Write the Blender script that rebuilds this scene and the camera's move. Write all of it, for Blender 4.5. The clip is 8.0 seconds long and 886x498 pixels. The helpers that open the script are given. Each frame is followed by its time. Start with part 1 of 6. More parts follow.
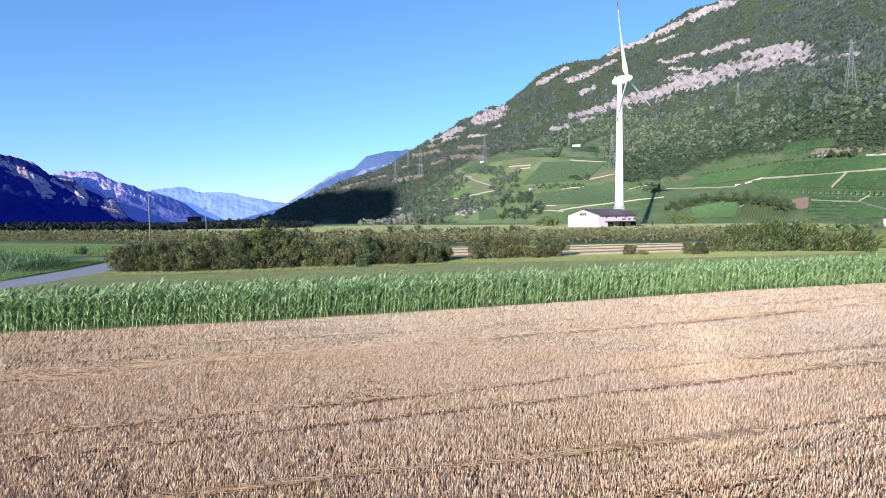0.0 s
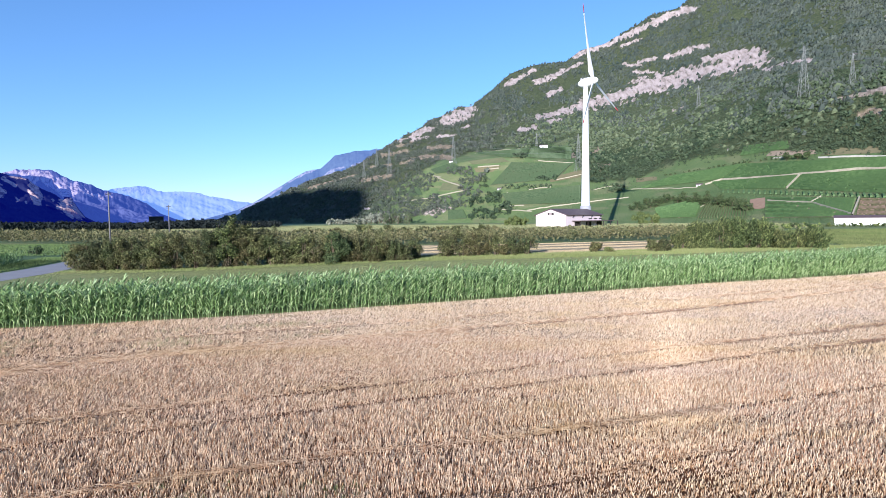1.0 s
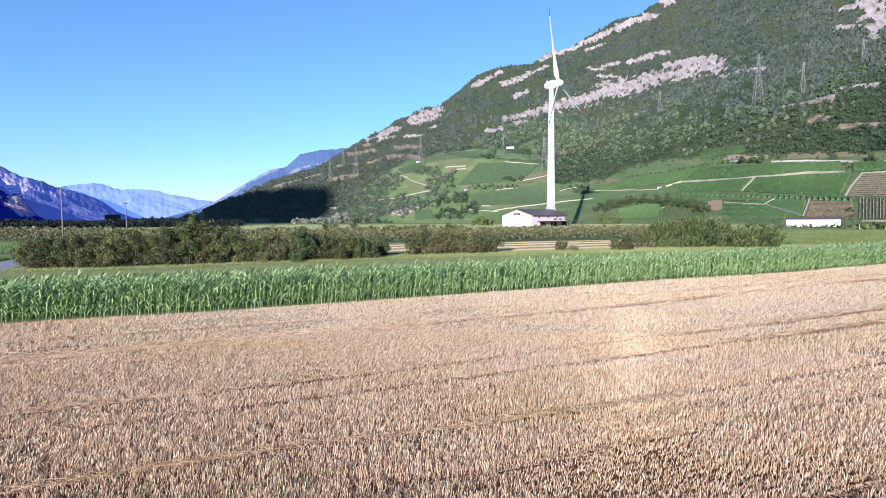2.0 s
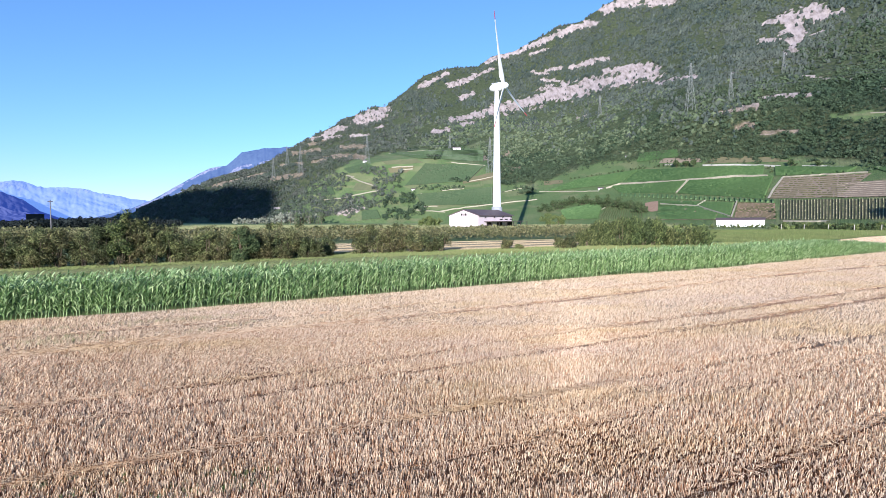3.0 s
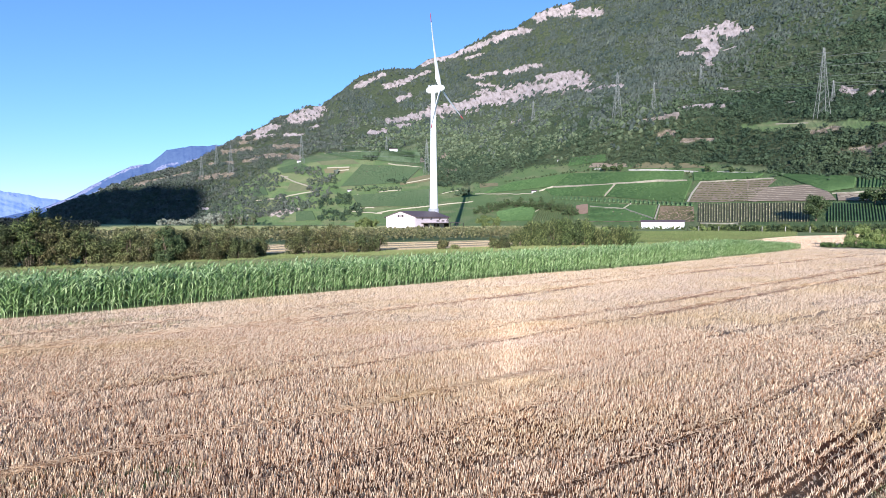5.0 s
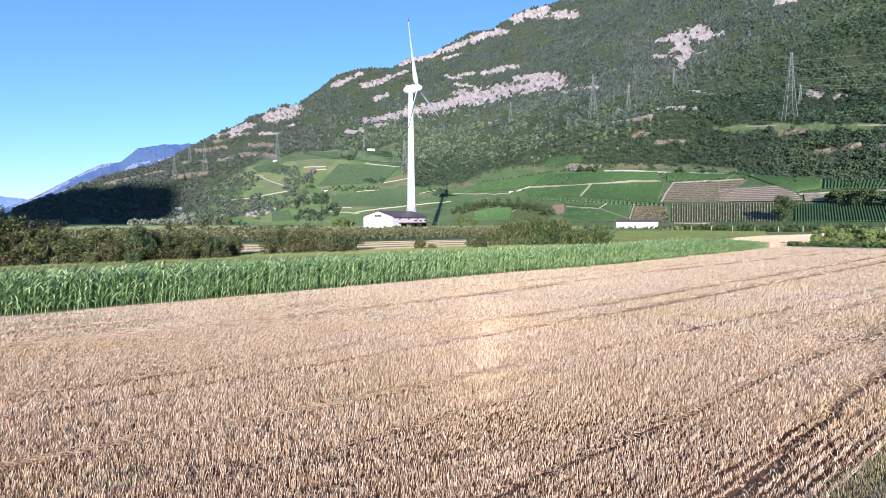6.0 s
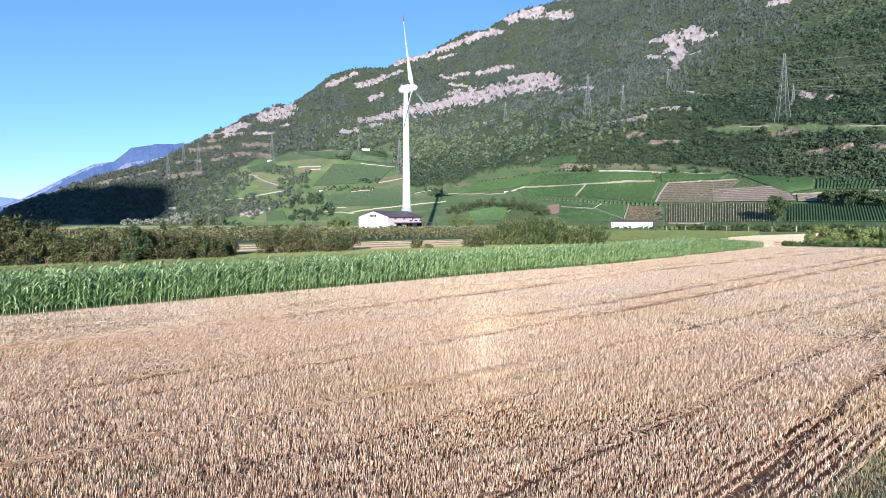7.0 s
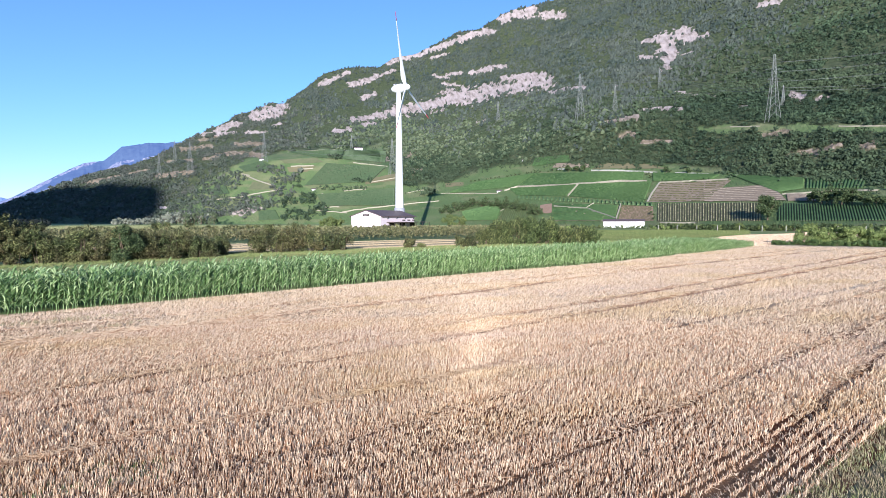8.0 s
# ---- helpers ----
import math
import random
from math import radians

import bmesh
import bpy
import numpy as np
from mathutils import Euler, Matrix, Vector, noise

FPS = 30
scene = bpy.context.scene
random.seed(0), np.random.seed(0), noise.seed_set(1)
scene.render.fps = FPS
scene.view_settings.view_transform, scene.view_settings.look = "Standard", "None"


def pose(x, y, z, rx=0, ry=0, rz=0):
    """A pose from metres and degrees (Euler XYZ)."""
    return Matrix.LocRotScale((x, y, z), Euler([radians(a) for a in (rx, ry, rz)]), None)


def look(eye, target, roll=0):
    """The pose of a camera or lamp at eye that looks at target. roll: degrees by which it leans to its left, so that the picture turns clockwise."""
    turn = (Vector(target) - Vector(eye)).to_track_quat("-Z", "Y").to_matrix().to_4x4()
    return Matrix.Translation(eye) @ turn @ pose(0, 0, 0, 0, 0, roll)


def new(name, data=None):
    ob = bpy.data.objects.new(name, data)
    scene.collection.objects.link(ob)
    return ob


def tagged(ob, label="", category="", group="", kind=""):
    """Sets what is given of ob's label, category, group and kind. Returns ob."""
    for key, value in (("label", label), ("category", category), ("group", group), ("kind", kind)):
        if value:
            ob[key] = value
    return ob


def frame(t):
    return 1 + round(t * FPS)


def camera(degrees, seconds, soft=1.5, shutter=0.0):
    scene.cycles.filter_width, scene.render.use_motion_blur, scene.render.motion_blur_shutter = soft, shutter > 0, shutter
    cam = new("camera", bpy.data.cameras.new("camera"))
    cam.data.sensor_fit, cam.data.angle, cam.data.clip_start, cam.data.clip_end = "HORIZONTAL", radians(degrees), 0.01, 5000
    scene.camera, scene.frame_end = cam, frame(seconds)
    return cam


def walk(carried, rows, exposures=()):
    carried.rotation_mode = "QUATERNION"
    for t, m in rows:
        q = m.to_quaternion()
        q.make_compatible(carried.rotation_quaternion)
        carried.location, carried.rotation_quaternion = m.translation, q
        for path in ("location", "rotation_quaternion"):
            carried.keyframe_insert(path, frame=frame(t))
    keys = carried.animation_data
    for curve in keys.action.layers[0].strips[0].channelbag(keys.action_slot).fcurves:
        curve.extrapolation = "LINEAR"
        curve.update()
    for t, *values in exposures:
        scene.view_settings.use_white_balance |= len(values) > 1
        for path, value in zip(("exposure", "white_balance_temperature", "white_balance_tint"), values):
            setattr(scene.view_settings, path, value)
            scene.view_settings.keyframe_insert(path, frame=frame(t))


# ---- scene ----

cam = camera(78.7, 8.0, soft=0.6)
PATH = [
    (0, (0.23, 0.343, 6.157), (0.179, 2.34, 6.048), -0.8),
    (0.5, (0.145, 0.138, 5.931), (0.097, 2.135, 5.821), -0.9),
    (1, (0.125, 0.085, 5.774), (0.188, 2.081, 5.664), -0.8),
    (1.5, (0.096, 0.1, 5.613), (0.217, 2.093, 5.503), -0.6),
    (3, (0.053, 0.14, 5.183), (0.431, 2.101, 5.073), -0.4),
    (3.5, (0.049, 0.168, 5.121), (0.511, 2.11, 5.013), -0.4),
    (4, (0.05, 0.095, 5.06), (0.558, 2.026, 4.951), -0.4),
    (4.5, (0.069, -0.078, 5.032), (0.622, 1.841, 4.925), -0.3),
    (6, (0.285, -0.213, 4.86), (0.965, 1.665, 4.755), -0.2),
    (6.5, (0.199, -0.182, 4.854), (0.892, 1.691, 4.747), -0.2),
    (7, (-0.004, -0.148, 4.813), (0.694, 1.724, 4.708), -0.2),
    (7.5, (-0.1, -0.202, 4.798), (0.605, 1.666, 4.693), -0.2),
    (8, (-0.005, -0.27, 4.796), (0.717, 1.592, 4.689), -0.2),
]
walk(cam, [(t, look(eye, target, roll)) for t, eye, target, roll in PATH], [(0.0, 0.85, 5950, 13.5), (8.0, 0.85, 5950, 13.5)])

# ---- world, sun ----
SUN_AZ, SUN_EL = radians(24.65), radians(12.9)      # the way the sunlight travels, clockwise from +y, and its height
SUN_DIR = Vector((math.sin(SUN_AZ) * math.cos(SUN_EL), math.cos(SUN_AZ) * math.cos(SUN_EL), -math.sin(SUN_EL)))
world = bpy.data.worlds.new("sky")
scene.world = world
world.use_nodes = True
wn = world.node_tree.nodes
sky = wn.new("ShaderNodeTexSky")
sky.sky_type, sky.sun_disc = "NISHITA", False
sky.sun_elevation, sky.sun_rotation = SUN_EL, SUN_AZ + math.pi
sky.altitude, sky.air_density, sky.dust_density, sky.ozone_density = 500, 1.15, 0.0, 5.0
wn["Background"].inputs["Strength"].default_value = 0.122
clear = wn.new("ShaderNodeMix")
clear.data_type, clear.blend_type = "RGBA", "MULTIPLY"
clear.inputs[0].default_value, clear.inputs[7].default_value = 1.0, (1.0, 0.99, 1.05, 1.0)
world.node_tree.links.new(sky.outputs[0], clear.inputs[6])
air = wn.new("ShaderNodeMix")                           # thin even haze in the air
air.data_type = "RGBA"
air.inputs[0].default_value, air.inputs[7].default_value = 0.06, (1.3, 2.4, 4.4, 1.0)
world.node_tree.links.new(clear.outputs[2], air.inputs[6])
world.node_tree.links.new(air.outputs[2], wn["Background"].inputs["Color"])
sun = new("sun", bpy.data.lights.new("sun", "SUN"))
sun.data.energy, sun.data.angle, sun.data.color = 5.0, radians(0.5), (1.0, 0.94, 0.87)
sun.matrix_world = look((0, 0, 300), Vector((0, 0, 300)) + SUN_DIR)

# ---- small tools ----
rng = np.random.default_rng(7)


def mesh_np(name, verts, faces, material=None, smooth=False):
    """A mesh from arrays; all faces have the same number of corners."""
    verts, faces = np.asarray(verts, np.float32), np.asarray(faces, np.int32)
    me = bpy.data.meshes.new(name)
    k = faces.shape[1]
    me.vertices.add(len(verts))
    me.vertices.foreach_set("co", verts.ravel())
    me.loops.add(faces.size)
    me.loops.foreach_set("vertex_index", faces.ravel())
    me.polygons.add(len(faces))
    me.polygons.foreach_set("loop_start", np.arange(0, faces.size, k, dtype=np.int32))
    me.polygons.foreach_set("use_smooth", np.full(len(faces), smooth))
    me.update(calc_edges=True)
    if material:
        me.materials.append(material)
    return me


def finish(bm, name, material, smooth=False):
    me = bpy.data.meshes.new(name)
    bmesh.ops.recalc_face_normals(bm, faces=bm.faces)
    bm.to_mesh(me)
    bm.free()
    for p in me.polygons:
        p.use_smooth = smooth
    me.materials.append(material)
    return me


def part(name, bm, material, parent, label="", smooth=False):
    ob = new(name, finish(bm, name, material, smooth))
    ob.parent = parent
    return tagged(ob, label)


def part_me(name, me, parent, label=""):
    ob = new(name, me)
    ob.parent = parent
    return tagged(ob, label)


def thing(name, x, y, z, label, category, group="", rz=0.0):
    ob = new(name)
    ob.matrix_world = pose(x, y, z, 0, 0, rz)
    return tagged(ob, label, category, group)


def box(bm, x0, x1, y0, y1, z0, z1, bevel=0.0):
    vs = bmesh.ops.create_cube(bm, size=1.0, matrix=Matrix.LocRotScale(((x0 + x1) / 2, (y0 + y1) / 2, (z0 + z1) / 2), None, (x1 - x0, y1 - y0, z1 - z0)))["verts"]
    if bevel:
        es = {e for v in vs for e in v.link_edges}
        bmesh.ops.bevel(bm, geom=list(es), offset=bevel, segments=1, affect="EDGES")


def beam(bm, a, b, w, w2=None, sides=4):
    """A tapered bar from a to b."""
    a, b = Vector(a), Vector(b)
    d = b - a
    m = Matrix.Translation((a + b) / 2) @ d.to_track_quat("Z", "Y").to_matrix().to_4x4()
    bmesh.ops.create_cone(bm, cap_ends=True, segments=sides, radius1=w, radius2=w if w2 is None else w2, depth=d.length, matrix=m)


def scatter(tv, tf, pos, scale, rz, lean=None):
    """Copies of a small template (verts, faces) joined: positions, scales (n or n x 3) and turns."""
    tv, tf = np.asarray(tv, float), np.asarray(tf)
    n = len(pos)
    scale = np.broadcast_to(np.asarray(scale, float).reshape(n, -1), (n, 3))
    v = tv[None] * scale[:, None]
    c, s = np.cos(rz)[:, None], np.sin(rz)[:, None]
    v = np.stack([v[..., 0] * c - v[..., 1] * s, v[..., 0] * s + v[..., 1] * c, v[..., 2]], -1)
    if lean is not None:
        v[..., :2] += v[..., 2:3] * lean[:, None]
    v += np.asarray(pos)[:, None]
    f = tf[None] + (np.arange(n) * len(tv))[:, None, None]
    return v.reshape(-1, 3), f.reshape(-1, tf.shape[1])


LAT = np.random.default_rng(3).random((256, 256))


def vnoise(x, y):
    xi, yi = np.floor(x).astype(int), np.floor(y).astype(int)
    fx, fy = x - xi, y - yi
    fx, fy = fx * fx * (3 - 2 * fx), fy * fy * (3 - 2 * fy)
    g = lambda a, b: LAT[a % 256, b % 256]
    return (g(xi, yi) * (1 - fx) + g(xi + 1, yi) * fx) * (1 - fy) + (g(xi, yi + 1) * (1 - fx) + g(xi + 1, yi + 1) * fx) * fy


def fbm(x, y, octaves=4):
    total, amp, norm = 0.0, 1.0, 0.0
    for o in range(octaves):
        total, norm = total + amp * (vnoise(x * 2**o + 17 * o, y * 2**o + 5 * o) - 0.5), norm + amp
        amp *= 0.5
    return total / norm * 2


# ---- materials ----
def mat(name, rough=0.8, metal=0.0, spec=0.3):
    m = bpy.data.materials.new(name)
    m.use_nodes = True
    b = m.node_tree.nodes["Principled BSDF"]
    b.inputs["Roughness"].default_value, b.inputs["Metallic"].default_value = rough, metal
    b.inputs["Specular IOR Level"].default_value = spec
    return m, m.node_tree.nodes, m.node_tree.links, b


def rgb(c):
    return (*c, 1.0)


def ramp(nodes, links, fac, stops):
    r = nodes.new("ShaderNodeValToRGB")
    e = r.color_ramp.elements
    while len(e) < len(stops):
        e.new(0.5)
    for k, (p, c) in zip(e, stops):
        k.position, k.color = p, rgb(c)
    links.new(fac, r.inputs[0])
    return r.outputs[0]


def tex(nodes, links, scale, detail=4.0, rough=0.6, vector=None, stretch=None):
    n = nodes.new("ShaderNodeTexNoise")
    n.inputs["Scale"].default_value, n.inputs["Detail"].default_value, n.inputs["Roughness"].default_value = scale, detail, rough
    if vector is None:
        vector = nodes.new("ShaderNodeTexCoord").outputs["Object"]
    if stretch:
        mp = nodes.new("ShaderNodeMapping")
        mp.inputs["Rotation"].default_value, mp.inputs["Scale"].default_value = (0, 0, radians(stretch[0])), stretch[1]
        links.new(vector, mp.inputs[0])
        vector = mp.outputs[0]
    links.new(vector, n.inputs["Vector"])
    return n.outputs["Fac"]


def mix(nodes, links, fac, a, b, mode="MIX"):
    m = nodes.new("ShaderNodeMix")
    m.data_type, m.blend_type = "RGBA", mode
    for sock, val in ((m.inputs[0], fac), (m.inputs[6], a), (m.inputs[7], b)):
        if isinstance(val, (int, float)):
            sock.default_value = val
        elif isinstance(val, tuple):
            sock.default_value = rgb(val)
        else:
            links.new(val, sock)
    return m.outputs[2]


def bump(nodes, links, b, height, strength, distance):
    n = nodes.new("ShaderNodeBump")
    n.inputs["Strength"].default_value, n.inputs["Distance"].default_value = strength, distance
    links.new(height, n.inputs["Height"])
    links.new(n.outputs[0], b.inputs["Normal"])


def plain(name, c1, c2, scale, rough=0.7, metal=0.0, bumps=0.0, spec=0.3):
    """Two tones by noise at two scales."""
    m, n, l, b = mat(name, rough, metal, spec)
    f1 = tex(n, l, scale)
    col = ramp(n, l, f1, [(0.3, c1), (0.7, c2)])
    f2 = tex(n, l, scale * 9, 3)
    dark = tuple(x * 0.8 for x in c1)
    col = mix(n, l, ramp(n, l, f2, [(0.45, (0, 0, 0)), (0.75, (0.5, 0.5, 0.5))]), col, dark)
    l.new(col, b.inputs["Base Color"])
    if bumps:
        bump(n, l, b, f2, 0.5, bumps)
    return m


def foliage(name, stops, rough=0.75, trans=0.0, patch=None, vary=False):
    """Leaves: each island its own tone, with broad drifts."""
    m, n, l, b = mat(name, rough, 0.0, 0.2)
    isl = n.new("ShaderNodeNewGeometry").outputs["Random Per Island"]
    col = ramp(n, l, isl, stops)
    for scale, tint, amount in ([patch] if isinstance(patch, tuple) else patch or []):
        f = tex(n, l, scale, 3)
        col = mix(n, l, ramp(n, l, f, [(0.42, (0, 0, 0)), (0.65, (amount,) * 3)]), col, tint)
    if vary:
        one = n.new("ShaderNodeObjectInfo").outputs["Random"]
        col = mix(n, l, 1.0, col, ramp(n, l, one, [(0.0, (0.55, 0.65, 0.6)), (0.35, (0.9, 1.05, 0.9)), (0.7, (1.15, 1.08, 1.0)), (1.0, (1.35, 1.5, 1.25))]), "MULTIPLY")
    l.new(col, b.inputs["Base Color"])
    if trans:
        t = n.new("ShaderNodeBsdfTranslucent")
        l.new(col, t.inputs[0])
        ms = n.new("ShaderNodeMixShader")
        ms.inputs[0].default_value = trans
        l.new(b.outputs[0], ms.inputs[1])
        l.new(t.outputs[0], ms.inputs[2])
        l.new(ms.outputs[0], n["Material Output"].inputs[0])
    return m


M_MEADOW = plain("meadow", (0.15, 0.21, 0.06), (0.27, 0.29, 0.11), 0.05, 0.9)
M_VERGE = plain("dry_grass", (0.30, 0.285, 0.11), (0.19, 0.225, 0.07), 0.25, 0.9)
M_EDGE = plain("trodden_edge_soil", (0.185, 0.150, 0.085), (0.085, 0.085, 0.040), 2.2, 0.95)
M_RANKGRASS = plain("rank_meadow", (0.060, 0.115, 0.034), (0.105, 0.165, 0.052), 0.12, 0.9)
M_DRYFIELD = plain("dry_field", (0.34, 0.27, 0.15), (0.46, 0.37, 0.23), 0.08, 0.95)
M_LANE = plain("concrete_lane", (0.36, 0.34, 0.33), (0.30, 0.28, 0.28), 0.6, 0.85, 0, 0.01)
M_CORN = foliage("corn_leaf", [(0.0, (0.040, 0.086, 0.028)), (0.5, (0.205, 0.33, 0.118)), (1.0, (0.50, 0.61, 0.32))], 0.58, 0.18, (0.12, (0.24, 0.34, 0.12), 0.3))
M_YOUNGCORN = foliage("young_corn_leaf", [(0.0, (0.022, 0.055, 0.02)), (0.6, (0.075, 0.150, 0.05)), (1.0, (0.32, 0.43, 0.22))], 0.6, 0.12)
M_BUSH = foliage("hedge_leaf", [(0.0, (0.012, 0.016, 0.007)), (0.5, (0.070, 0.082, 0.032)), (1.0, (0.25, 0.24, 0.115))], 0.65, 0.08, [(0.30, (0.135, 0.085, 0.045), 0.6), (0.7, (0.020, 0.028, 0.012), 0.4)], True)
M_ORCHARD = foliage("orchard_leaf", [(0.0, (0.055, 0.066, 0.027)), (0.6, (0.122, 0.130, 0.056)), (1.0, (0.22, 0.21, 0.10))], 0.6, 0.08, (0.2, (0.21, 0.155, 0.09), 0.35))
M_FOREST = foliage("forest_leaf", [(0.0, (0.027, 0.050, 0.027)), (0.5, (0.048, 0.080, 0.041)), (1.0, (0.078, 0.114, 0.062))], 0.85, 0.0, [(0.035, (0.090, 0.125, 0.060), 0.45), (0.05, (0.019, 0.036, 0.022), 0.8), (0.010, (0.023, 0.042, 0.026), 0.6), (0.006, (0.095, 0.122, 0.064), 0.45)])
# pale bluish leaf tones put the haze over the upper slope into the colour
M_HIGHWOOD = foliage("hazed_mountain_pine", [(0.0, (0.034, 0.046, 0.042)), (0.5, (0.056, 0.071, 0.060)), (1.0, (0.096, 0.114, 0.097))], 0.85, 0.0, [(0.03, (0.11, 0.13, 0.085), 0.45), (0.04, (0.020, 0.034, 0.029), 0.8), (0.008, (0.035, 0.055, 0.045), 0.45), (0.005, (0.10, 0.108, 0.085), 0.35)])
M_DRYWOOD = foliage("dry_scrub_leaf", [(0.0, (0.075, 0.104, 0.054)), (0.5, (0.11, 0.14, 0.075)), (1.0, (0.15, 0.18, 0.10))], 0.85, 0.0, [(0.04, (0.15, 0.175, 0.09), 0.5), (0.03, (0.042, 0.065, 0.038), 0.7)])
# greyed tones carry the haze in front of the far spur
M_SPURWOOD = foliage("hazed_spur_scrub", [(0.0, (0.048, 0.060, 0.052)), (0.5, (0.090, 0.104, 0.086)), (1.0, (0.155, 0.160, 0.135))], 0.85, 0.0, [(0.03, (0.17, 0.16, 0.135), 0.5), (0.04, (0.034, 0.050, 0.044), 0.75), (0.010, (0.052, 0.074, 0.064), 0.5), (0.02, (0.085, 0.115, 0.062), 0.5)])
# near-black leaf colour holds the shade lying on the valley floor
M_SHADEWOOD = foliage("shade_coloured_leaf", [(0.0, (0.008, 0.012, 0.012)), (1.0, (0.025, 0.032, 0.03))], 0.9)
M_TREE = foliage("tree_leaf", [(0.0, (0.025, 0.045, 0.018)), (0.5, (0.06, 0.09, 0.035)), (1.0, (0.13, 0.165, 0.07))], 0.7, 0.1)
M_LIGHTLEAF = foliage("light_hedge_leaf", [(0.0, (0.075, 0.115, 0.035)), (0.5, (0.175, 0.23, 0.07)), (1.0, (0.30, 0.35, 0.13))], 0.6, 0.15)
M_DARKGRASS = foliage("rank_grass_blade", [(0.0, (0.035, 0.065, 0.02)), (0.5, (0.075, 0.125, 0.04)), (1.0, (0.15, 0.20, 0.07))], 0.7, 0.1, (0.1, (0.10, 0.16, 0.05), 0.5))
M_WILLOW = foliage("willow_leaf", [(0.0, (0.012, 0.020, 0.007)), (0.55, (0.052, 0.068, 0.023)), (1.0, (0.21, 0.225, 0.092))], 0.6, 0.06, None, True)
M_OLIVE = foliage("olive_leaf", [(0.0, (0.075, 0.10, 0.03)), (0.5, (0.12, 0.155, 0.05)), (1.0, (0.19, 0.225, 0.085))], 0.7, 0.1)
M_PALE = foliage("pale_leaf", [(0.0, (0.15, 0.17, 0.12)), (1.0, (0.34, 0.35, 0.28))], 0.7)
M_BARK = plain("bark", (0.10, 0.075, 0.05), (0.16, 0.12, 0.08), 3.0, 0.9)
M_WHITE = plain("turbine_paint", (0.78, 0.79, 0.80), (0.82, 0.82, 0.82), 0.08, 0.35)
M_GREYCONE = plain("tower_foot_paint", (0.30, 0.31, 0.33), (0.36, 0.36, 0.38), 0.3, 0.5)
M_RED = plain("red_paint", (0.62, 0.06, 0.09), (0.70, 0.09, 0.12), 0.2, 0.4)
M_PINK = plain("pink_render", (0.62, 0.52, 0.54), (0.67, 0.57, 0.59), 0.3, 0.85)
M_ROOF = plain("dark_roof_sheet", (0.10, 0.07, 0.07), (0.14, 0.10, 0.10), 0.8, 0.6)
M_DARK = plain("dark_timber", (0.03, 0.025, 0.022), (0.05, 0.04, 0.035), 2.0, 0.8)
M_STEEL = plain("galvanised_steel", (0.20, 0.21, 0.20), (0.28, 0.29, 0.28), 0.5, 0.6, 0.3)
M_WOODPOLE = plain("grey_pole_wood", (0.13, 0.125, 0.135), (0.19, 0.18, 0.185), 2.0, 0.85)
M_WHITEWALL = plain("white_render", (0.78, 0.78, 0.78), (0.83, 0.83, 0.82), 0.5, 0.85)


def stubble_soil():
    m, n, l, b = mat("stubble_soil", 0.95, 0, 0.1)
    rows = tex(n, l, 1.0, 6, 0.7, stretch=(-15.5, (0.6, 6.0, 1)))
    fine = tex(n, l, 14.0, 4, 0.7)
    col = ramp(n, l, fine, [(0.3, (0.075, 0.028, 0.012)), (0.55, (0.145, 0.060, 0.028)), (0.78, (0.36, 0.205, 0.115))])
    col = mix(n, l, ramp(n, l, rows, [(0.35, (0.35,) * 3), (0.6, (0, 0, 0))]), col, (0.16, 0.08, 0.05))
    broad = tex(n, l, 0.12, 3)
    col = mix(n, l, ramp(n, l, broad, [(0.45, (0, 0, 0)), (0.7, (0.35,) * 3)]), col, (0.46, 0.33, 0.19))
    xyz = n.new("ShaderNodeSeparateXYZ")
    l.new(n.new("ShaderNodeTexCoord").outputs["Object"], xyz.inputs[0])
    slant = n.new("ShaderNodeMath")
    slant.operation, slant.inputs[1].default_value = "MULTIPLY_ADD", 0.25
    l.new(xyz.outputs[0], slant.inputs[0])
    l.new(xyz.outputs[1], slant.inputs[2])
    cover = n.new("ShaderNodeMapRange")
    cover.inputs[1].default_value, cover.inputs[2].default_value, cover.inputs[4].default_value = 17.0, 35.0, 0.9
    l.new(slant.outputs[0], cover.inputs[0])
    col = mix(n, l, cover.outputs[0], col, ramp(n, l, fine, [(0.3, (0.56, 0.42, 0.275)), (0.7, (0.79, 0.64, 0.455))]))
    l.new(col, b.inputs["Base Color"])
    bump(n, l, b, fine, 0.8, 0.08)
    return m


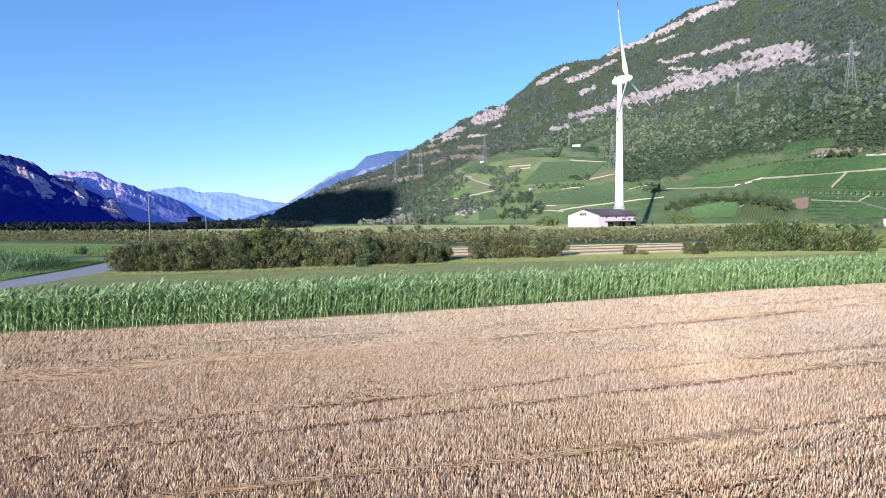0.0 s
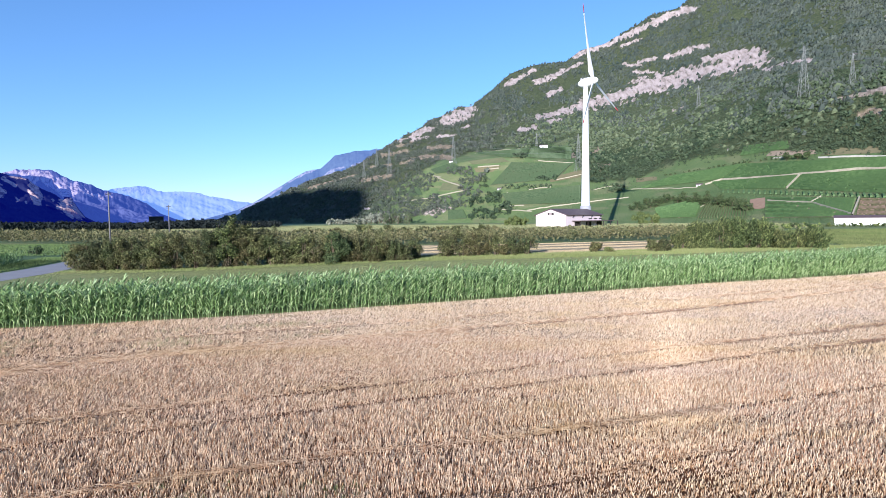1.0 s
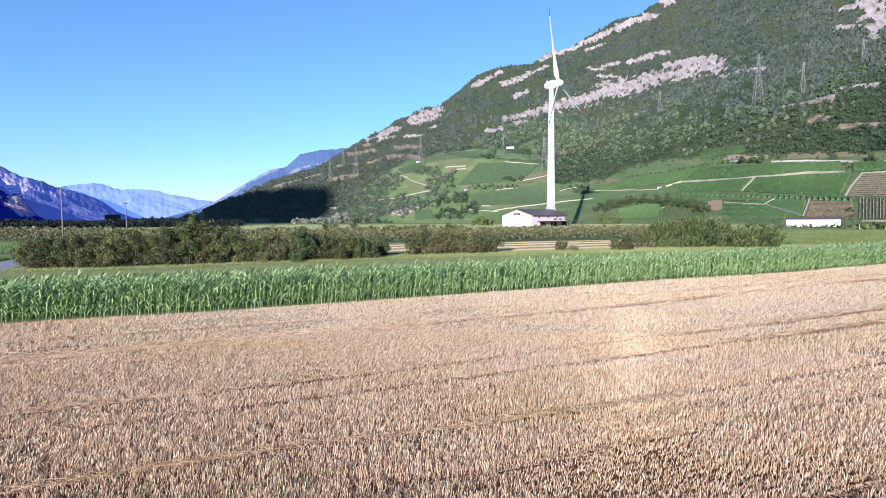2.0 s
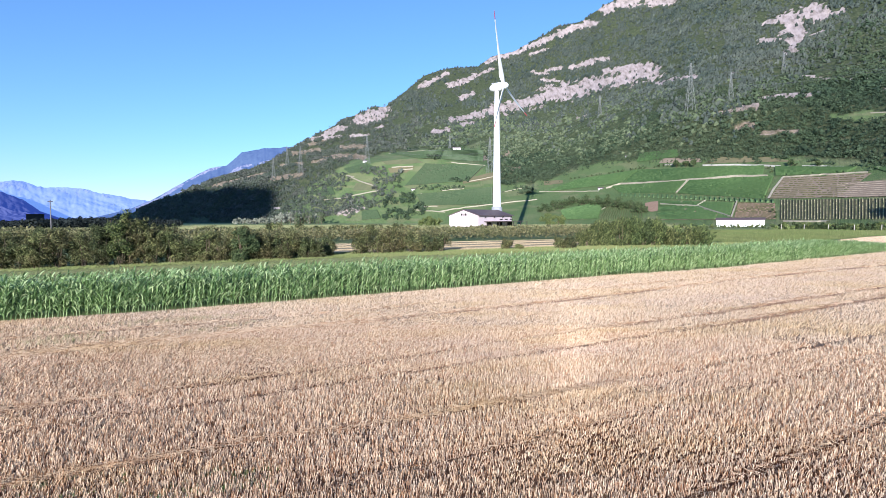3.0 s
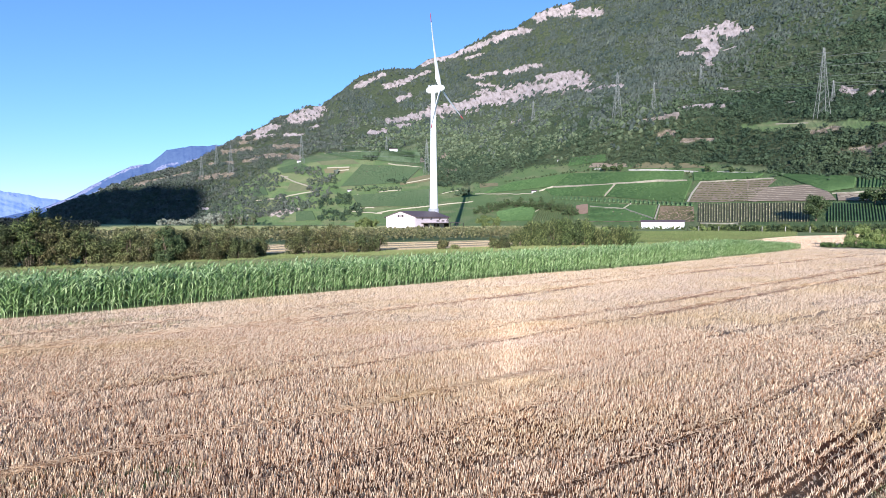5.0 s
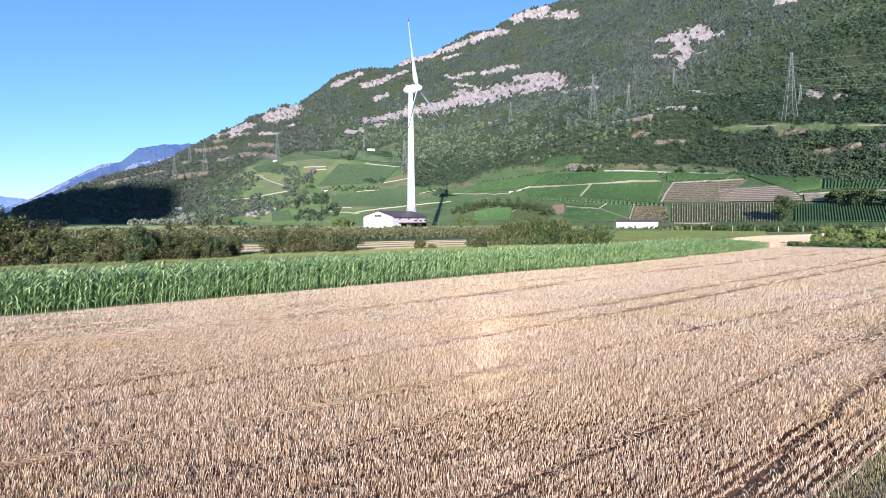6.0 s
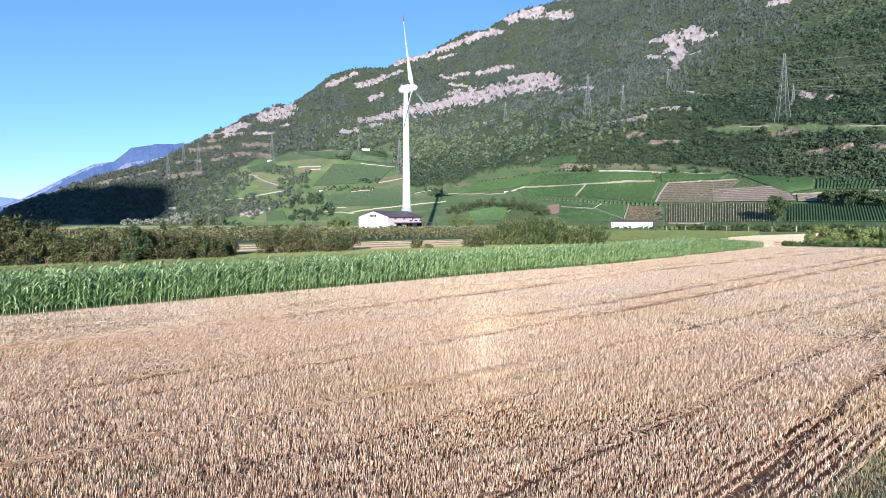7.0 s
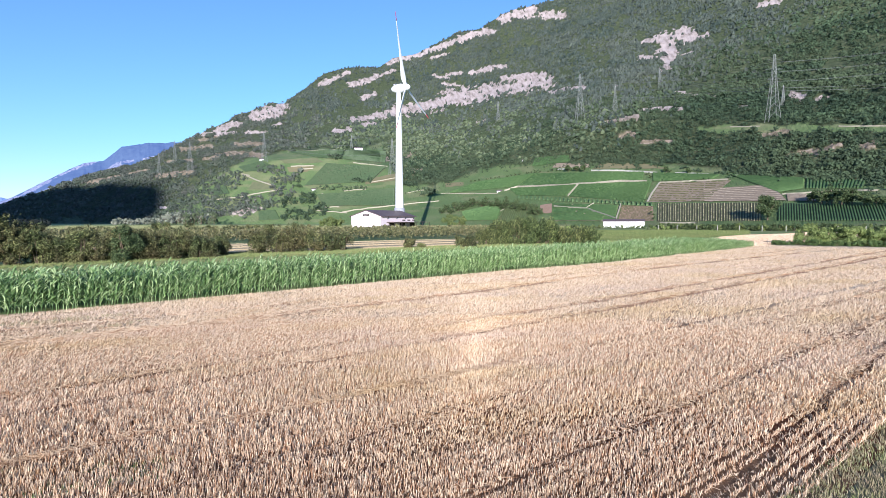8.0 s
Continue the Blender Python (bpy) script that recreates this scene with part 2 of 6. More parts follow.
def hill_ground():
    m, n, l, b = mat("hillside", 0.9, 0, 0.15)
    at = lambda k: (lambda a: (setattr(a, "attribute_name", k), a.outputs["Fac"])[1])(n.new("ShaderNodeAttribute"))
    f1, f2, f3 = tex(n, l, 0.02, 6, 0.65), tex(n, l, 0.12, 5, 0.7), tex(n, l, 0.5, 3)
    wood = ramp(n, l, f2, [(0.3, (0.020, 0.034, 0.015)), (0.55, (0.075, 0.092, 0.042)), (0.75, (0.20, 0.185, 0.11))])
    grass = ramp(n, l, f1, [(0.3, (0.092, 0.152, 0.055)), (0.55, (0.128, 0.188, 0.072)), (0.75, (0.20, 0.22, 0.108))])
    grass = mix(n, l, ramp(n, l, f3, [(0.4, (0, 0, 0)), (0.7, (0.18,) * 3)]), grass, (0.20, 0.19, 0.09))
    down = n.new("ShaderNodeCombineXYZ")
    l.new(at("along"), down.inputs[0])
    l.new(at("upward"), down.inputs[1])
    crack = tex(n, l, 1.0, 7, 0.72, vector=down.outputs[0])
    rock = ramp(n, l, crack, [(0.36, (0.16, 0.135, 0.11)), (0.45, (0.34, 0.28, 0.245)), (0.53, (0.45, 0.37, 0.335)), (0.70, (0.56, 0.475, 0.435))])
    ragged = n.new("ShaderNodeMath")
    ragged.operation, ragged.inputs[1].default_value = "MULTIPLY_ADD", 1.2
    l.new(tex(n, l, 0.06, 6, 0.78), ragged.inputs[0])
    half = n.new("ShaderNodeMath")
    half.operation, half.inputs[1].default_value = "MULTIPLY", 0.52
    l.new(at("rock"), half.inputs[0])
    l.new(half.outputs[0], ragged.inputs[2])
    bare = ramp(n, l, ragged.outputs[0], [(0.88, (0, 0, 0)), (0.95, (1, 1, 1))])
    col = mix(n, l, at("open"), wood, grass)
    col = mix(n, l, at("dry"), col, (0.30, 0.25, 0.15))
    col = mix(n, l, bare, col, rock)
    col = mix(n, l, at("earth"), col, ramp(n, l, crack, [(0.36, (0.14, 0.115, 0.07)), (0.6, (0.32, 0.25, 0.175))]))
    l.new(col, b.inputs["Base Color"])
    bump(n, l, b, crack, 0.7, 5.0)
    return m


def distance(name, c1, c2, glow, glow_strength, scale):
    """Far ranges behind the valley: rock and wood, the haze of miles of air put in as emission."""
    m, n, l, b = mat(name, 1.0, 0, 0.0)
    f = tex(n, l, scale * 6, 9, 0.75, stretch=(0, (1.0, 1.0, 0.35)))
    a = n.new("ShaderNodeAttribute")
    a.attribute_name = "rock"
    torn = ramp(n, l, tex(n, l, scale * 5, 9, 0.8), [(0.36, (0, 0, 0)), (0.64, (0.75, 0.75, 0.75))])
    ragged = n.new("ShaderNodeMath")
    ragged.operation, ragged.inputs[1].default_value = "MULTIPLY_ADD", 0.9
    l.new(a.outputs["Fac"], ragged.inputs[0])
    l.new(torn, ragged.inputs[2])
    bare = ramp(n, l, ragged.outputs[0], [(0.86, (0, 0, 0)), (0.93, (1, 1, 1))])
    # dark upright streaks in the pale rock stand in for shaded gullies
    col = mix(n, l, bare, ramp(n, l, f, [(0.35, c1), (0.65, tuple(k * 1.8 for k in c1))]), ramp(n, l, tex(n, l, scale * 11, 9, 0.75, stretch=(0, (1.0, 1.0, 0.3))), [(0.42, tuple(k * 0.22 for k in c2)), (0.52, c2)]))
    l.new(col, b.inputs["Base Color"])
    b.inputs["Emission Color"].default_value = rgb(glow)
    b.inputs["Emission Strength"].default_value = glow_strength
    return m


def straw(name, dull, mid, pale):
    """Dry stalks: each its own tone, with golden and greyish pink drifts over the field."""
    m, n, l, b = mat(name, 0.6, 0, 0.2)
    isl = n.new("ShaderNodeNewGeometry").outputs["Random Per Island"]
    col = ramp(n, l, isl, [(0.0, tuple(k * 0.6 for k in dull)), (0.22, dull), (0.46, mid), (1.0, pale)])
    gold = ramp(n, l, tex(n, l, 0.16, 4, 0.6, stretch=(-15.5, (0.6, 1.5, 1))), [(0.50, (0, 0, 0)), (0.66, (0.5,) * 3)])
    col = mix(n, l, gold, col, ramp(n, l, isl, [(0.0, (0.36, 0.23, 0.085)), (0.5, (0.68, 0.49, 0.24)), (1.0, (0.79, 0.61, 0.36))]))
    pink = ramp(n, l, tex(n, l, 0.11, 4, 0.6, stretch=(-15.5, (0.7, 1.6, 1))), [(0.52, (0, 0, 0)), (0.68, (0.45,) * 3)])
    col = mix(n, l, pink, col, ramp(n, l, isl, [(0.0, (0.35, 0.235, 0.19)), (0.5, (0.70, 0.535, 0.43)), (1.0, (0.82, 0.69, 0.56))]))
    xyz = n.new("ShaderNodeSeparateXYZ")                # browner straw towards the lane and the near side
    l.new(n.new("ShaderNodeTexCoord").outputs["Object"], xyz.inputs[0])
    brown_side = n.new("ShaderNodeMapRange")
    brown_side.inputs[1].default_value, brown_side.inputs[2].default_value, brown_side.inputs[3].default_value, brown_side.inputs[4].default_value = -4.0, 13.0, 0.65, 0.0
    lean = n.new("ShaderNodeMath")
    lean.operation, lean.inputs[1].default_value = "MULTIPLY_ADD", 0.6
    l.new(xyz.outputs[1], lean.inputs[0])
    l.new(xyz.outputs[0], lean.inputs[2])
    l.new(lean.outputs[0], brown_side.inputs[0])
    col = mix(n, l, brown_side.outputs[0], col, ramp(n, l, isl, [(0.0, (0.22, 0.11, 0.05)), (0.45, (0.56, 0.37, 0.225)), (1.0, (0.76, 0.57, 0.39))]))
    l.new(col, b.inputs["Base Color"])
    t = n.new("ShaderNodeBsdfTranslucent")
    l.new(col, t.inputs[0])
    ms = n.new("ShaderNodeMixShader")
    ms.inputs[0].default_value = 0.26
    l.new(b.outputs[0], ms.inputs[1])
    l.new(t.outputs[0], ms.inputs[2])
    l.new(ms.outputs[0], n["Material Output"].inputs[0])
    return m


M_STRAW = straw("straw", (0.48, 0.262, 0.140), (0.79, 0.598, 0.408), (0.86, 0.71, 0.52))
M_FARSTRAW = straw("bunched_straw", (0.48, 0.31, 0.185), (0.79, 0.62, 0.435), (0.84, 0.69, 0.51))
# dark brown stands in for shade inside the wheel tracks
M_RUTSTRAW = foliage("rut_shade_straw", [(0.0, (0.13, 0.075, 0.05)), (1.0, (0.34, 0.21, 0.14))], 0.8)
M_SOIL = stubble_soil()
M_HILL = hill_ground()
# blue emission in all four stands in for haze; near_range is blackened for shade
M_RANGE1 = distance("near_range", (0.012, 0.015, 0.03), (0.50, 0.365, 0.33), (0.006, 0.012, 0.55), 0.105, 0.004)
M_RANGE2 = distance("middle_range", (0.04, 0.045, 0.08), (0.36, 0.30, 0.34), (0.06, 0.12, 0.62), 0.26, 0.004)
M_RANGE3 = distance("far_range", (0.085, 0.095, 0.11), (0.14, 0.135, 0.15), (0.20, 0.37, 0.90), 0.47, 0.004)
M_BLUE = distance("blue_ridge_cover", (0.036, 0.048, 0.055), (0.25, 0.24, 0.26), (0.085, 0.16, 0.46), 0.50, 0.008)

# ---- hillside: foot, shoulder and crest round the valley ----
AZ = [-24, -19.6, -17.2, -13.6, -11, -8.4, -6.2, -4.3, -1.6, 1.7, 3.8, 5, 7.3, 9, 10.5, 11.9, 14.6, 16, 18.3, 20.6, 22.6, 25.2, 27.3, 29, 33, 44, 53, 60, 75]
CREST = [-0.6, 0.42, 1.71, 3.26, 4.29, 5.05, 6.26, 7.41, 8.94, 10.58, 11.59, 11.61, 13.27, 14.64, 15.13, 15.4, 15.44, 16.34, 16.74, 17.79, 18.7, 19.07, 20.32, 20.78, 21.3, 23.5, 25, 26, 27]
AZ2 = [-24, -19.6, -13.6, -8.4, -4.3, 1.7, 5, 9, 11.9, 16, 20.6, 25.2, 31, 36, 44, 53, 60, 75]
FOOT = [1900, 1750, 1300, 1100, 950, 800, 740, 680, 640, 580, 540, 500, 450, 410, 350, 300, 270, 240]
SH_R = [2050, 1950, 1750, 1500, 1350, 1000, 960, 900, 860, 780, 700, 700, 680, 640, 600, 520, 480, 450]
SH_E = [-0.3, 0.2, 1.9, 3.6, 4.6, 5.6, 6.2, 6.5, 6.2, 5.0, 3.0, 5.3, 7.5, 9.9, 9.5, 8.5, 7.5, 7]
CR_R = [2300, 2250, 2350, 2400, 2450, 2500, 2550, 2600, 2600, 2600, 2600, 2600, 2600, 2500, 2400, 2300, 2200, 2100]
EYE_Z = 5.3
deg_tan = lambda e: np.tan(np.radians(e))


def open_edge(az):
    """Height, as an angle from the valley, up to which the slope is tilled."""
    return np.interp(az, [-24, -8, -6, -4, 1.4, 5.5, 10, 14.8, 16.8, 20, 22, 25, 27, 33, 44, 53, 60, 75],
                     [-2, -2, 1.2, 3, 6.2, 7.0, 7.4, 8.0, 3.8, 3.6, 4.3, 5.3, 5.8, 6.0, 5.4, 3.9, 3.1, 2.5])


# rock: half thickness, then points of azimuth and height angle along the band
CREST_ROCK = [(0.32, (15.4, 16.0), (17.0, 16.4), (18.8, 16.75), (20.9, 17.4), (22.9, 18.1), (25.0, 18.65), (26.3, 18.8)), (0.45, (27.6, 20.0), (28.6, 20.2), (30.4, 20.35)), (0.30, (30.7, 19.9), (32.2, 20.0), (33.6, 19.8)), (0.2, (27.0, 19.95), (27.6, 20.05)),
              (0.24, (8.7, 13.6), (10.0, 14.2), (11.5, 14.9)), (0.55, (2.3, 10.3), (3.5, 10.75), (4.7, 11.05)), (0.3, (2.4, 9.95), (4.2, 10.4)), (0.24, (-1.0, 8.85), (-0.1, 9.25), (0.9, 9.5)), (0.2, (-2.4, 8.2), (-1.2, 8.6)), (0.35, (51.3, 18.5), (52.3, 18.7))]
SLOPE_ROCK = [(0.33, (11.9, 10.25), (14.4, 10.7), (16.7, 11.2)), (0.62, (16.7, 11.2), (19.1, 11.75), (21.5, 12.3)), (0.78, (21.5, 12.35), (24.4, 12.9), (27.3, 13.25)), (0.62, (27.3, 13.25), (30.2, 13.6), (31.8, 13.8)), (0.3, (27.6, 14.3), (31.6, 14.5)),
              (0.22, (24.1, 14.9), (25.6, 15.25), (26.8, 15.48), (27.7, 15.4)), (0.2, (21.7, 14.75), (23.0, 14.95)), (0.26, (11.7, 13.75), (12.9, 14.0), (14.5, 14.6)), (0.14, (14.9, 14.8), (16.2, 15.15)), (0.2, (12.8, 12.4), (14.2, 12.9)), (0.2, (12.7, 9.8), (14.0, 9.9)), (0.22, (10.0, 9.05), (11.6, 9.3)), (0.14, (20.1, 16.4), (21.8, 16.8))]
SCAR_ROCK = [(0.55, (42.9, 16.85), (44.3, 17.1), (45.3, 16.9)), (0.75, (43.5, 16.6), (43.8, 15.6)), (0.42, (43.8, 15.6), (43.3, 14.4)), (0.2, (41.2, 16.75), (42.9, 17.0)), (0.26, (41.1, 15.4), (42.7, 15.3)), (0.24, (45.2, 16.5), (46.9, 16.8)), (0.14, (44.3, 15.3), (45.6, 15.4))]
SMALL_ROCK = [(0.12, (43.9, 12.05), (46.2, 11.65)), (0.13, (47.0, 11.5), (48.7, 11.2)), (0.16, (41.1, 10.6), (42.8, 10.6), (44.8, 10.4)), (0.24, (37.9, 9.7), (39.5, 9.85), (40.8, 9.9)), (0.26, (39.3, 8.3), (40.5, 8.4)), (0.16, (41.4, 7.45), (43.9, 7.5)), (0.08, (49.3, 10.3), (50.4, 10.1)),
              (0.3, (53.9, 10.8), (54.6, 10.6)), (0.2, (55.7, 10.2), (56.4, 10.3)), (0.2, (53.8, 5.7), (55.7, 5.8), (57.1, 6.0)), (0.28, (58.9, 5.7), (59.6, 6.1)), (0.14, (24.9, 10.05), (25.7, 10.3))]
SPUR_ROCK = [(0.2, (51.7, 7.6), (53.5, 7.6)), (0.15, (32.2, 12.7), (33.9, 13.05), (35.9, 13.15)), (0.15, (20.2, 14.7), (21.8, 14.45)), (0.18, (21.3, 13.9), (22.7, 13.8)), (0.17, (-1.5, 6.4), (1.0, 6.6), (2.8, 6.45)), (0.2, (0.6, 7.45), (2.8, 7.55)), (0.18, (-4.4, 6.7), (-1.9, 7.1)),
             (0.15, (-2.9, 7.65), (-1.3, 8.0)), (0.2, (-6.5, 4.2), (-3.7, 4.55)), (0.34, (0.3, 0.78), (1.2, 0.95), (2.3, 1.2)), (0.14, (-11.8, 3.35), (-9.6, 4.0)), (0.13, (-8.8, 4.2), (-7.2, 4.7)), (0.12, (-5.6, 5.5), (-3.6, 5.8)), (0.14, (-1.2, 8.3), (0.4, 8.6)), (0.12, (1.4, 8.6), (3.2, 8.8)), (0.1, (-2.6, 5.9), (-1.2, 6.1)), (0.08, (-6.4, 1.2), (-5.6, 1.3)), (0.12, (4.0, 9.4), (4.6, 9.6))]


def eased(az, ys):
    """Interpolation along the valley side with rounded bends."""
    return sum(np.interp(az + k, AZ2, ys) for k in (-2.4, -1.2, 0, 1.2, 2.4)) / 5


def hill_z(az, r):
    foot, r1, r2 = np.interp(az, AZ2, FOOT), eased(az, SH_R), np.interp(az, AZ2, CR_R)
    t0, t1, t2 = -EYE_Z / foot, deg_tan(eased(az, SH_E)), deg_tan(np.interp(az, AZ, CREST))
    a, c = (r - foot) / (r1 - foot), (r - r1) / (r2 - r1)
    te = np.where(r < r1, t0 + (t1 - t0) * np.clip(a, -0.2, 1), t1 + (t2 - t1) * np.clip(c, 0, 1) ** 0.85)
    z = EYE_Z + r * te - np.maximum(r - r2, 0) * 0.75
    x, y = r * np.sin(np.radians(az)), r * np.cos(np.radians(az))
    rough = np.clip((r - foot) / 60, 0, 1) * 1.2 + np.clip((r - r1) / 250, 0, 1) * 14 * np.clip((r2 + 40 - r) / 300, 0.12, 1)
    return z + rough * fbm(x / 190, y / 190, 4)


def clearing(az, el):
    """The grassed terrace cut into the wood, high on the slope."""
    mid = np.interp(az, [46.5, 52, 60.5, 66], [8.35, 8.1, 7.2, 6.6])
    return (np.abs(el - mid) < 0.30 + 0.12 * np.sin(az * 2.1)) & (az > 46.3)


def band_depth(az, el, bands):
    """How deep a place lies inside the nearest band: 1 on its line, 0 at its edge."""
    k = np.full(np.shape(az), -3.0)
    for half, *line in bands:
        for (a0, e0), (a1, e1) in zip(line, line[1:]):
            da, de = a1 - a0, e1 - e0
            t = np.clip(((az - a0) * da + (el - e0) * de) / (da * da + de * de), 0, 1)
            k = np.maximum(k, 1 - np.hypot((az - a0 - t * da) * 0.75, el - e0 - t * de) / half)
    return k


def rockiness(az, el):
    az, el = np.asarray(az, float), np.asarray(el, float)
    n = 0.75 * fbm(az * 1.6 + 40, el * 2.2 + 9, 3) + 1.0 * fbm(az * 5.0 + 3, el * 6.5, 4)
    k = band_depth(az, el, CREST_ROCK + SLOPE_ROCK + SCAR_ROCK + SMALL_ROCK + SPUR_ROCK)
    return np.clip((k + n + 0.16) * 3, 0, 1)


NA, NR = 620, 210
az_g = np.linspace(-24, 75, NA)[:, None] * np.ones((1, NR))
v_g = np.linspace(0, 1, NR)[None] * np.ones((NA, 1))
foot_g, r1_g, r2_g = (np.interp(az_g, AZ2, k) for k in (FOOT, SH_R, CR_R))
r_g = np.where(v_g < 0.35, foot_g - 25 + (r1_g - foot_g + 25) * v_g / 0.35, np.where(v_g < 0.94, r1_g + (r2_g - r1_g) * (v_g - 0.35) / 0.59, r2_g + 500 * (v_g - 0.94) / 0.06))
z_g = hill_z(az_g, r_g)
x_g, y_g = r_g * np.sin(np.radians(az_g)), r_g * np.cos(np.radians(az_g))
el_g = np.degrees(np.arctan2(z_g - EYE_Z, r_g))
rock_g = rockiness(az_g, el_g)
open_g = np.maximum(np.clip((open_edge(az_g) - el_g + 0.35 * fbm(az_g * 1.5, el_g * 2, 3)) * 5, 0, 1), clearing(az_g, el_g))
open_g = np.maximum(open_g, 0.08 * np.clip(1.4 - np.abs(az_g - 20) / 14, 0, 1) * np.clip(1.3 - np.abs(el_g - 9.5) / 3.2, 0, 1))
dry_g = open_g * np.clip((fbm(az_g * 0.5 + 7, el_g * 3.2, 4) - 0.14) * 5, 0, 1) * 0.3
z_g = z_g + rock_g * fbm(x_g / 22, y_g / 22, 3) * 5
idx = np.arange(NA * NR).reshape(NA, NR)
quads = np.stack([idx[:-1, :-1], idx[:-1, 1:], idx[1:, 1:], idx[1:, :-1]], -1).reshape(-1, 4)
me = mesh_np("hillside", np.stack([x_g, y_g, z_g], -1).reshape(-1, 3), quads, M_HILL, True)
for key, val in (("along", az_g * 2.3 + 1.2 * el_g), ("upward", el_g * 2.0 - 0.3 * az_g), ("rock", rock_g), ("open", open_g), ("dry", dry_g), ("earth", rock_g * np.clip((10.6 - el_g) / 1.2, 0, 1) * ((az_g > 20) | ((el_g < 8.1) & (el_g > 1.6))))):
    me.attributes.new(key, "FLOAT", "POINT").data.foreach_set("value", val.ravel().astype(np.float32))
hillside = tagged(new("hillside", me), "steep wooded valley side with rock bands above green vineyards", "hillside", kind="structure")


def hill_point(az, el):
    """The place on the slope at an azimuth and height angle."""
    az, el = np.atleast_1d(np.asarray(az, float)), np.atleast_1d(np.asarray(el, float))
    foot, r2 = np.interp(az, AZ2, FOOT), np.interp(az, AZ2, CR_R)
    lo, hi = foot.copy(), r2.copy()
    for _ in range(26):
        mid = (lo + hi) / 2
        up = (hill_z(az, mid) - EYE_Z) / mid < deg_tan(el)
        lo, hi = np.where(up, mid, lo), np.where(up, hi, mid)
    return np.stack([lo * np.sin(np.radians(az)), lo * np.cos(np.radians(az)), hill_z(az, lo)], -1)


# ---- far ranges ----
# pale rock follows the sunlit faces, so part of the sunlight sits in colour
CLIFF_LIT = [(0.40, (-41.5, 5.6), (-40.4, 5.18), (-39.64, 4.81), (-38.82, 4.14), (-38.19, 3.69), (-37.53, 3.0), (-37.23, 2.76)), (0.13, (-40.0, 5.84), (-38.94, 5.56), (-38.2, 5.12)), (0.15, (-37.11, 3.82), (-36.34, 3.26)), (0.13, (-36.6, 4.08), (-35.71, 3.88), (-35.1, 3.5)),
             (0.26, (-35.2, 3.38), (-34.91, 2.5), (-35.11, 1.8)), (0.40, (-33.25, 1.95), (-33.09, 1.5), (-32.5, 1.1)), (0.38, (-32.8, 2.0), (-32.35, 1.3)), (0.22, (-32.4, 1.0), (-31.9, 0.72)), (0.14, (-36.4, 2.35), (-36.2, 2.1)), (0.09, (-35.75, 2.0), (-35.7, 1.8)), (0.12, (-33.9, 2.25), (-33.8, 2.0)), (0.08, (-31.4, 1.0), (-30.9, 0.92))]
CLIFF_MID = [(0.75, (-37.2, 4.3), (-36.0, 4.2), (-35.0, 4.0), (-34.08, 3.65), (-33.2, 3.5), (-32.3, 3.1)), (0.3, (-32.3, 3.3), (-31.5, 2.75), (-30.84, 2.53), (-30.0, 2.5))]
CLIFF_FAR = [(0.13, (-18.6, 1.25), (-17.0, 1.95), (-15.6, 2.85), (-13.9, 4.0), (-12.6, 4.75), (-11.4, 5.25)), (0.12, (-15.2, 2.5), (-13.2, 3.5)), (0.10, (-12.4, 3.9), (-11.2, 4.3)), (0.2, (-10.4, 4.6), (-9.5, 5.1)), (0.08, (-9.4, 5.3), (-8.4, 5.5)), (0.07, (-7.6, 5.7), (-6.6, 6.0))]


def mountain_range(name, az, el, r_crest, depth, material, label, spur=0.3, stone=0.0, cliffs=(), torn=0.03):
    n, k = 520, 84
    a = np.linspace(az[0], az[-1], n)[:, None] * np.ones((1, k))
    t = np.linspace(0, 1, k)[None] * np.ones((n, 1))
    side = np.radians(a) * r_crest
    top = r_crest * deg_tan(np.interp(a, az, el)) + EYE_Z
    prof = np.where(t < 0.8, (t / 0.8) ** 1.1, 1 - (t - 0.8) * 1.5)
    ridge = 1 - 2.2 * np.abs(fbm(side / 520 + t * 0.9, t * 1.6 + 3, 4))
    crag = fbm(side / 90 + t * 2, t * 7, 4)
    bow = np.sin(np.pi * np.clip(t / 0.8, 0, 1))
    r = r_crest - depth + depth * 1.25 * t - depth * spur * bow * (0.8 * ridge + 0.28 * crag)
    z = top * (prof + 0.05 * bow * crag + np.clip(t * 3, 0, 1) * torn * (fbm(side / 75, t * 3, 4) + 0.8 * fbm(side / 22, t * 4, 3))) - 2
    x, y = r * np.sin(np.radians(a)), r * np.cos(np.radians(a))
    ii = np.arange(n * k).reshape(n, k)
    q = np.stack([ii[:-1, :-1], ii[:-1, 1:], ii[1:, 1:], ii[1:, :-1]], -1).reshape(-1, 4)
    me = mesh_np(name, np.stack([x, y, z], -1).reshape(-1, 3), q, material, True)
    e = np.degrees(np.arctan2(z - EYE_Z, r))
    fine = 0.45 * fbm(side / 110 + 11, t * 6 + 1.5, 4) + 0.75 * fbm(side / 24 + 9 * t, t * 9, 4)
    rock = np.clip(0.7 * fine + (t - 0.5) * 1.6 + stone + 0.3, 0, 1)
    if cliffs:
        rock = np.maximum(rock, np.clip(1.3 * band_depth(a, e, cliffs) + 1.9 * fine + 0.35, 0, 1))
    me.attributes.new("rock", "FLOAT", "POINT").data.foreach_set("value", rock.ravel().astype(np.float32))
    return tagged(new(name, me), label, "mountain", kind="structure")


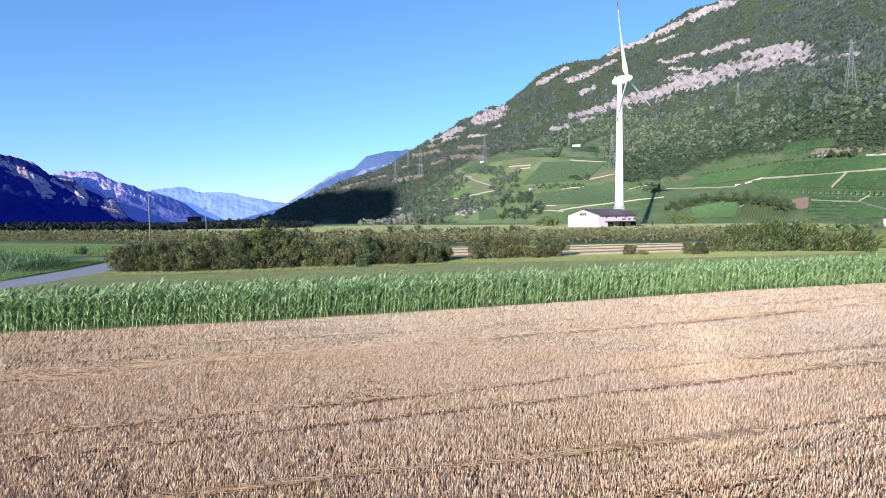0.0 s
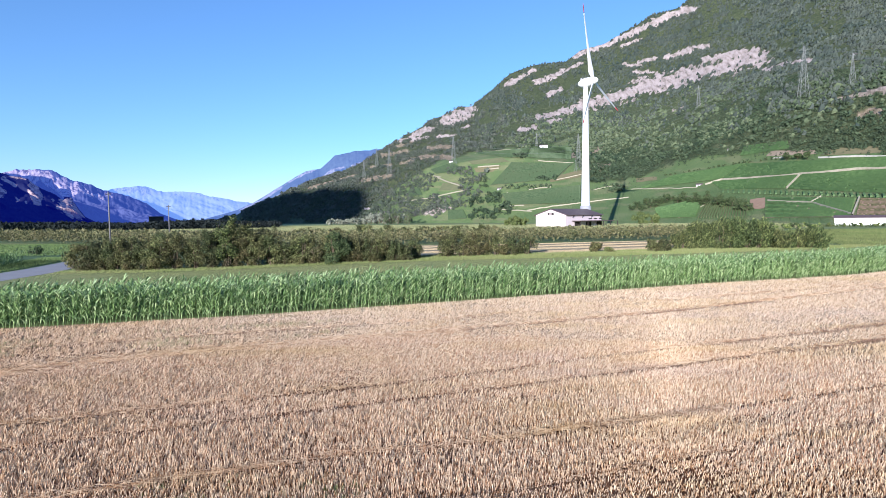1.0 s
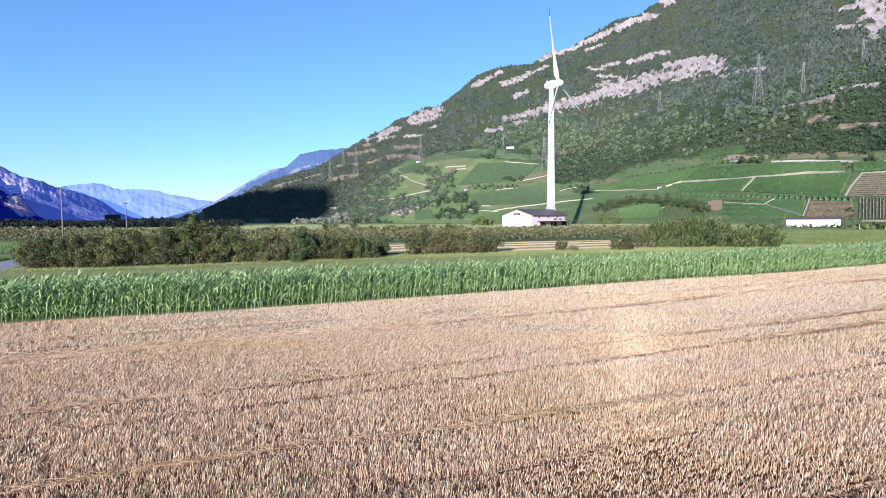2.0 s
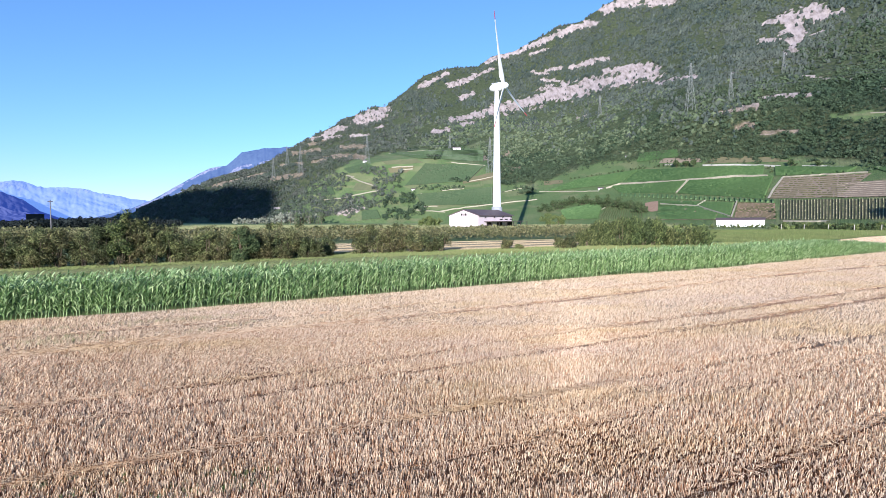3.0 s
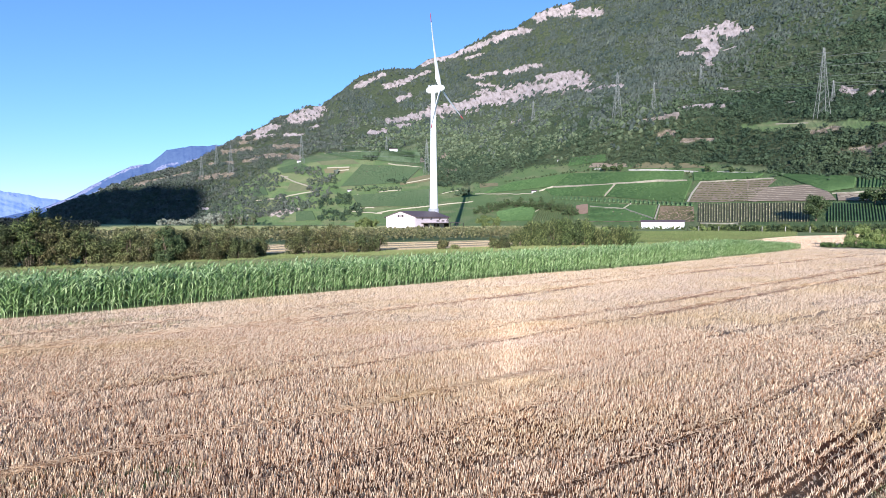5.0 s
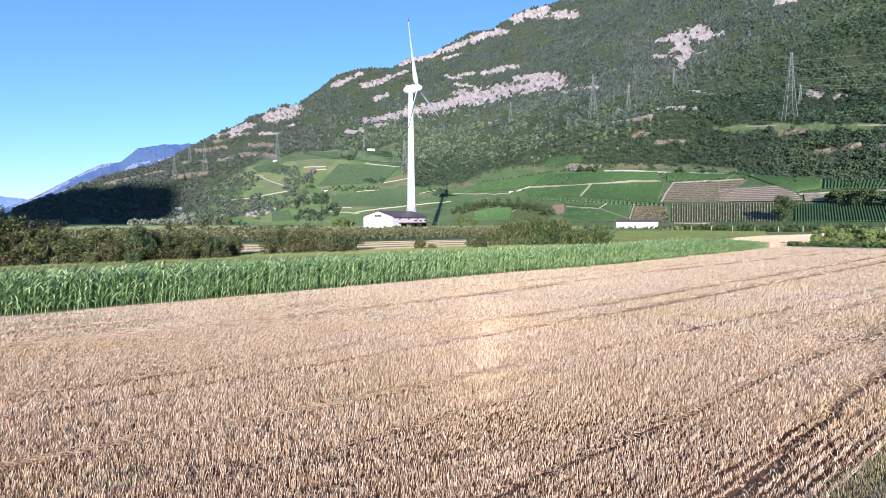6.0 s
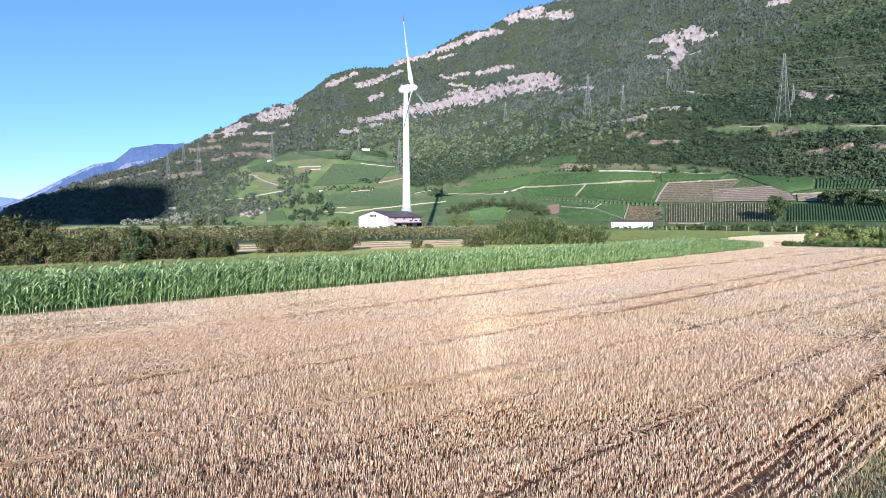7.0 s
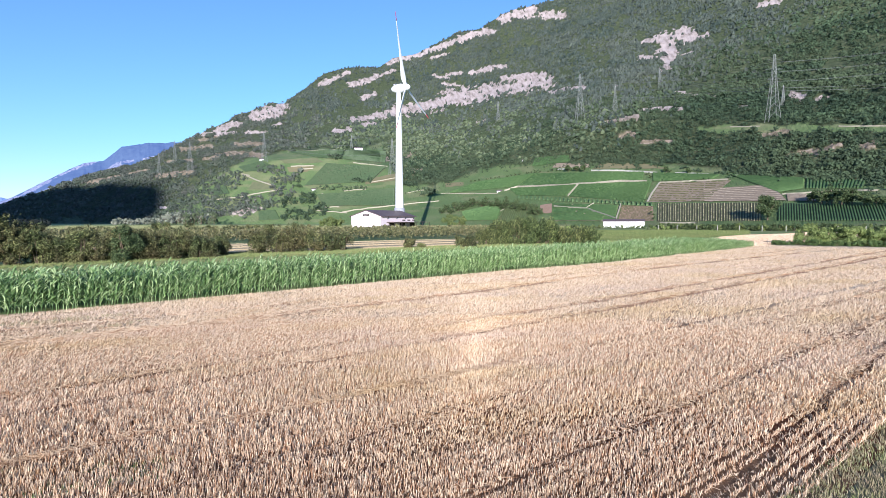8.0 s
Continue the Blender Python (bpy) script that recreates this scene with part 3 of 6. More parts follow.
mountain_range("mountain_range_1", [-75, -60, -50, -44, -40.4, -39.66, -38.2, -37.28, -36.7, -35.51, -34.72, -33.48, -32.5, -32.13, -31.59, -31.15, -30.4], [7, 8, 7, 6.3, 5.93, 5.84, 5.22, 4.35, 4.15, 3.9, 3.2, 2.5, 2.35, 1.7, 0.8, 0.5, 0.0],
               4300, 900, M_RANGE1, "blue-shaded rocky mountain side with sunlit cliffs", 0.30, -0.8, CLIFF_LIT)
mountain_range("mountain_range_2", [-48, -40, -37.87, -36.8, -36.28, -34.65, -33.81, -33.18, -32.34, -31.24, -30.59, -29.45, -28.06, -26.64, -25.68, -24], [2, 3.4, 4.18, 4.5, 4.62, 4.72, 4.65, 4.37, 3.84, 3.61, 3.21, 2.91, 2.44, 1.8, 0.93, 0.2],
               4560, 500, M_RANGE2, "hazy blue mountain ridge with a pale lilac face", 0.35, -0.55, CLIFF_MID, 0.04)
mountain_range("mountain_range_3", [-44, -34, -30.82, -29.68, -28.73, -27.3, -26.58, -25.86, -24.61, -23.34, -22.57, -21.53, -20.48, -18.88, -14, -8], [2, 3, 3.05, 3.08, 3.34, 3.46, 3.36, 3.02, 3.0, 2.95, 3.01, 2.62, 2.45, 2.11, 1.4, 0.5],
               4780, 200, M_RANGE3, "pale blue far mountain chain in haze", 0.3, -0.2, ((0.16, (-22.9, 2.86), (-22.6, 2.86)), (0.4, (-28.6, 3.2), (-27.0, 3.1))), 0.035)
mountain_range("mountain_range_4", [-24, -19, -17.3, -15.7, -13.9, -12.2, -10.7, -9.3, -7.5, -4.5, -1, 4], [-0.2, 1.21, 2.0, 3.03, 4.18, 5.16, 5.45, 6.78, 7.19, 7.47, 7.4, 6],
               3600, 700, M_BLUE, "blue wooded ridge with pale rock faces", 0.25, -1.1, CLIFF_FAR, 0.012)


# the range behind the lane, whose shadow lies on the far spur and the valley floor
def shade_range():
    back = 2500.0
    us = [-7000, -4600, -3900, -3630, -3581, -3530, -3490, -3295, -2500, -1415, -1210, -859, -698, -640, -588, -560, -520, -450]
    hs = [1000, 930, 750, 655, 615, 575, 550, 532, 560, 515, 490, 392, 352, 312, 258, 100, -200, -573]
    n, k = 240, 9
    u = np.linspace(-7000, -450, n)[:, None] * np.ones((1, k))
    t = np.linspace(-1, 1, k)[None] * np.ones((n, 1))
    h = np.interp(u, us, hs) + 573 + 18 * fbm(u / 160, u * 0 + 3, 4)
    s = -back + t * 700
    z = h * (1 - np.abs(t) ** 0.9)
    x = s * math.sin(SUN_AZ) + u * math.cos(SUN_AZ)
    y = s * math.cos(SUN_AZ) - u * math.sin(SUN_AZ)
    ii = np.arange(n * k).reshape(n, k)
    q = np.stack([ii[:-1, :-1], ii[1:, :-1], ii[1:, 1:], ii[:-1, 1:]], -1).reshape(-1, 4)
    tagged(new("mountain_range_5", mesh_np("mountain_range_5", np.stack([x, y, z - 3], -1).reshape(-1, 3), q, M_RANGE1, True)), "dark mountain range behind the fields", "mountain", kind="structure")


shade_range()


# ---- valley floor and fields ----
def sheet(name, pts, z, material, label, kind="structure", category="field"):
    bm = bmesh.new()
    bm.faces.new([bm.verts.new((x, y, z)) for x, y in pts])
    bmesh.ops.triangulate(bm, faces=bm.faces)
    return tagged(new(name, finish(bm, name, material)), label, category, kind=kind)


bm = bmesh.new()
bmesh.ops.create_circle(bm, cap_ends=True, cap_tris=True, segments=96, radius=4950)
tagged(new("ground", finish(bm, "ground", M_MEADOW)), "flat green valley floor of meadows", "ground", kind="structure")


def corn_front(x):
    return np.interp(x, [-60, -27, -11.2, 2.7, 23, 38, 49, 82, 90], [21.0, 29.8, 33.3, 37.7, 44.6, 48.6, 53.0, 66.3, 69.6])


xs = np.linspace(-60, 88, 38)
sheet("stubble_field", [(-60, -8), (13, -2), (30, 11), (60, 22), (105, 52), (97, 70), (118, 92), (100, 101), (70, 78)] + [(x, float(corn_front(x)) + 0.3) for x in xs[::-1] if x < 88], 0.02, M_SOIL, "harvested pale straw stubble field with wheel tracks", category="field")
sheet("near_verge", [(-60, -17.3), (34, 13.7), (48, 4), (-60, -32)], 0.028, M_EDGE, "rough grass strip along the field edge", category="grass")
sheet("grass_verge", [(-44, 42), (-42.5, 34)] + [(float(x), float(corn_front(x)) + 7.6) for x in np.linspace(-40, 80, 20)] + [(90, 84), (60, 88), (41, 83), (16, 78), (-1, 77), (-13, 75), (-24, 70), (-44.5, 66)], 0.012, M_VERGE, "mown dry grass strip beside the corn", category="grass")
sheet("lane", [(-38, 20), (-42, 40), (-43.2, 50), (-44.5, 66), (-49, 83), (-54.5, 100), (-60, 100), (-55, 83), (-52.1, 72), (-49.7, 57.9), (-46, 40), (-42, 20)], 0.03, M_LANE, "pale concrete farm lane", category="lane")
sheet("far_stubble", [(-14, 82), (52, 88), (66, 112), (58, 126), (10, 120), (-30, 121), (-26, 100)], 0.02, M_DRYFIELD, "pale harvested field strip behind the hedge", category="field")

sheet("lane_meadow", [(-42.5, 20), (-46.6, 40), (-50.3, 57.9), (-52.7, 72), (-55.6, 83), (-60.6, 100), (-64, 122), (-240, 205), (-240, 110), (-70, 20)], 0.008, M_RANKGRASS, "dark green rank meadow beside the lane", category="grass")

# ---- corn ----
def corn_template(seed, leaves=8, long=1.0):
    r = np.random.default_rng(seed)
    v, f = [], []
    for a in range(3):
        for z, w in ((0, 0.009), (0.8, 0.004)):
            v.append((0.8 * w * math.cos(a * 2.1), 0.8 * w * math.sin(a * 2.1), z))
    f += [(0, 2, 3, 1), (2, 4, 5, 3), (4, 0, 1, 5)]
    for i in range(leaves):
        a, z0 = (r.normal(0, 0.8) + (3.14 if i % 5 == 1 else 0) if i % 3 else r.uniform(0, 6.28)), 0.11 + 0.73 * i / leaves
        ln, rise = r.uniform(0.09, 0.19) * long, r.uniform(0.10, 0.19) * long
        ca, sa, roll = math.cos(a), math.sin(a), r.uniform(-0.9, 0.9)
        cr, sr = math.cos(roll), math.sin(roll)
        base = len(v)
        for t, w in ((0, 0.009), (0.35, 0.018), (0.7, 0.014), (1.0, 0.002)):
            d, zz = ln * t, z0 + rise * 2.0 * t - rise * 1.1 * t * t
            v += [(d * ca - w * sa * cr, d * sa + w * ca * cr, zz + w * sr), (d * ca + w * sa * cr, d * sa - w * ca * cr, zz - w * sr)]
        for k in range(3):
            b0 = base + 2 * k
            f.append((b0, b0 + 1, b0 + 3, b0 + 2))
    return np.array(v), np.array(f)


CORN_H = 2.08


def corn_field(name, points, h, label, leaves=8, lean=0.05, leaf=None, long=1.0):
    vs, fs, off = [], [], 0
    k = rng.integers(0, 4, len(points))
    for j in range(4):
        p = points[k == j]
        tv, tf = corn_template(20 + j, leaves, long)
        s = h * rng.normal(1.0, 0.07, len(p)) * np.interp(p[:, 0], [66, 83], [1.0, 0.5])
        v, f = scatter(tv, tf, p, np.stack([s, s, s], -1), rng.normal(0, 0.8, len(p)), rng.normal(0, lean, (len(p), 2)) + np.array([0.10, 0.02]))
        vs.append(v)
        fs.append(f + off)
        off += len(v)
    return tagged(new(name, mesh_np(name, np.concatenate(vs), np.concatenate(fs), leaf or M_CORN)), label, "corn", kind="stuff")


pts = []
for x in np.arange(-55, 83, 0.16):
    for row in range(10):
        xx = x + rng.normal(0, 0.04)
        pts.append((xx, float(corn_front(xx)) + 0.86 * row + rng.normal(0, 0.06), 0.0))
pts = np.array(pts)
behind = np.tile(np.arange(10) >= 3, len(pts) // 10)
corn_field("corn_edge", pts[~behind], CORN_H, "dense strip of tall green corn plants", 27)
tassel_v, tassel_f = [], []
for j in range(3):
    tops = pts[j::13] + np.array([0.19, 0.04, CORN_H * 0.82])
    tv, tf = np.array([(0, 0, 0), (0.012, 0, 0), (0.10 - 0.1 * j, 0.03, 1.0), (0.0, 0.012, 0), (-0.09 + 0.06 * j, -0.04, 0.85), (0.006, 0.0, 0), (0.01, -0.012, 0), (0.02, 0.09 - 0.07 * j, 0.9), (0, 0, 0)]), np.array([(0, 1, 2), (3, 5, 4), (6, 7, 8)])
    v, f = scatter(tv, tf, tops, rng.uniform(0.26, 0.40, len(tops)), rng.uniform(0, 6.28, len(tops)))
    v, f = v[: 9 * int((tops[:, 0] < 66).sum())], f[: 3 * int((tops[:, 0] < 66).sum())]
    tassel_f.append(f + sum(len(k) for k in tassel_v))
    tassel_v.append(v)
M_TASSEL = foliage("corn_tassel", [(0.0, (0.28, 0.24, 0.12)), (1.0, (0.50, 0.44, 0.25))], 0.8)
tagged(new("corn_tassels", mesh_np("corn_tassels", np.concatenate(tassel_v), np.concatenate(tassel_f), M_TASSEL)), "dry tan tassels on top of the corn", "corn", kind="stuff")
corn_field("corn_field", pts[behind], CORN_H, "dense strip of tall green corn plants", 9)

# ---- stubble ----
def tuft_template(seed, blades, corners, width, turn=3.14):
    r = np.random.default_rng(seed)
    v, f = [], []
    for i in range(blades):
        apart = 0.025 * width
        a, x, y = r.uniform(-turn / 2, turn / 2), r.normal(0, apart), r.normal(0, apart)
        w, h, lx, ly = r.uniform(0.004, 0.007) * width, r.uniform(0.6, 1.1), r.normal(0, 0.03), r.normal(0, 0.03)
        b = len(v)
        v += [(x - w * math.cos(a), y - w * math.sin(a), -0.05), (x + w * math.cos(a), y + w * math.sin(a), -0.05), (x + lx + w * math.cos(a), y + ly + w * math.sin(a), h), (x + lx - w * math.cos(a), y + ly - w * math.sin(a), h)]
        f.append((b, b + 1, b + 2, b + 3))
        if corners == 3:
            v[-2] = tuple((p + q) / 2 for p, q in zip(v[-2], v[-1]))
            v.pop()
            f[-1] = (b, b + 1, b + 2)
    return np.array(v), np.array(f)


# wheel tracks: place along the field, and offset across the rows
TRACKS = [([-2, 10, 17, 29, 60], [6.6, 7.05, 7.45, 7.8, 8.9], 0.08), ([-6, 9, 13, 20, 40], [3.2, 4.4, 4.85, 5.55, 6.6], 0.10), ([-14, 5, 9, 23, 60], [10.1, 10.5, 10.6, 10.9, 11.6], 0.05),
          ([-12, -2, 2, 7, 9], [13.4, 13.45, 13.05, 12.9, 12.9], 0.10), ([-30, -15, 0, 20, 77, 90], [16.3, 16.7, 17.1, 17.75, 21.5, 22.3], 0.17),
          ([-30, -13, 0, 8, 20, 53, 90], [18.5, 18.8, 18.95, 19.65, 20.0, 22.4, 25.1], 0.15), ([-30, -18, -8, 0, 12, 36, 76], [25.5, 25.7, 26.6, 27.1, 27.4, 30.2, 31.1], 0.15), ([-30, 0, 20, 80], [30.9, 30.3, 31.4, 34.5], 0.07)]


def rut(x, c):
    """Distance from the middle of the nearest wheel track, in half widths, and across it in metres."""
    best, off = np.full(len(x), 99.0), np.full(len(x), 99.0)
    for xs, cs, w in TRACKS:
        d = c - np.interp(x, xs, cs)
        k = np.abs(d) / w < best
        best, off = np.where(k, np.abs(d) / w, best), np.where(k, d, off)
    return best, off


def drilled(gap, reach):
    """Places along the drilled rows; at the field's near edge the rows lie wider apart."""
    spots = []
    for slope, step, wave in ((0.28, 0.165, 0.2), (0.33, 0.20, 0.0)):
        c, x = np.meshgrid(np.arange(-4 if wave else 2.75, 30 if wave else 4.6, step), np.arange(-reach, reach, gap), indexing="ij")
        x = x + rng.normal(0, 0.3 * gap, x.shape)
        y = c + rng.normal(0, 0.020, c.shape) + slope * x - wave * np.sin(x * 0.11)
        on = (y - 0.33 * x < 4.5) != bool(wave)
        spots.append(np.stack([x[on], y[on]]))
    return np.concatenate(spots, 1)


def stubble(name, r0, r1, n, blades, label, from_az=-44, to_az=67):
    """Cut stalks in drilled rows; farther off fewer and stouter bunches."""
    if r1 < 30:
        x, y = drilled(0.054, 27)
    else:
        az, r = np.radians(rng.uniform(from_az, to_az, n)), rng.uniform(r0**0.7, r1**0.7, n) ** (1 / 0.7)
        x, y = r * np.sin(az), r * np.cos(az)
        c = np.round((y - 0.28 * x + 0.2 * np.sin(x * 0.11)) / 0.165) * 0.165 + rng.normal(0, 0.024, n)
        y = c + 0.28 * x - 0.2 * np.sin(x * 0.11)
    r, az = np.hypot(x, y), np.degrees(np.arctan2(x, y))
    k = (r > r0) & (r < r1) & (az > from_az) & (az < to_az)
    x, y, r = x[k], y[k], r[k]
    n = len(x)
    c = y - 0.28 * x
    near, off = rut(x, c)
    thin = fbm(x / 3.1 + 5, c / 1.0, 3)
    on = (y < corn_front(x) - 0.4) & (y > 2.85 + 0.33 * x) & (x < 106)
    on &= ((near > 1.0 + 0.025 * r) | (rng.random(n) < np.where(r < 20, 0.62, 0.08))) & (rng.random(n) < np.clip(1.08 + 0.6 * thin, 0.65, 1))
    x, y, near, off, r, c, thin = x[on], y[on], near[on], off[on], r[on], c[on], thin[on]
    n = len(x)
    h = rng.uniform(0.11, 0.22, n) * (1 + 0.4 * fbm(x / 5, y / 5, 3)) * np.where(near < 1.0, 0.45, 1) * np.where((off > 0) & (off < 0.3), 0.7, 1) * np.clip(1 + 0.6 * thin, 0.75, 1)
    wide = np.clip(r / 11, 0.8, 7)
    vs, fs, start = [], [], 0
    k = rng.integers(0, 8, n)
    for j in range(8):
        q = k == j
        tv, tf = tuft_template(50 + j, blades, 4 if r0 < 20 else 3, 0.82 if r0 < 20 else 1.25, 2.4)
        m = int(q.sum())
        v, f = scatter(tv, tf, np.stack([x[q], y[q], np.full(m, 0.02)], -1), np.stack([wide[q], wide[q], h[q]], -1), rng.normal(-0.4, 0.5, m), rng.normal(0, 0.08, (m, 2)))
        vs.append(v)
        fs.append(f + start)
        start += len(v)
    tagged(new(name, mesh_np(name, np.concatenate(vs), np.concatenate(fs), M_STRAW if r0 < 20 else M_FARSTRAW)), label, "stubble", kind="stuff")


stubble("stubble", 7, 26, 0, 6, "cut straw stalks standing in rows")
stubble("stubble", 26, 110, 230000, 4, "cut straw stalks standing in rows")

stubble("stubble", 1.5, 45, 12000, 3, "cut straw stalks standing in rows", -112, -44)
stubble("stubble", 1.0, 7, 0, 3, "cut straw stalks standing in rows")


def track_straw(name, label):
    """Short stalks added in the wheel tracks, coloured dark for the shade in the ruts."""
    px, py, pw = [], [], []
    for xs, cs, w in TRACKS[2:]:
        x = np.arange(max(xs[0], -28), xs[-1], 0.05)
        x = x + rng.normal(0, 0.1, len(x))
        c = np.interp(x, xs, cs) + rng.normal(0, 0.6, len(x)) * w
        px.append(x)
        py.append(c + 0.28 * x)
        pw.append(np.full(len(x), w))
    x, y, w = np.concatenate(px), np.concatenate(py), np.concatenate(pw)
    r = np.hypot(x, y)
    keep = (y < corn_front(x) - 0.5) & (rng.random(len(x)) < np.clip((0.45 + 1.6 * fbm(x / 5, y / 1.5, 3)) * w / 0.15, 0, 1) * np.clip(40 / r, 0, 1)) & (r > 11)
    x, y, r = x[keep], y[keep], r[keep]
    vs, fs, start = [], [], 0
    k = rng.integers(0, 4, len(x))
    for j in range(4):
        q = k == j
        m = int(q.sum())
        big = np.clip(r[q] / 13, 0.8, 5)
        tv, tf = tuft_template(130 + j, 4, 3, 1.5)
        v, f = scatter(tv, tf, np.stack([x[q], y[q], np.full(m, 0.02)], -1), np.stack([big, big, rng.uniform(0.10, 0.19, m)], -1), rng.uniform(0, 6.28, m), rng.normal(0, 0.25, (m, 2)))
        vs.append(v)
        fs.append(f + start)
        start += len(v)
    tagged(new(name, mesh_np(name, np.concatenate(vs), np.concatenate(fs), M_RUTSTRAW)), label, "straw", kind="stuff")


track_straw("trodden_straw", "short stalks in the wheel tracks, coloured dark for rut shade")


# ---- trees and bushes ----
def leaf_cloud(centres, radii, n, size, seed, squash=0.85, wisp=0.0):
    """Leaf clumps round a set of crown centres: small bent quads facing all ways, denser outside."""
    r = np.random.default_rng(seed)
    centres, radii = np.asarray(centres, float), np.asarray(radii, float)
    k = r.choice(len(centres), n, p=radii**2 / (radii**2).sum())
    d = r.normal(size=(n, 3))
    d /= np.linalg.norm(d, axis=1, keepdims=True)
    rad = radii[k] * r.uniform(0.45, 1.08, n) ** 0.6
    p = centres[k] + d * rad[:, None] * np.array([1, 1, squash])
    u = np.cross(d + r.normal(0, 0.7, (n, 3)), r.normal(size=(n, 3)))
    u /= np.linalg.norm(u, axis=1, keepdims=True)
    if wisp:
        u = u * (1 - wisp) + np.array([0.45, 0.1, 0.85]) * wisp
        u *= 1.5 / np.linalg.norm(u, axis=1, keepdims=True)
    w = np.cross(u, d + r.normal(0, 0.5, (n, 3)))
    w *= (0.55 if wisp else 1.0) / np.linalg.norm(w, axis=1, keepdims=True)
    s = size * r.uniform(0.6, 1.4, (n, 1))
    v = np.stack([p - u * s, p + w * s * 0.55, p + u * s, p - w * s * 0.55], 1).reshape(-1, 3)
    v[:, 2] = np.maximum(v[:, 2], 0.02)
    return v, np.arange(4 * n).reshape(n, 4)


def bush(x, y, w, h, seed, material=None, label="dense leafy hedge bush in dull green", group="hedge bushes", n=2600, leaf=0.17, category="bush", name="bush", spiky=0.0, shoots=0, lean=0.15):
    r = random.Random(seed)
    top = thing(name, x, y, 0, label, category, group)
    bm = bmesh.new()
    cs, rs = [], []
    stems = 5
    for i in range(stems):
        a, d = r.uniform(0, 6.28), w * r.uniform(0.1, 0.34)
        tip = Vector((math.cos(a) * d, math.sin(a) * d, h * r.uniform(0.55, 0.85)))
        foot = Vector((tip.x * 0.25, tip.y * 0.25, -0.05))
        mid = foot.lerp(tip, 0.5) + Vector((r.uniform(-0.1, 0.1), r.uniform(-0.1, 0.1), 0))
        beam(bm, foot, mid, 0.07, 0.05, 5)
        beam(bm, mid, tip, 0.05, 0.015, 5)
    part("stem", bm, M_BARK, top)
    for i in range(20):
        a, d = r.uniform(0, 6.28), w * 0.5 * math.sqrt(r.random()) * 0.8
        z = h * (r.uniform(0.06, 0.3) if i < 5 else r.uniform(0.2, 0.92))
        taper = 1 - 0.5 * max(0, z / h - 0.5)
        cs.append((math.cos(a) * d * taper, math.sin(a) * d * taper, z))
        rs.append(min(w, h) * r.uniform(0.14, 0.26) * taper)
    v, f = leaf_cloud(cs, rs, n, leaf, seed, 0.9 + spiky, 0.7 if spiky else 0.12)
    if shoots:
        cs, rs = [], []
        for i in range(shoots):
            a, d = r.uniform(0, 6.28), w * 0.5 * math.sqrt(r.random())
            x0, y0, z0, ln = math.cos(a) * d, math.sin(a) * d, h * r.uniform(0.25, 0.7), h * r.uniform(0.25, 0.42)
            sx, sy = lean + r.gauss(0, 0.14), r.gauss(0, 0.12)
            for k in range(8):
                t = k / 7
                cs.append((x0 + sx * ln * t * (0.6 + t), y0 + sy * ln * t, z0 + ln * t))
                rs.append(0.24 * (1.05 - 0.8 * t))
        v2, f2 = leaf_cloud(cs, rs, shoots * 34, leaf * 0.8, seed + 7, 1.0, 0.4)
        v, f = np.concatenate([v, v2]), np.concatenate([f, f2 + len(v)])
    part_me("crown", mesh_np("crown", v, f, material or M_BUSH), top)
    return top


r0 = random.Random(5)
i = 0
foot_x, foot_y = [-44, -34, -28.5, -21, -14, -1], [66.2, 65.1, 66.5, 69.4, 71.8, 75.4]
tall_x, tall_y = [-44, -42, -35, -28.5, -26, -24.8, -22.7, -21, -17, -12, -7, -1.2], [3.0, 4.3, 4.7, 4.8, 5.3, 6.8, 6.1, 4.7, 3.9, 4.4, 3.6, 2.9]
for back in (0, 1):
    for x in np.arange(-43 + back, -1.5, 1.75 + 0.6 * back):
        w = r0.uniform(2.6, 3.8)
        x += r0.uniform(-0.4, 0.4)
        bush(float(x), float(np.interp(x, foot_x, foot_y)) + w * 0.5 + back * 2.6 + r0.uniform(0, 0.6), w, float(np.interp(x, tall_x, tall_y)) * r0.uniform(0.80, 1.06) - 0.25, 100 + i, n=3400, leaf=0.108, shoots=22)
        i += 1
for x, y, w, h in ((-22.8, 70.2, 2.4, 5.9), (3.4, 81.4, 3.4, 3.4), (5.6, 82.2, 3.8, 4.1), (8.2, 83.0, 4.0, 4.2), (11, 83.6, 4.0, 3.6), (13.6, 84.0, 3.8, 3.3), (16.0, 84.2, 3.2, 3.0),
                   (27.8, 87.3, 2.0, 1.9), (29.9, 87.0, 1.3, 0.8), (37.2, 86.8, 2.6, 2.0), (38.8, 86.8, 2.2, 2.2)):
    bush(x, y, w, h, 200 + i, n=2600, leaf=0.13, shoots=18)
    i += 1
bush(-24.9, 69.0, 3.0, 6.8, 195, M_WILLOW, "tall pale willow bush rising out of the hedge", n=3200, leaf=0.13, shoots=26)
bush(-11.8, 72.4, 3.4, 4.5, 196, M_TREE, "dense rounded dark green bush before the hedge", n=4200, leaf=0.12, shoots=6)
for x in np.arange(44.2, 67.2, 1.6):
    tall = float(np.interp(x, [42, 44.5, 46.5, 50, 54.5, 58, 60.8, 63.5, 66, 69.5], [2.6, 3.4, 4.5, 5.4, 5.5, 5.4, 3.9, 4.5, 4.3, 3.0]))
    bush(float(x), 91.5 - (x - 43) * 0.1 + r0.uniform(-0.3, 1.6), r0.uniform(3.2, 4.4), tall * r0.uniform(0.70, 1.06), 300 + i, M_WILLOW, n=3000, leaf=0.15, spiky=0.1, label="tall willow-like hedge bush bent by wind", shoots=24, lean=0.85)
    i += 1


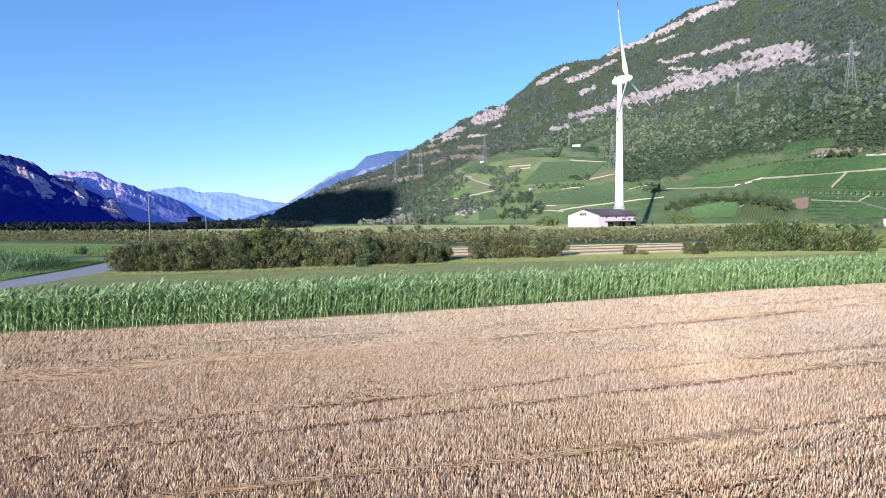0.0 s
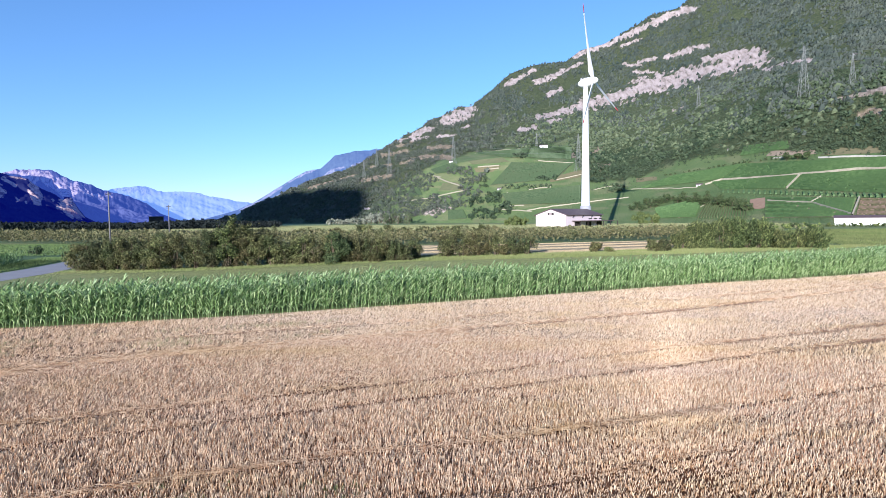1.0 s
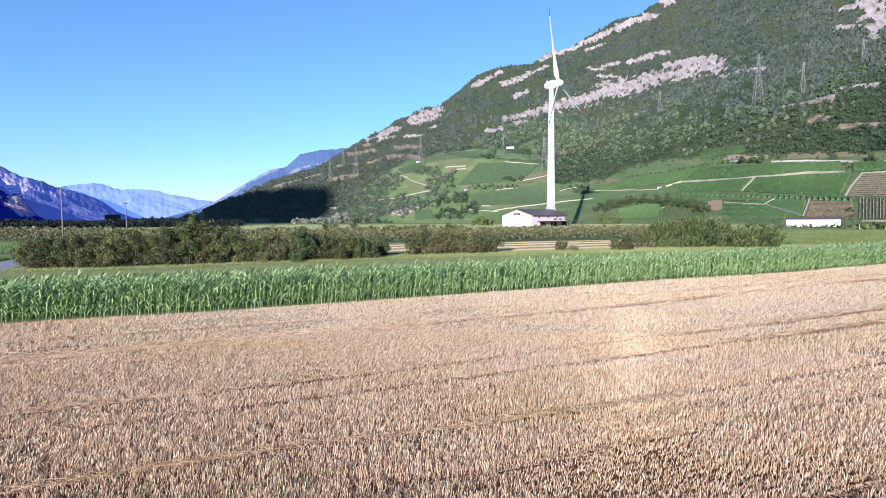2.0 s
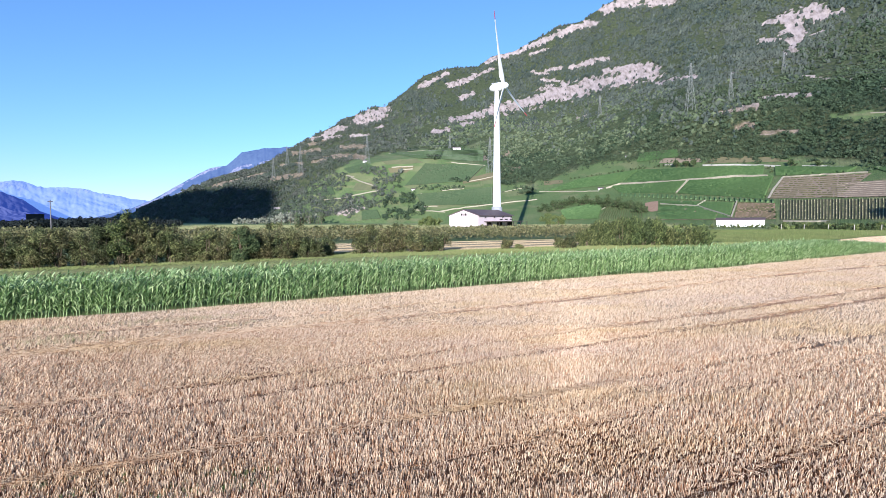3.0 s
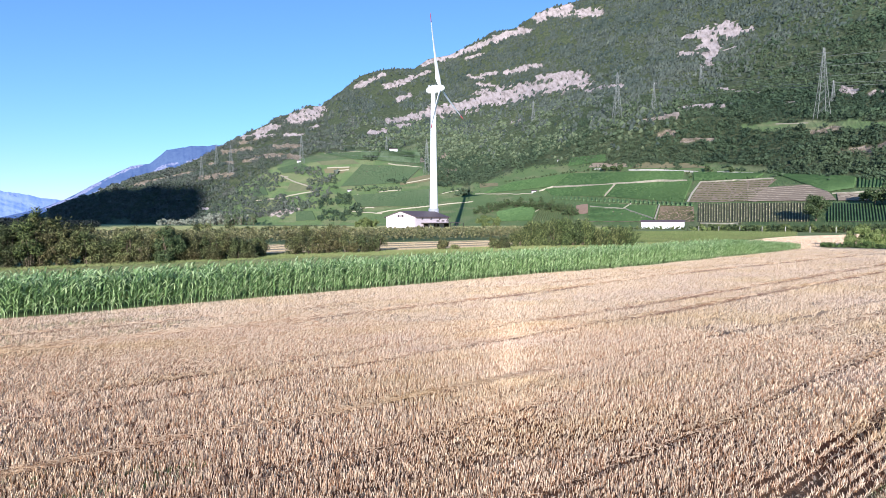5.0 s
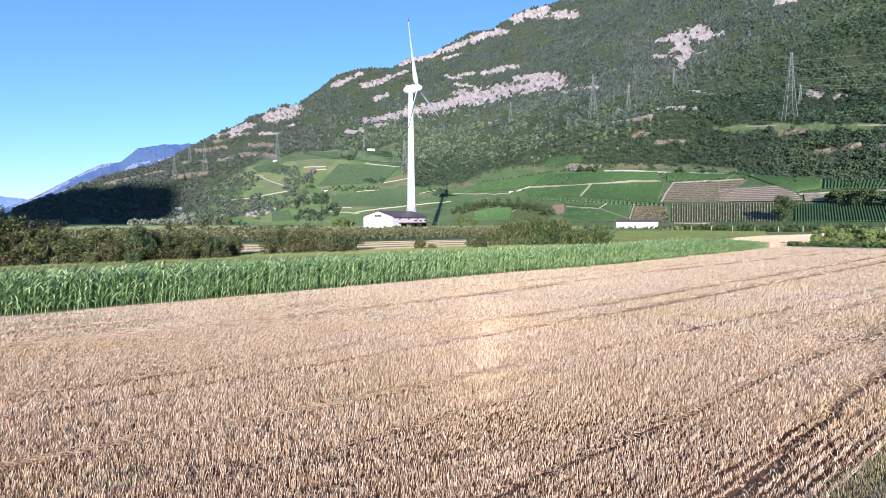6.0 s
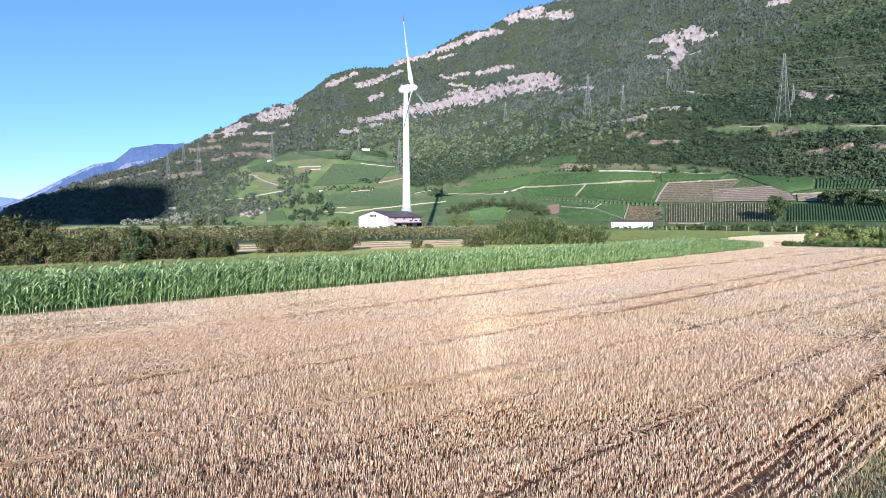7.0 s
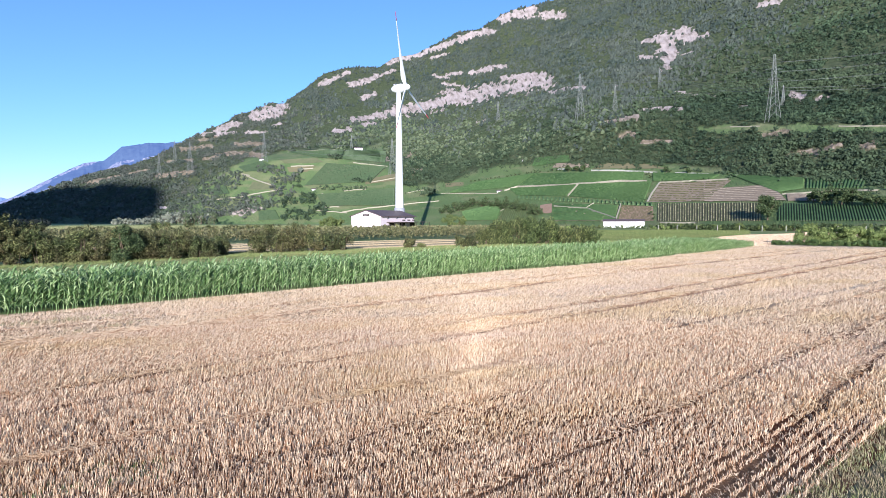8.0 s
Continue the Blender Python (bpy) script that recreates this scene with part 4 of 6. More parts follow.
def orchard_rows():
    """Rows of low fruit trees behind the fields, as one planting."""
    cs = []
    for row in range(11):
        y0 = 121 + row * 4.5
        for x in np.arange(-230, 150, 1.5 if row < 8 else 2.4):
            y = y0 + x * (-0.06 if x < 0 else 0.10) + max(0, -40 - x) * 0.42
            if (x < -100 and row < 1) or x > y * 0.62:
                continue
            cs.append((x + rng.normal(0, 0.25), y + rng.normal(0, 0.25), row))
    cs = np.array(cs)
    per = np.where(cs[:, 2] < 3, 46, np.where(cs[:, 2] < 8, 18, 9)).astype(int)
    k = np.repeat(np.arange(len(cs)), per)
    n = len(k)
    h = np.repeat(rng.uniform(2.5, 3.3, len(cs)) + np.clip((-50 - cs[:, 0]) / 60, 0, 1), per)
    z = h * (0.18 + 0.82 * rng.beta(1.6, 1.3, n))
    spread = 0.75 * (1.15 - z / h * 0.7)
    p = np.stack([cs[k, 0] + rng.normal(0, 1, n) * spread, cs[k, 1] + rng.normal(0, 1, n) * spread, z], -1)
    d = rng.normal(size=(n, 3))
    d /= np.linalg.norm(d, axis=1, keepdims=True)
    e = np.cross(d, rng.normal(size=(n, 3)))
    e /= np.linalg.norm(e, axis=1, keepdims=True)
    s = (np.where(cs[k, 2] < 3, 0.24, np.where(cs[k, 2] < 8, 0.42, 0.6)) * rng.uniform(0.6, 1.3, n))[:, None]
    v = np.stack([p - d * s, p + e * s * 0.6, p + d * s, p - e * s * 0.6], 1).reshape(-1, 3)
    tagged(new("orchard", mesh_np("orchard", v, np.arange(4 * n).reshape(n, 4), M_ORCHARD)), "long rows of low fruit trees in leaf", "orchard", kind="stuff")


orchard_rows()
for k in range(30):
    a = math.radians(-19 + k * 0.92 + r0.uniform(-0.3, 0.3))
    if k % 7 != 5:
        bush(174 * math.sin(a), 174 * math.cos(a) + r0.uniform(-3, 3), r0.uniform(3.5, 6), r0.uniform(3.2, 4.5), 600 + k, M_BUSH, "dark shrub in a row behind the orchard", "shrub row", 700, 0.28)


# ---- forest on the slope ----
def crown_template(seed, conifer, rings):
    """An uneven crown of two or three rings of leaf mass and a tip."""
    r = np.random.default_rng(seed)
    v, f = [], []
    if rings == 3:
        prof = [(0.0, 0.32), (0.3, 0.56), (0.7, 0.42)]
    else:
        prof = [(0.05, 0.42), (0.5, 0.46)] if not conifer else [(0.05, 0.46), (0.45, 0.36)]
    k = 4
    for z, w in prof:
        for i in range(k):
            a = 6.283 * i / k + z * 2 + r.uniform(-0.4, 0.4)
            q = w * r.uniform(0.6, 1.35)
            v.append((q * math.cos(a), q * math.sin(a), z + r.uniform(-0.13, 0.13)))
    v.append((r.normal(0, 0.1), r.normal(0, 0.1), 1.0))
    for j in range(len(prof) - 1):
        for i in range(k):
            a, b = j * k + i, j * k + (i + 1) % k
            f += [(a, b, b + k), (a, b + k, a + k)]
    o = (len(prof) - 1) * k
    for i in range(k):
        f.append((o + i, o + (i + 1) % k, o + k))
    return np.array(v), np.array(f)


def forest(name, p, h, conifer, material, label, spread, rings):
    vs, fs, off = [], [], 0
    k = rng.integers(0, 8, len(p))
    for j in range(8):
        q = p[k == j]
        m = len(q)
        hh = h[k == j]
        tv, tf = crown_template(70 + j, conifer, rings)
        s = np.stack([hh * spread * rng.uniform(0.8, 1.25, m), hh * spread * rng.uniform(0.8, 1.25, m), hh], -1)
        v, f = scatter(tv, tf, q - np.array([0, 0, 0.8]), s, rng.uniform(0, 6.28, m))
        vs.append(v)
        fs.append(f + off)
        off += len(v)
    tagged(new(name, mesh_np(name, np.concatenate(vs), np.concatenate(fs), material)), label, "forest", kind="stuff")


def leafy_wood(name, p, h, material, label, per=12, fine=1.0):
    """Trees as heaps of leaf clumps, joined."""
    k = np.repeat(np.arange(len(p)), per)
    m = len(k)
    d = rng.normal(size=(m, 3))
    d /= np.linalg.norm(d, axis=1, keepdims=True)
    hh = h[k][:, None]
    c = p[k] + d * hh * np.array([0.5, 0.5, 0.46]) * rng.uniform(0.55, 1.05, (m, 1)) + np.array([0, 0, 0.42]) * hh
    u = np.cross(d, rng.normal(size=(m, 3)))
    u /= np.linalg.norm(u, axis=1, keepdims=True)
    w = np.cross(d + rng.normal(0, 0.45, (m, 3)), u)
    q = hh * rng.uniform(0.12, 0.24, (m, 1)) * fine
    v = np.stack([c - u * q, c - w * q, c + u * q, c + w * q], 1).reshape(-1, 3)
    tagged(new(name, mesh_np(name, v, np.arange(4 * m).reshape(m, 4), material)), label, "forest", kind="stuff")


n = 120000
az = rng.uniform(-21, 64, n)
r = rng.uniform(300**1.12, 2650**1.12, n) ** (1 / 1.12)
z = hill_z(az, r)
el = np.degrees(np.arctan2(z - EYE_Z, r))
wood_edge = open_edge(az) + 0.5 * fbm(az * 1.2 + 3, el * 1.5, 3)
cover = fbm(az * 0.9 + 80, el * 1.1 + 4, 4)
stone = rockiness(az, el)
ok = (r > np.interp(az, AZ2, FOOT) + 15) & (r < np.interp(az, AZ2, CR_R) + 15) & (el > wood_edge) & ((stone < 0.25) | (rng.random(n) < 0.025)) & (cover > -0.45 + 0.35 * rng.random(n) + 0.15 * np.clip(1.4 - np.abs(az - 20) / 14, 0, 1) * np.clip(1.3 - np.abs(el - 9.5) / 3.2, 0, 1) * (0.6 + 0.8 * fbm(az * 0.7, el * 2.0 + 8, 3))) & ~clearing(az, el)
grove = np.full(n, -9.0)
for a0, e0, wa, we in ((5.2, 3.9, 1.2, 0.8), (4.6, 2.7, 1.0, 0.7), (5.9, 2.1, 1.5, 0.7), (2.0, 1.75, 3.2, 0.4), (8.2, 0.9, 1.3, 0.6), (6.6, 0.4, 1.3, 0.5), (-0.6, 3.9, 1.4, 0.7), (-3.2, 3.8, 2.2, 0.9), (-4.5, 1.8, 2.6, 1.6), (-1.0, 1.2, 2.4, 0.8), (9.9, 6.35, 0.9, 0.22), (3.3, 5.0, 0.7, 0.3), (10.5, 3.2, 1.9, 0.22), (13.0, 4.0, 1.2, 0.2), (17.6, 3.9, 1.1, 0.5), (19.5, 2.9, 1.3, 0.35)):
    grove = np.maximum(grove, 1 - np.hypot((az - a0) / wa, (el - e0) / we))
copse = (el <= wood_edge) & (r > np.interp(az, AZ2, FOOT) + 10) & (grove + 0.9 * fbm(az * 0.9 + 33, el * 3.0 + 60, 4) > np.interp(az, [-8, -5, 0, 6, 9], [-1.1, -0.85, -0.5, -0.28, 0.05])) & (az < 21)
spur = az + 3 * fbm(az * 0.8 + 11, el * 1.4, 3) < 7 + 0.9 * (el - 4)
ok &= ~(spur & (el > 4.6) & (cover < 0.12 + 0.3 * fbm(az * 1.3, el * 3.5 + 20, 3)) & (rng.random(n) < 0.7))
P = np.stack([r * np.sin(np.radians(az)), r * np.cos(np.radians(az)), z], -1)
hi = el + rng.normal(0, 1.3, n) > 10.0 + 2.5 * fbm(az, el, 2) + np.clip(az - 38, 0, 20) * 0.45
size = np.clip(rng.normal(1, 0.28, n), 0.45, 1.9) * (2.9 + 3.2 * np.clip(r / 1800, 0, 1.3)) * (1 + 0.5 * fbm(az * 2, el * 3, 3))
near = r < 1150
dry = (rng.random(n) < 0.95 * np.clip(1.6 - np.abs(az - 23) / 13, 0, 1) * np.clip(1.5 - np.abs(el - 9.3 - 0.1 * (az - 20)) / 3.0, 0, 1)) & ok & ~hi
n2 = 60000                                              # scrub filling the lower wood
az2, r2 = rng.uniform(8, 64, n2), rng.uniform(300**1.3, 1150**1.3, n2) ** (1 / 1.3)
z2 = hill_z(az2, r2)
el2 = np.degrees(np.arctan2(z2 - EYE_Z, r2))
low = (el2 > open_edge(az2) + 0.4 * fbm(az2 * 1.2 + 3, el2 * 1.5, 3)) & (r2 > np.interp(az2, AZ2, FOOT) + 15) & ~clearing(az2, el2) & (rockiness(az2, el2) < 0.3) & (el2 < 12)
leafy_wood("scrub", np.stack([r2 * np.sin(np.radians(az2)), r2 * np.cos(np.radians(az2)), z2], -1)[low], rng.uniform(1.6, 3.4, int(low.sum())), M_FOREST, "low scrub between the trees of the lower slope", 6)
for key, pick, conifer, material, label, spread in (
        ("near_wood", ok & ~hi & near & ~dry & ~spur, False, M_FOREST, "dense broadleaf wood covering the lower slope", 1.15),
        ("spur_wood", ok & ~hi & ~dry & spur, False, M_SPURWOOD, "scrub and wood covering the far spur, greyed for haze", 1.2),
        ("dry_scrub", dry, False, M_DRYWOOD, "pale dry scrub on the middle slope", 1.2),
        ("upper_wood", ok & ~hi & ~near & ~dry & ~spur, False, M_FOREST, "broadleaf wood covering the slope", 1.25),
        ("mountain_wood", ok & hi, True, M_HIGHWOOD, "mountain wood below the crest, greyed for haze", 0.95),
        ("copse", copse & spur, False, M_SPURWOOD, "clumps of trees between the plots, greyed for haze", 1.1),
        ("copse", copse & ~spur, False, M_FOREST, "clumps of trees between the vineyards", 1.1)):
    if key == "near_wood":
        close = pick & (r < 620)
        leafy_wood("foot_wood", P[close], size[close], material, "dense broadleaf wood above the vineyards", 34, 0.66)
        leafy_wood(key, P[pick & ~close], size[pick & ~close], material, label, 15)
    elif key in ("copse", "spur_wood"):
        leafy_wood(key, P[pick], size[pick] * 1.25, material, label, 18, 0.85)
    else:
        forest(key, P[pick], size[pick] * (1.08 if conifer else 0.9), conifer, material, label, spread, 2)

n3 = 5200                                               # bushes straggling out of the wood into the vineyards
az3 = rng.uniform(9, 62, n3)
el3 = open_edge(az3) + np.where(az3 > 20, 0.25, 0.0) - np.abs(rng.normal(0, 0.38, n3)) + 0.25 * fbm(az3 * 2, az3 * 0, 3)
out = fbm(az3 * 1.1 + 5, el3 * 2.5, 3) > -0.05
leafy_wood("edge_scrub", hill_point(az3[out], el3[out]), rng.uniform(1.2, 3.0, int(out.sum())), M_FOREST, "straggling bushes along the edge of the wood", 12)

# ---- wind turbine ----
TX, TY = 112.7, 377.4
turbine = thing("wind_turbine", TX, TY, 0, "tall white three-bladed wind turbine with red blade tips", "wind turbine")


def lathe(bm, profile, seg=40, axis=None):
    rings = []
    for z, w in profile:
        rings.append([bm.verts.new((w * math.cos(6.28319 * i / seg), w * math.sin(6.28319 * i / seg), z)) for i in range(seg)])
    for a, b in zip(rings, rings[1:]):
        for i in range(seg):
            bm.faces.new((a[i], a[(i + 1) % seg], b[(i + 1) % seg], b[i]))
    bm.faces.new(rings[0][::-1])
    bm.faces.new(rings[-1])
    if axis is not None:
        bmesh.ops.transform(bm, matrix=axis, verts=bm.verts)


bm = bmesh.new()
lathe(bm, [(0, 3.2), (12, 3.0), (40, 2.55), (70, 2.1), (97, 1.5)])
part("tower", bm, M_WHITE, turbine, smooth=True)
bm = bmesh.new()
lathe(bm, [(0, 4.0), (9, 3.9), (13.8, 3.8), (13.9, 3.0)])
part("tower_foot", bm, M_GREYCONE, turbine, "grey concrete tower foot", True)


HUB_Z = 99.0
AXIS = Vector((0.813, -0.583, 0.0)).normalized()           # the way the rotor faces
AXIS = (AXIS + Vector((0, 0, 0.10))).normalized()
SIDE = Vector((0, 0, 1)).cross(AXIS).normalized()
UPR = AXIS.cross(SIDE).normalized()
turn = Matrix((SIDE, UPR, AXIS)).transposed().to_4x4()    # local x across, y up, z along the shaft
NAC = Matrix.Translation((0, 0, HUB_Z)) @ turn
bm = bmesh.new()
lathe(bm, [(-5.4, 0.3), (-4.9, 1.5), (-3.2, 2.5), (-0.6, 3.1), (2.2, 3.1), (3.6, 2.7)], 28, NAC)
part("nacelle", bm, M_WHITE, turbine, "white egg-shaped nacelle", True)
bm = bmesh.new()
lathe(bm, [(3.7, 2.6), (4.6, 2.7), (6.6, 2.4), (8.2, 1.5), (8.9, 0.3)], 28, NAC)
part("hub", bm, M_WHITE, turbine, "rounded white rotor hub", True)
bm = bmesh.new()
box(bm, -0.8, 0.8, 2.5, 3.6, -3.4, -1.9, 0.2)
bmesh.ops.transform(bm, matrix=NAC, verts=bm.verts)
part("roof_cooler", bm, M_GREYCONE, turbine)


def blade_piece(bm, s0, s1, m, stations):
    """An aerofoil skin between two distances from the hub."""
    rings = []
    for k in range(stations + 1):
        s = s0 + (s1 - s0) * k / stations
        chord = np.interp(s, [2.0, 4, 7, 12, 23, 43, 49, 50.4], [2.2, 4.4, 6.2, 5.0, 3.1, 1.7, 1.35, 0.4])
        thick = np.interp(s, [2.0, 5, 10, 25, 55], [2.0, 1.7, 1.0, 0.5, 0.08])
        twist = np.interp(s, [2, 10, 30, 55], [22, 16, 6, 1])
        bend = 0.0007 * s * s
        ring = []
        for i in range(12):
            a = 6.28319 * i / 12
            x, z = chord * (0.5 * math.cos(a) - 0.2), thick * 0.5 * math.sin(a) * (0.65 + 0.35 * math.cos(a))
            t = radians(twist)
            ring.append(bm.verts.new(m @ Vector((x * math.cos(t) - z * math.sin(t), s, bend + x * math.sin(t) + z * math.cos(t)))))
        rings.append(ring)
    for a, b in zip(rings, rings[1:]):
        for i in range(12):
            bm.faces.new((a[i], a[(i + 1) % 12], b[(i + 1) % 12], b[i]))
    bm.faces.new(rings[0][::-1])
    bm.faces.new(rings[-1])


for j in range(3):
    m = NAC @ Matrix.Translation((0, 0, 5.6)) @ pose(0, 0, 0, 0, 0, 14 + 120 * j)
    bm = bmesh.new()
    blade_piece(bm, 1.6, 44.4, m, 26)
    blade = part("blade", bm, M_WHITE, turbine, smooth=True)
    bm = bmesh.new()
    blade_piece(bm, 44.42, 50.4, m, 6)
    part("blade_tip", bm, M_RED, blade, "red painted blade tip", True)

# ---- hall beside the turbine ----
HR = 38.0                                               # turn of the hall
hall = thing("hall", 88.6, 338.6, 0, "pale pink farm hall with a dark low-pitched roof", "building", rz=HR)
# local: x along the ridge, away to the right; y across the gable; the near corner at the origin
HW, HL, EAVE, PEAK = 24.5, 38.5, 7.5, 11.3
bm = bmesh.new()
vs = [bm.verts.new(p) for p in ((0, 0, 0), (0, HW, 0), (0, HW, EAVE), (0, HW / 2, PEAK - 0.3), (0, 0, EAVE))]
f = bm.faces.new(vs)
ex = bmesh.ops.extrude_face_region(bm, geom=[f])
bmesh.ops.translate(bm, vec=(0.4, 0, 0), verts=[v for v in ex["geom"] if isinstance(v, bmesh.types.BMVert)])
part("gable_wall", bm, M_PINK, hall)
bm = bmesh.new()
box(bm, 0.4, HL, 0, 0.4, 0, EAVE - 0.05)
part("side_wall", bm, M_PINK, hall)
bm = bmesh.new()
box(bm, 0.4, HL, HW - 0.4, HW, 0, EAVE - 0.05)
part("side_wall", bm, M_PINK, hall)
bm = bmesh.new()
box(bm, HL - 0.4, HL, 0.4, HW - 0.4, 0, EAVE - 0.05)
part("back_wall", bm, M_PINK, hall)
for sgn, y0 in ((1, -1.4), (-1, HW + 1.4)):
    bm = bmesh.new()
    zz = EAVE - 1.4 * (PEAK - EAVE) / (HW / 2)
    q = [bm.verts.new(p) for p in ((-0.7, y0, zz), (HL + 0.8, y0, zz), (HL + 0.8, HW / 2, PEAK), (-0.7, HW / 2, PEAK))]
    f = bm.faces.new(q)
    ex = bmesh.ops.extrude_face_region(bm, geom=[f])
    bmesh.ops.translate(bm, vec=(0, 0, 0.35), verts=[v for v in ex["geom"] if isinstance(v, bmesh.types.BMVert)])
    part("roof", bm, M_ROOF, hall)
for k in range(4):
    bm = bmesh.new()
    beam(bm, (7 + k * 10, -0.05, 5.6), (7 + k * 10, -1.3, 7.3), 0.22)
    part("roof_bracket", bm, M_DARK, hall)
bm = bmesh.new()
box(bm, 6, HL + 6, -6.5, -0.05, 3.3, 3.7, 0.05)
part("canopy", bm, M_ROOF, hall, "dark lean-to canopy")
for k in range(6):
    bm = bmesh.new()
    box(bm, 6.4 + k * 8.4, 6.8 + k * 8.4, -6.2, -5.8, 0, 3.3)
    part("canopy_post", bm, M_DARK, hall)
for k in range(3):
    bm = bmesh.new()
    box(bm, 9 + k * 12, 15 + k * 12, -0.06, 0.0, 0.0, 3.0)
    part("gate", bm, M_DARK, hall)
    bm = bmesh.new()
    box(bm, 24 + k * 6, 27.5 + k * 6, -0.05, 0.0, 4.4, 5.2)
    part("window", bm, M_DARK, hall)
for k, (a, b) in enumerate(((14.6, 13.2), (12.9, 12.3), (12.0, 11.4), (11.1, 9.6))):
    bm = bmesh.new()
    box(bm, -0.04, 0.0, b, a, 7.4, 8.9)
    part("sign_bar", bm, M_DARK, hall)

# ---- low white shed below the vineyards ----
SHED_L, SHED_W = 23.0, 7.0
shed = thing("shed", 205.5, 265.5, 1.1, "low white shed with a thin dark roof", "shed", rz=-39)
bm = bmesh.new()
box(bm, 0, SHED_L, 0, SHED_W, -1.3, 2.5)
part("wall", bm, M_WHITEWALL, shed)
for y0, z0, y1, z1 in ((-0.5, 2.5, SHED_W / 2, 3.7), (SHED_W + 0.5, 2.5, SHED_W / 2, 3.7)):
    bm = bmesh.new()
    f = bm.faces.new([bm.verts.new(p) for p in ((-0.5, y0, z0), (SHED_L + 0.5, y0, z0), (SHED_L + 0.5, y1, z1), (-0.5, y1, z1))])
    ex = bmesh.ops.extrude_face_region(bm, geom=[f])
    bmesh.ops.translate(bm, vec=(0, 0, 0.18), verts=[v for v in ex["geom"] if isinstance(v, bmesh.types.BMVert)])
    part("roof", bm, M_ROOF, shed)
for x0 in (0, SHED_L - 0.3):
    bm = bmesh.new()
    f = bm.faces.new([bm.verts.new(p) for p in ((x0, 0, 2.5), (x0, SHED_W, 2.5), (x0, SHED_W / 2, 3.6))])
    ex = bmesh.ops.extrude_face_region(bm, geom=[f])
    bmesh.ops.translate(bm, vec=(0.3, 0, 0), verts=[v for v in ex["geom"] if isinstance(v, bmesh.types.BMVert)])
    part("gable", bm, M_WHITEWALL, shed)
bm = bmesh.new()
box(bm, 12.5, 15.5, -0.05, 0, 0, 2.0)
part("door", bm, M_GREYCONE, shed)

# ---- vineyards, paths and walls on the slope ----
M_VINE = foliage("vine_leaf", [(0.0, (0.058, 0.112, 0.040)), (0.5, (0.078, 0.142, 0.050)), (1.0, (0.108, 0.178, 0.066))], 0.6, 0.1, [(0.015, (0.10, 0.160, 0.056), 0.5), (0.03, (0.066, 0.126, 0.048), 0.5)])
# leaf and soil of the far plots, greyed in colour for distance haze
M_VINE_FAR = foliage("hazed_vine_leaf", [(0.0, (0.048, 0.082, 0.040)), (0.5, (0.066, 0.104, 0.050)), (1.0, (0.092, 0.130, 0.066))], 0.6, 0.1, [(0.02, (0.10, 0.122, 0.064), 0.6), (0.012, (0.055, 0.098, 0.045), 0.6)])
M_SOIL_FAR = plain("hazed_grassed_soil", (0.085, 0.108, 0.055), (0.150, 0.150, 0.088), 0.05, 0.95)
M_VINE_DULL = foliage("dull_vine_leaf", [(0.0, (0.065, 0.075, 0.032)), (1.0, (0.15, 0.14, 0.068))], 0.7)
M_SOIL_GREEN = plain("grassed_soil", (0.080, 0.135, 0.047), (0.115, 0.165, 0.062), 0.1, 0.95)
# soil darkened in colour for the shade between the vine rows
M_SOIL_SHADE = plain("row_shade_soil", (0.060, 0.068, 0.034), (0.105, 0.095, 0.055), 0.2, 0.95)
M_VINE_PALE = foliage("pale_vine_leaf", [(0.0, (0.11, 0.135, 0.055)), (0.6, (0.26, 0.245, 0.125)), (1.0, (0.42, 0.37, 0.22))], 0.7)
M_SOIL_BROWN = plain("bare_vineyard_soil", (0.26, 0.20, 0.14), (0.34, 0.27, 0.19), 0.2, 0.95)
M_PATH = plain("pale_gravel_path", (0.30, 0.27, 0.20), (0.42, 0.38, 0.29), 0.5, 0.95)
M_REDSOIL = plain("reddish_soil", (0.27, 0.175, 0.115), (0.34, 0.23, 0.16), 0.3, 0.95)
M_SOIL_TAN = plain("tan_vineyard_soil", (0.22, 0.165, 0.115), (0.29, 0.225, 0.16), 0.25, 0.95)
M_DRYSTONE = foliage("pale_dry_stalks", [(0.0, (0.28, 0.225, 0.16)), (1.0, (0.50, 0.43, 0.33))], 0.9)
M_STONE = plain("light_stone_wall", (0.42, 0.40, 0.35), (0.54, 0.52, 0.46), 0.4, 0.9)


def bilinear(corners, u, v):
    """u across, v up, on corners given as top left, top right, bottom right, bottom left."""
    tl, tr, br, bl = (np.array(c) for c in corners)
    u, v = np.asarray(u)[..., None], np.asarray(v)[..., None]
    return (bl * (1 - u) + br * u) * (1 - v) + (tl * (1 - u) + tr * u) * v


def patch_mesh(name, corners, material, lift=0.25, n=24, m=14):
    u, v = np.meshgrid(np.linspace(0, 1, n), np.linspace(0, 1, m), indexing="ij")
    ae = bilinear(corners, u, v).reshape(-1, 2)
    ae = ae + 0.05 * np.stack([fbm(ae[:, 0] * 2, ae[:, 1] * 2, 2), fbm(ae[:, 0] * 2 + 9, ae[:, 1] * 2, 2)], -1)
    p = hill_point(ae[:, 0], ae[:, 1]) + np.array([0, 0, lift])
    ii = np.arange(n * m).reshape(n, m)
    q = np.stack([ii[:-1, :-1], ii[1:, :-1], ii[1:, 1:], ii[:-1, 1:]], -1).reshape(-1, 4)
    return mesh_np(name, p, q, material, True)


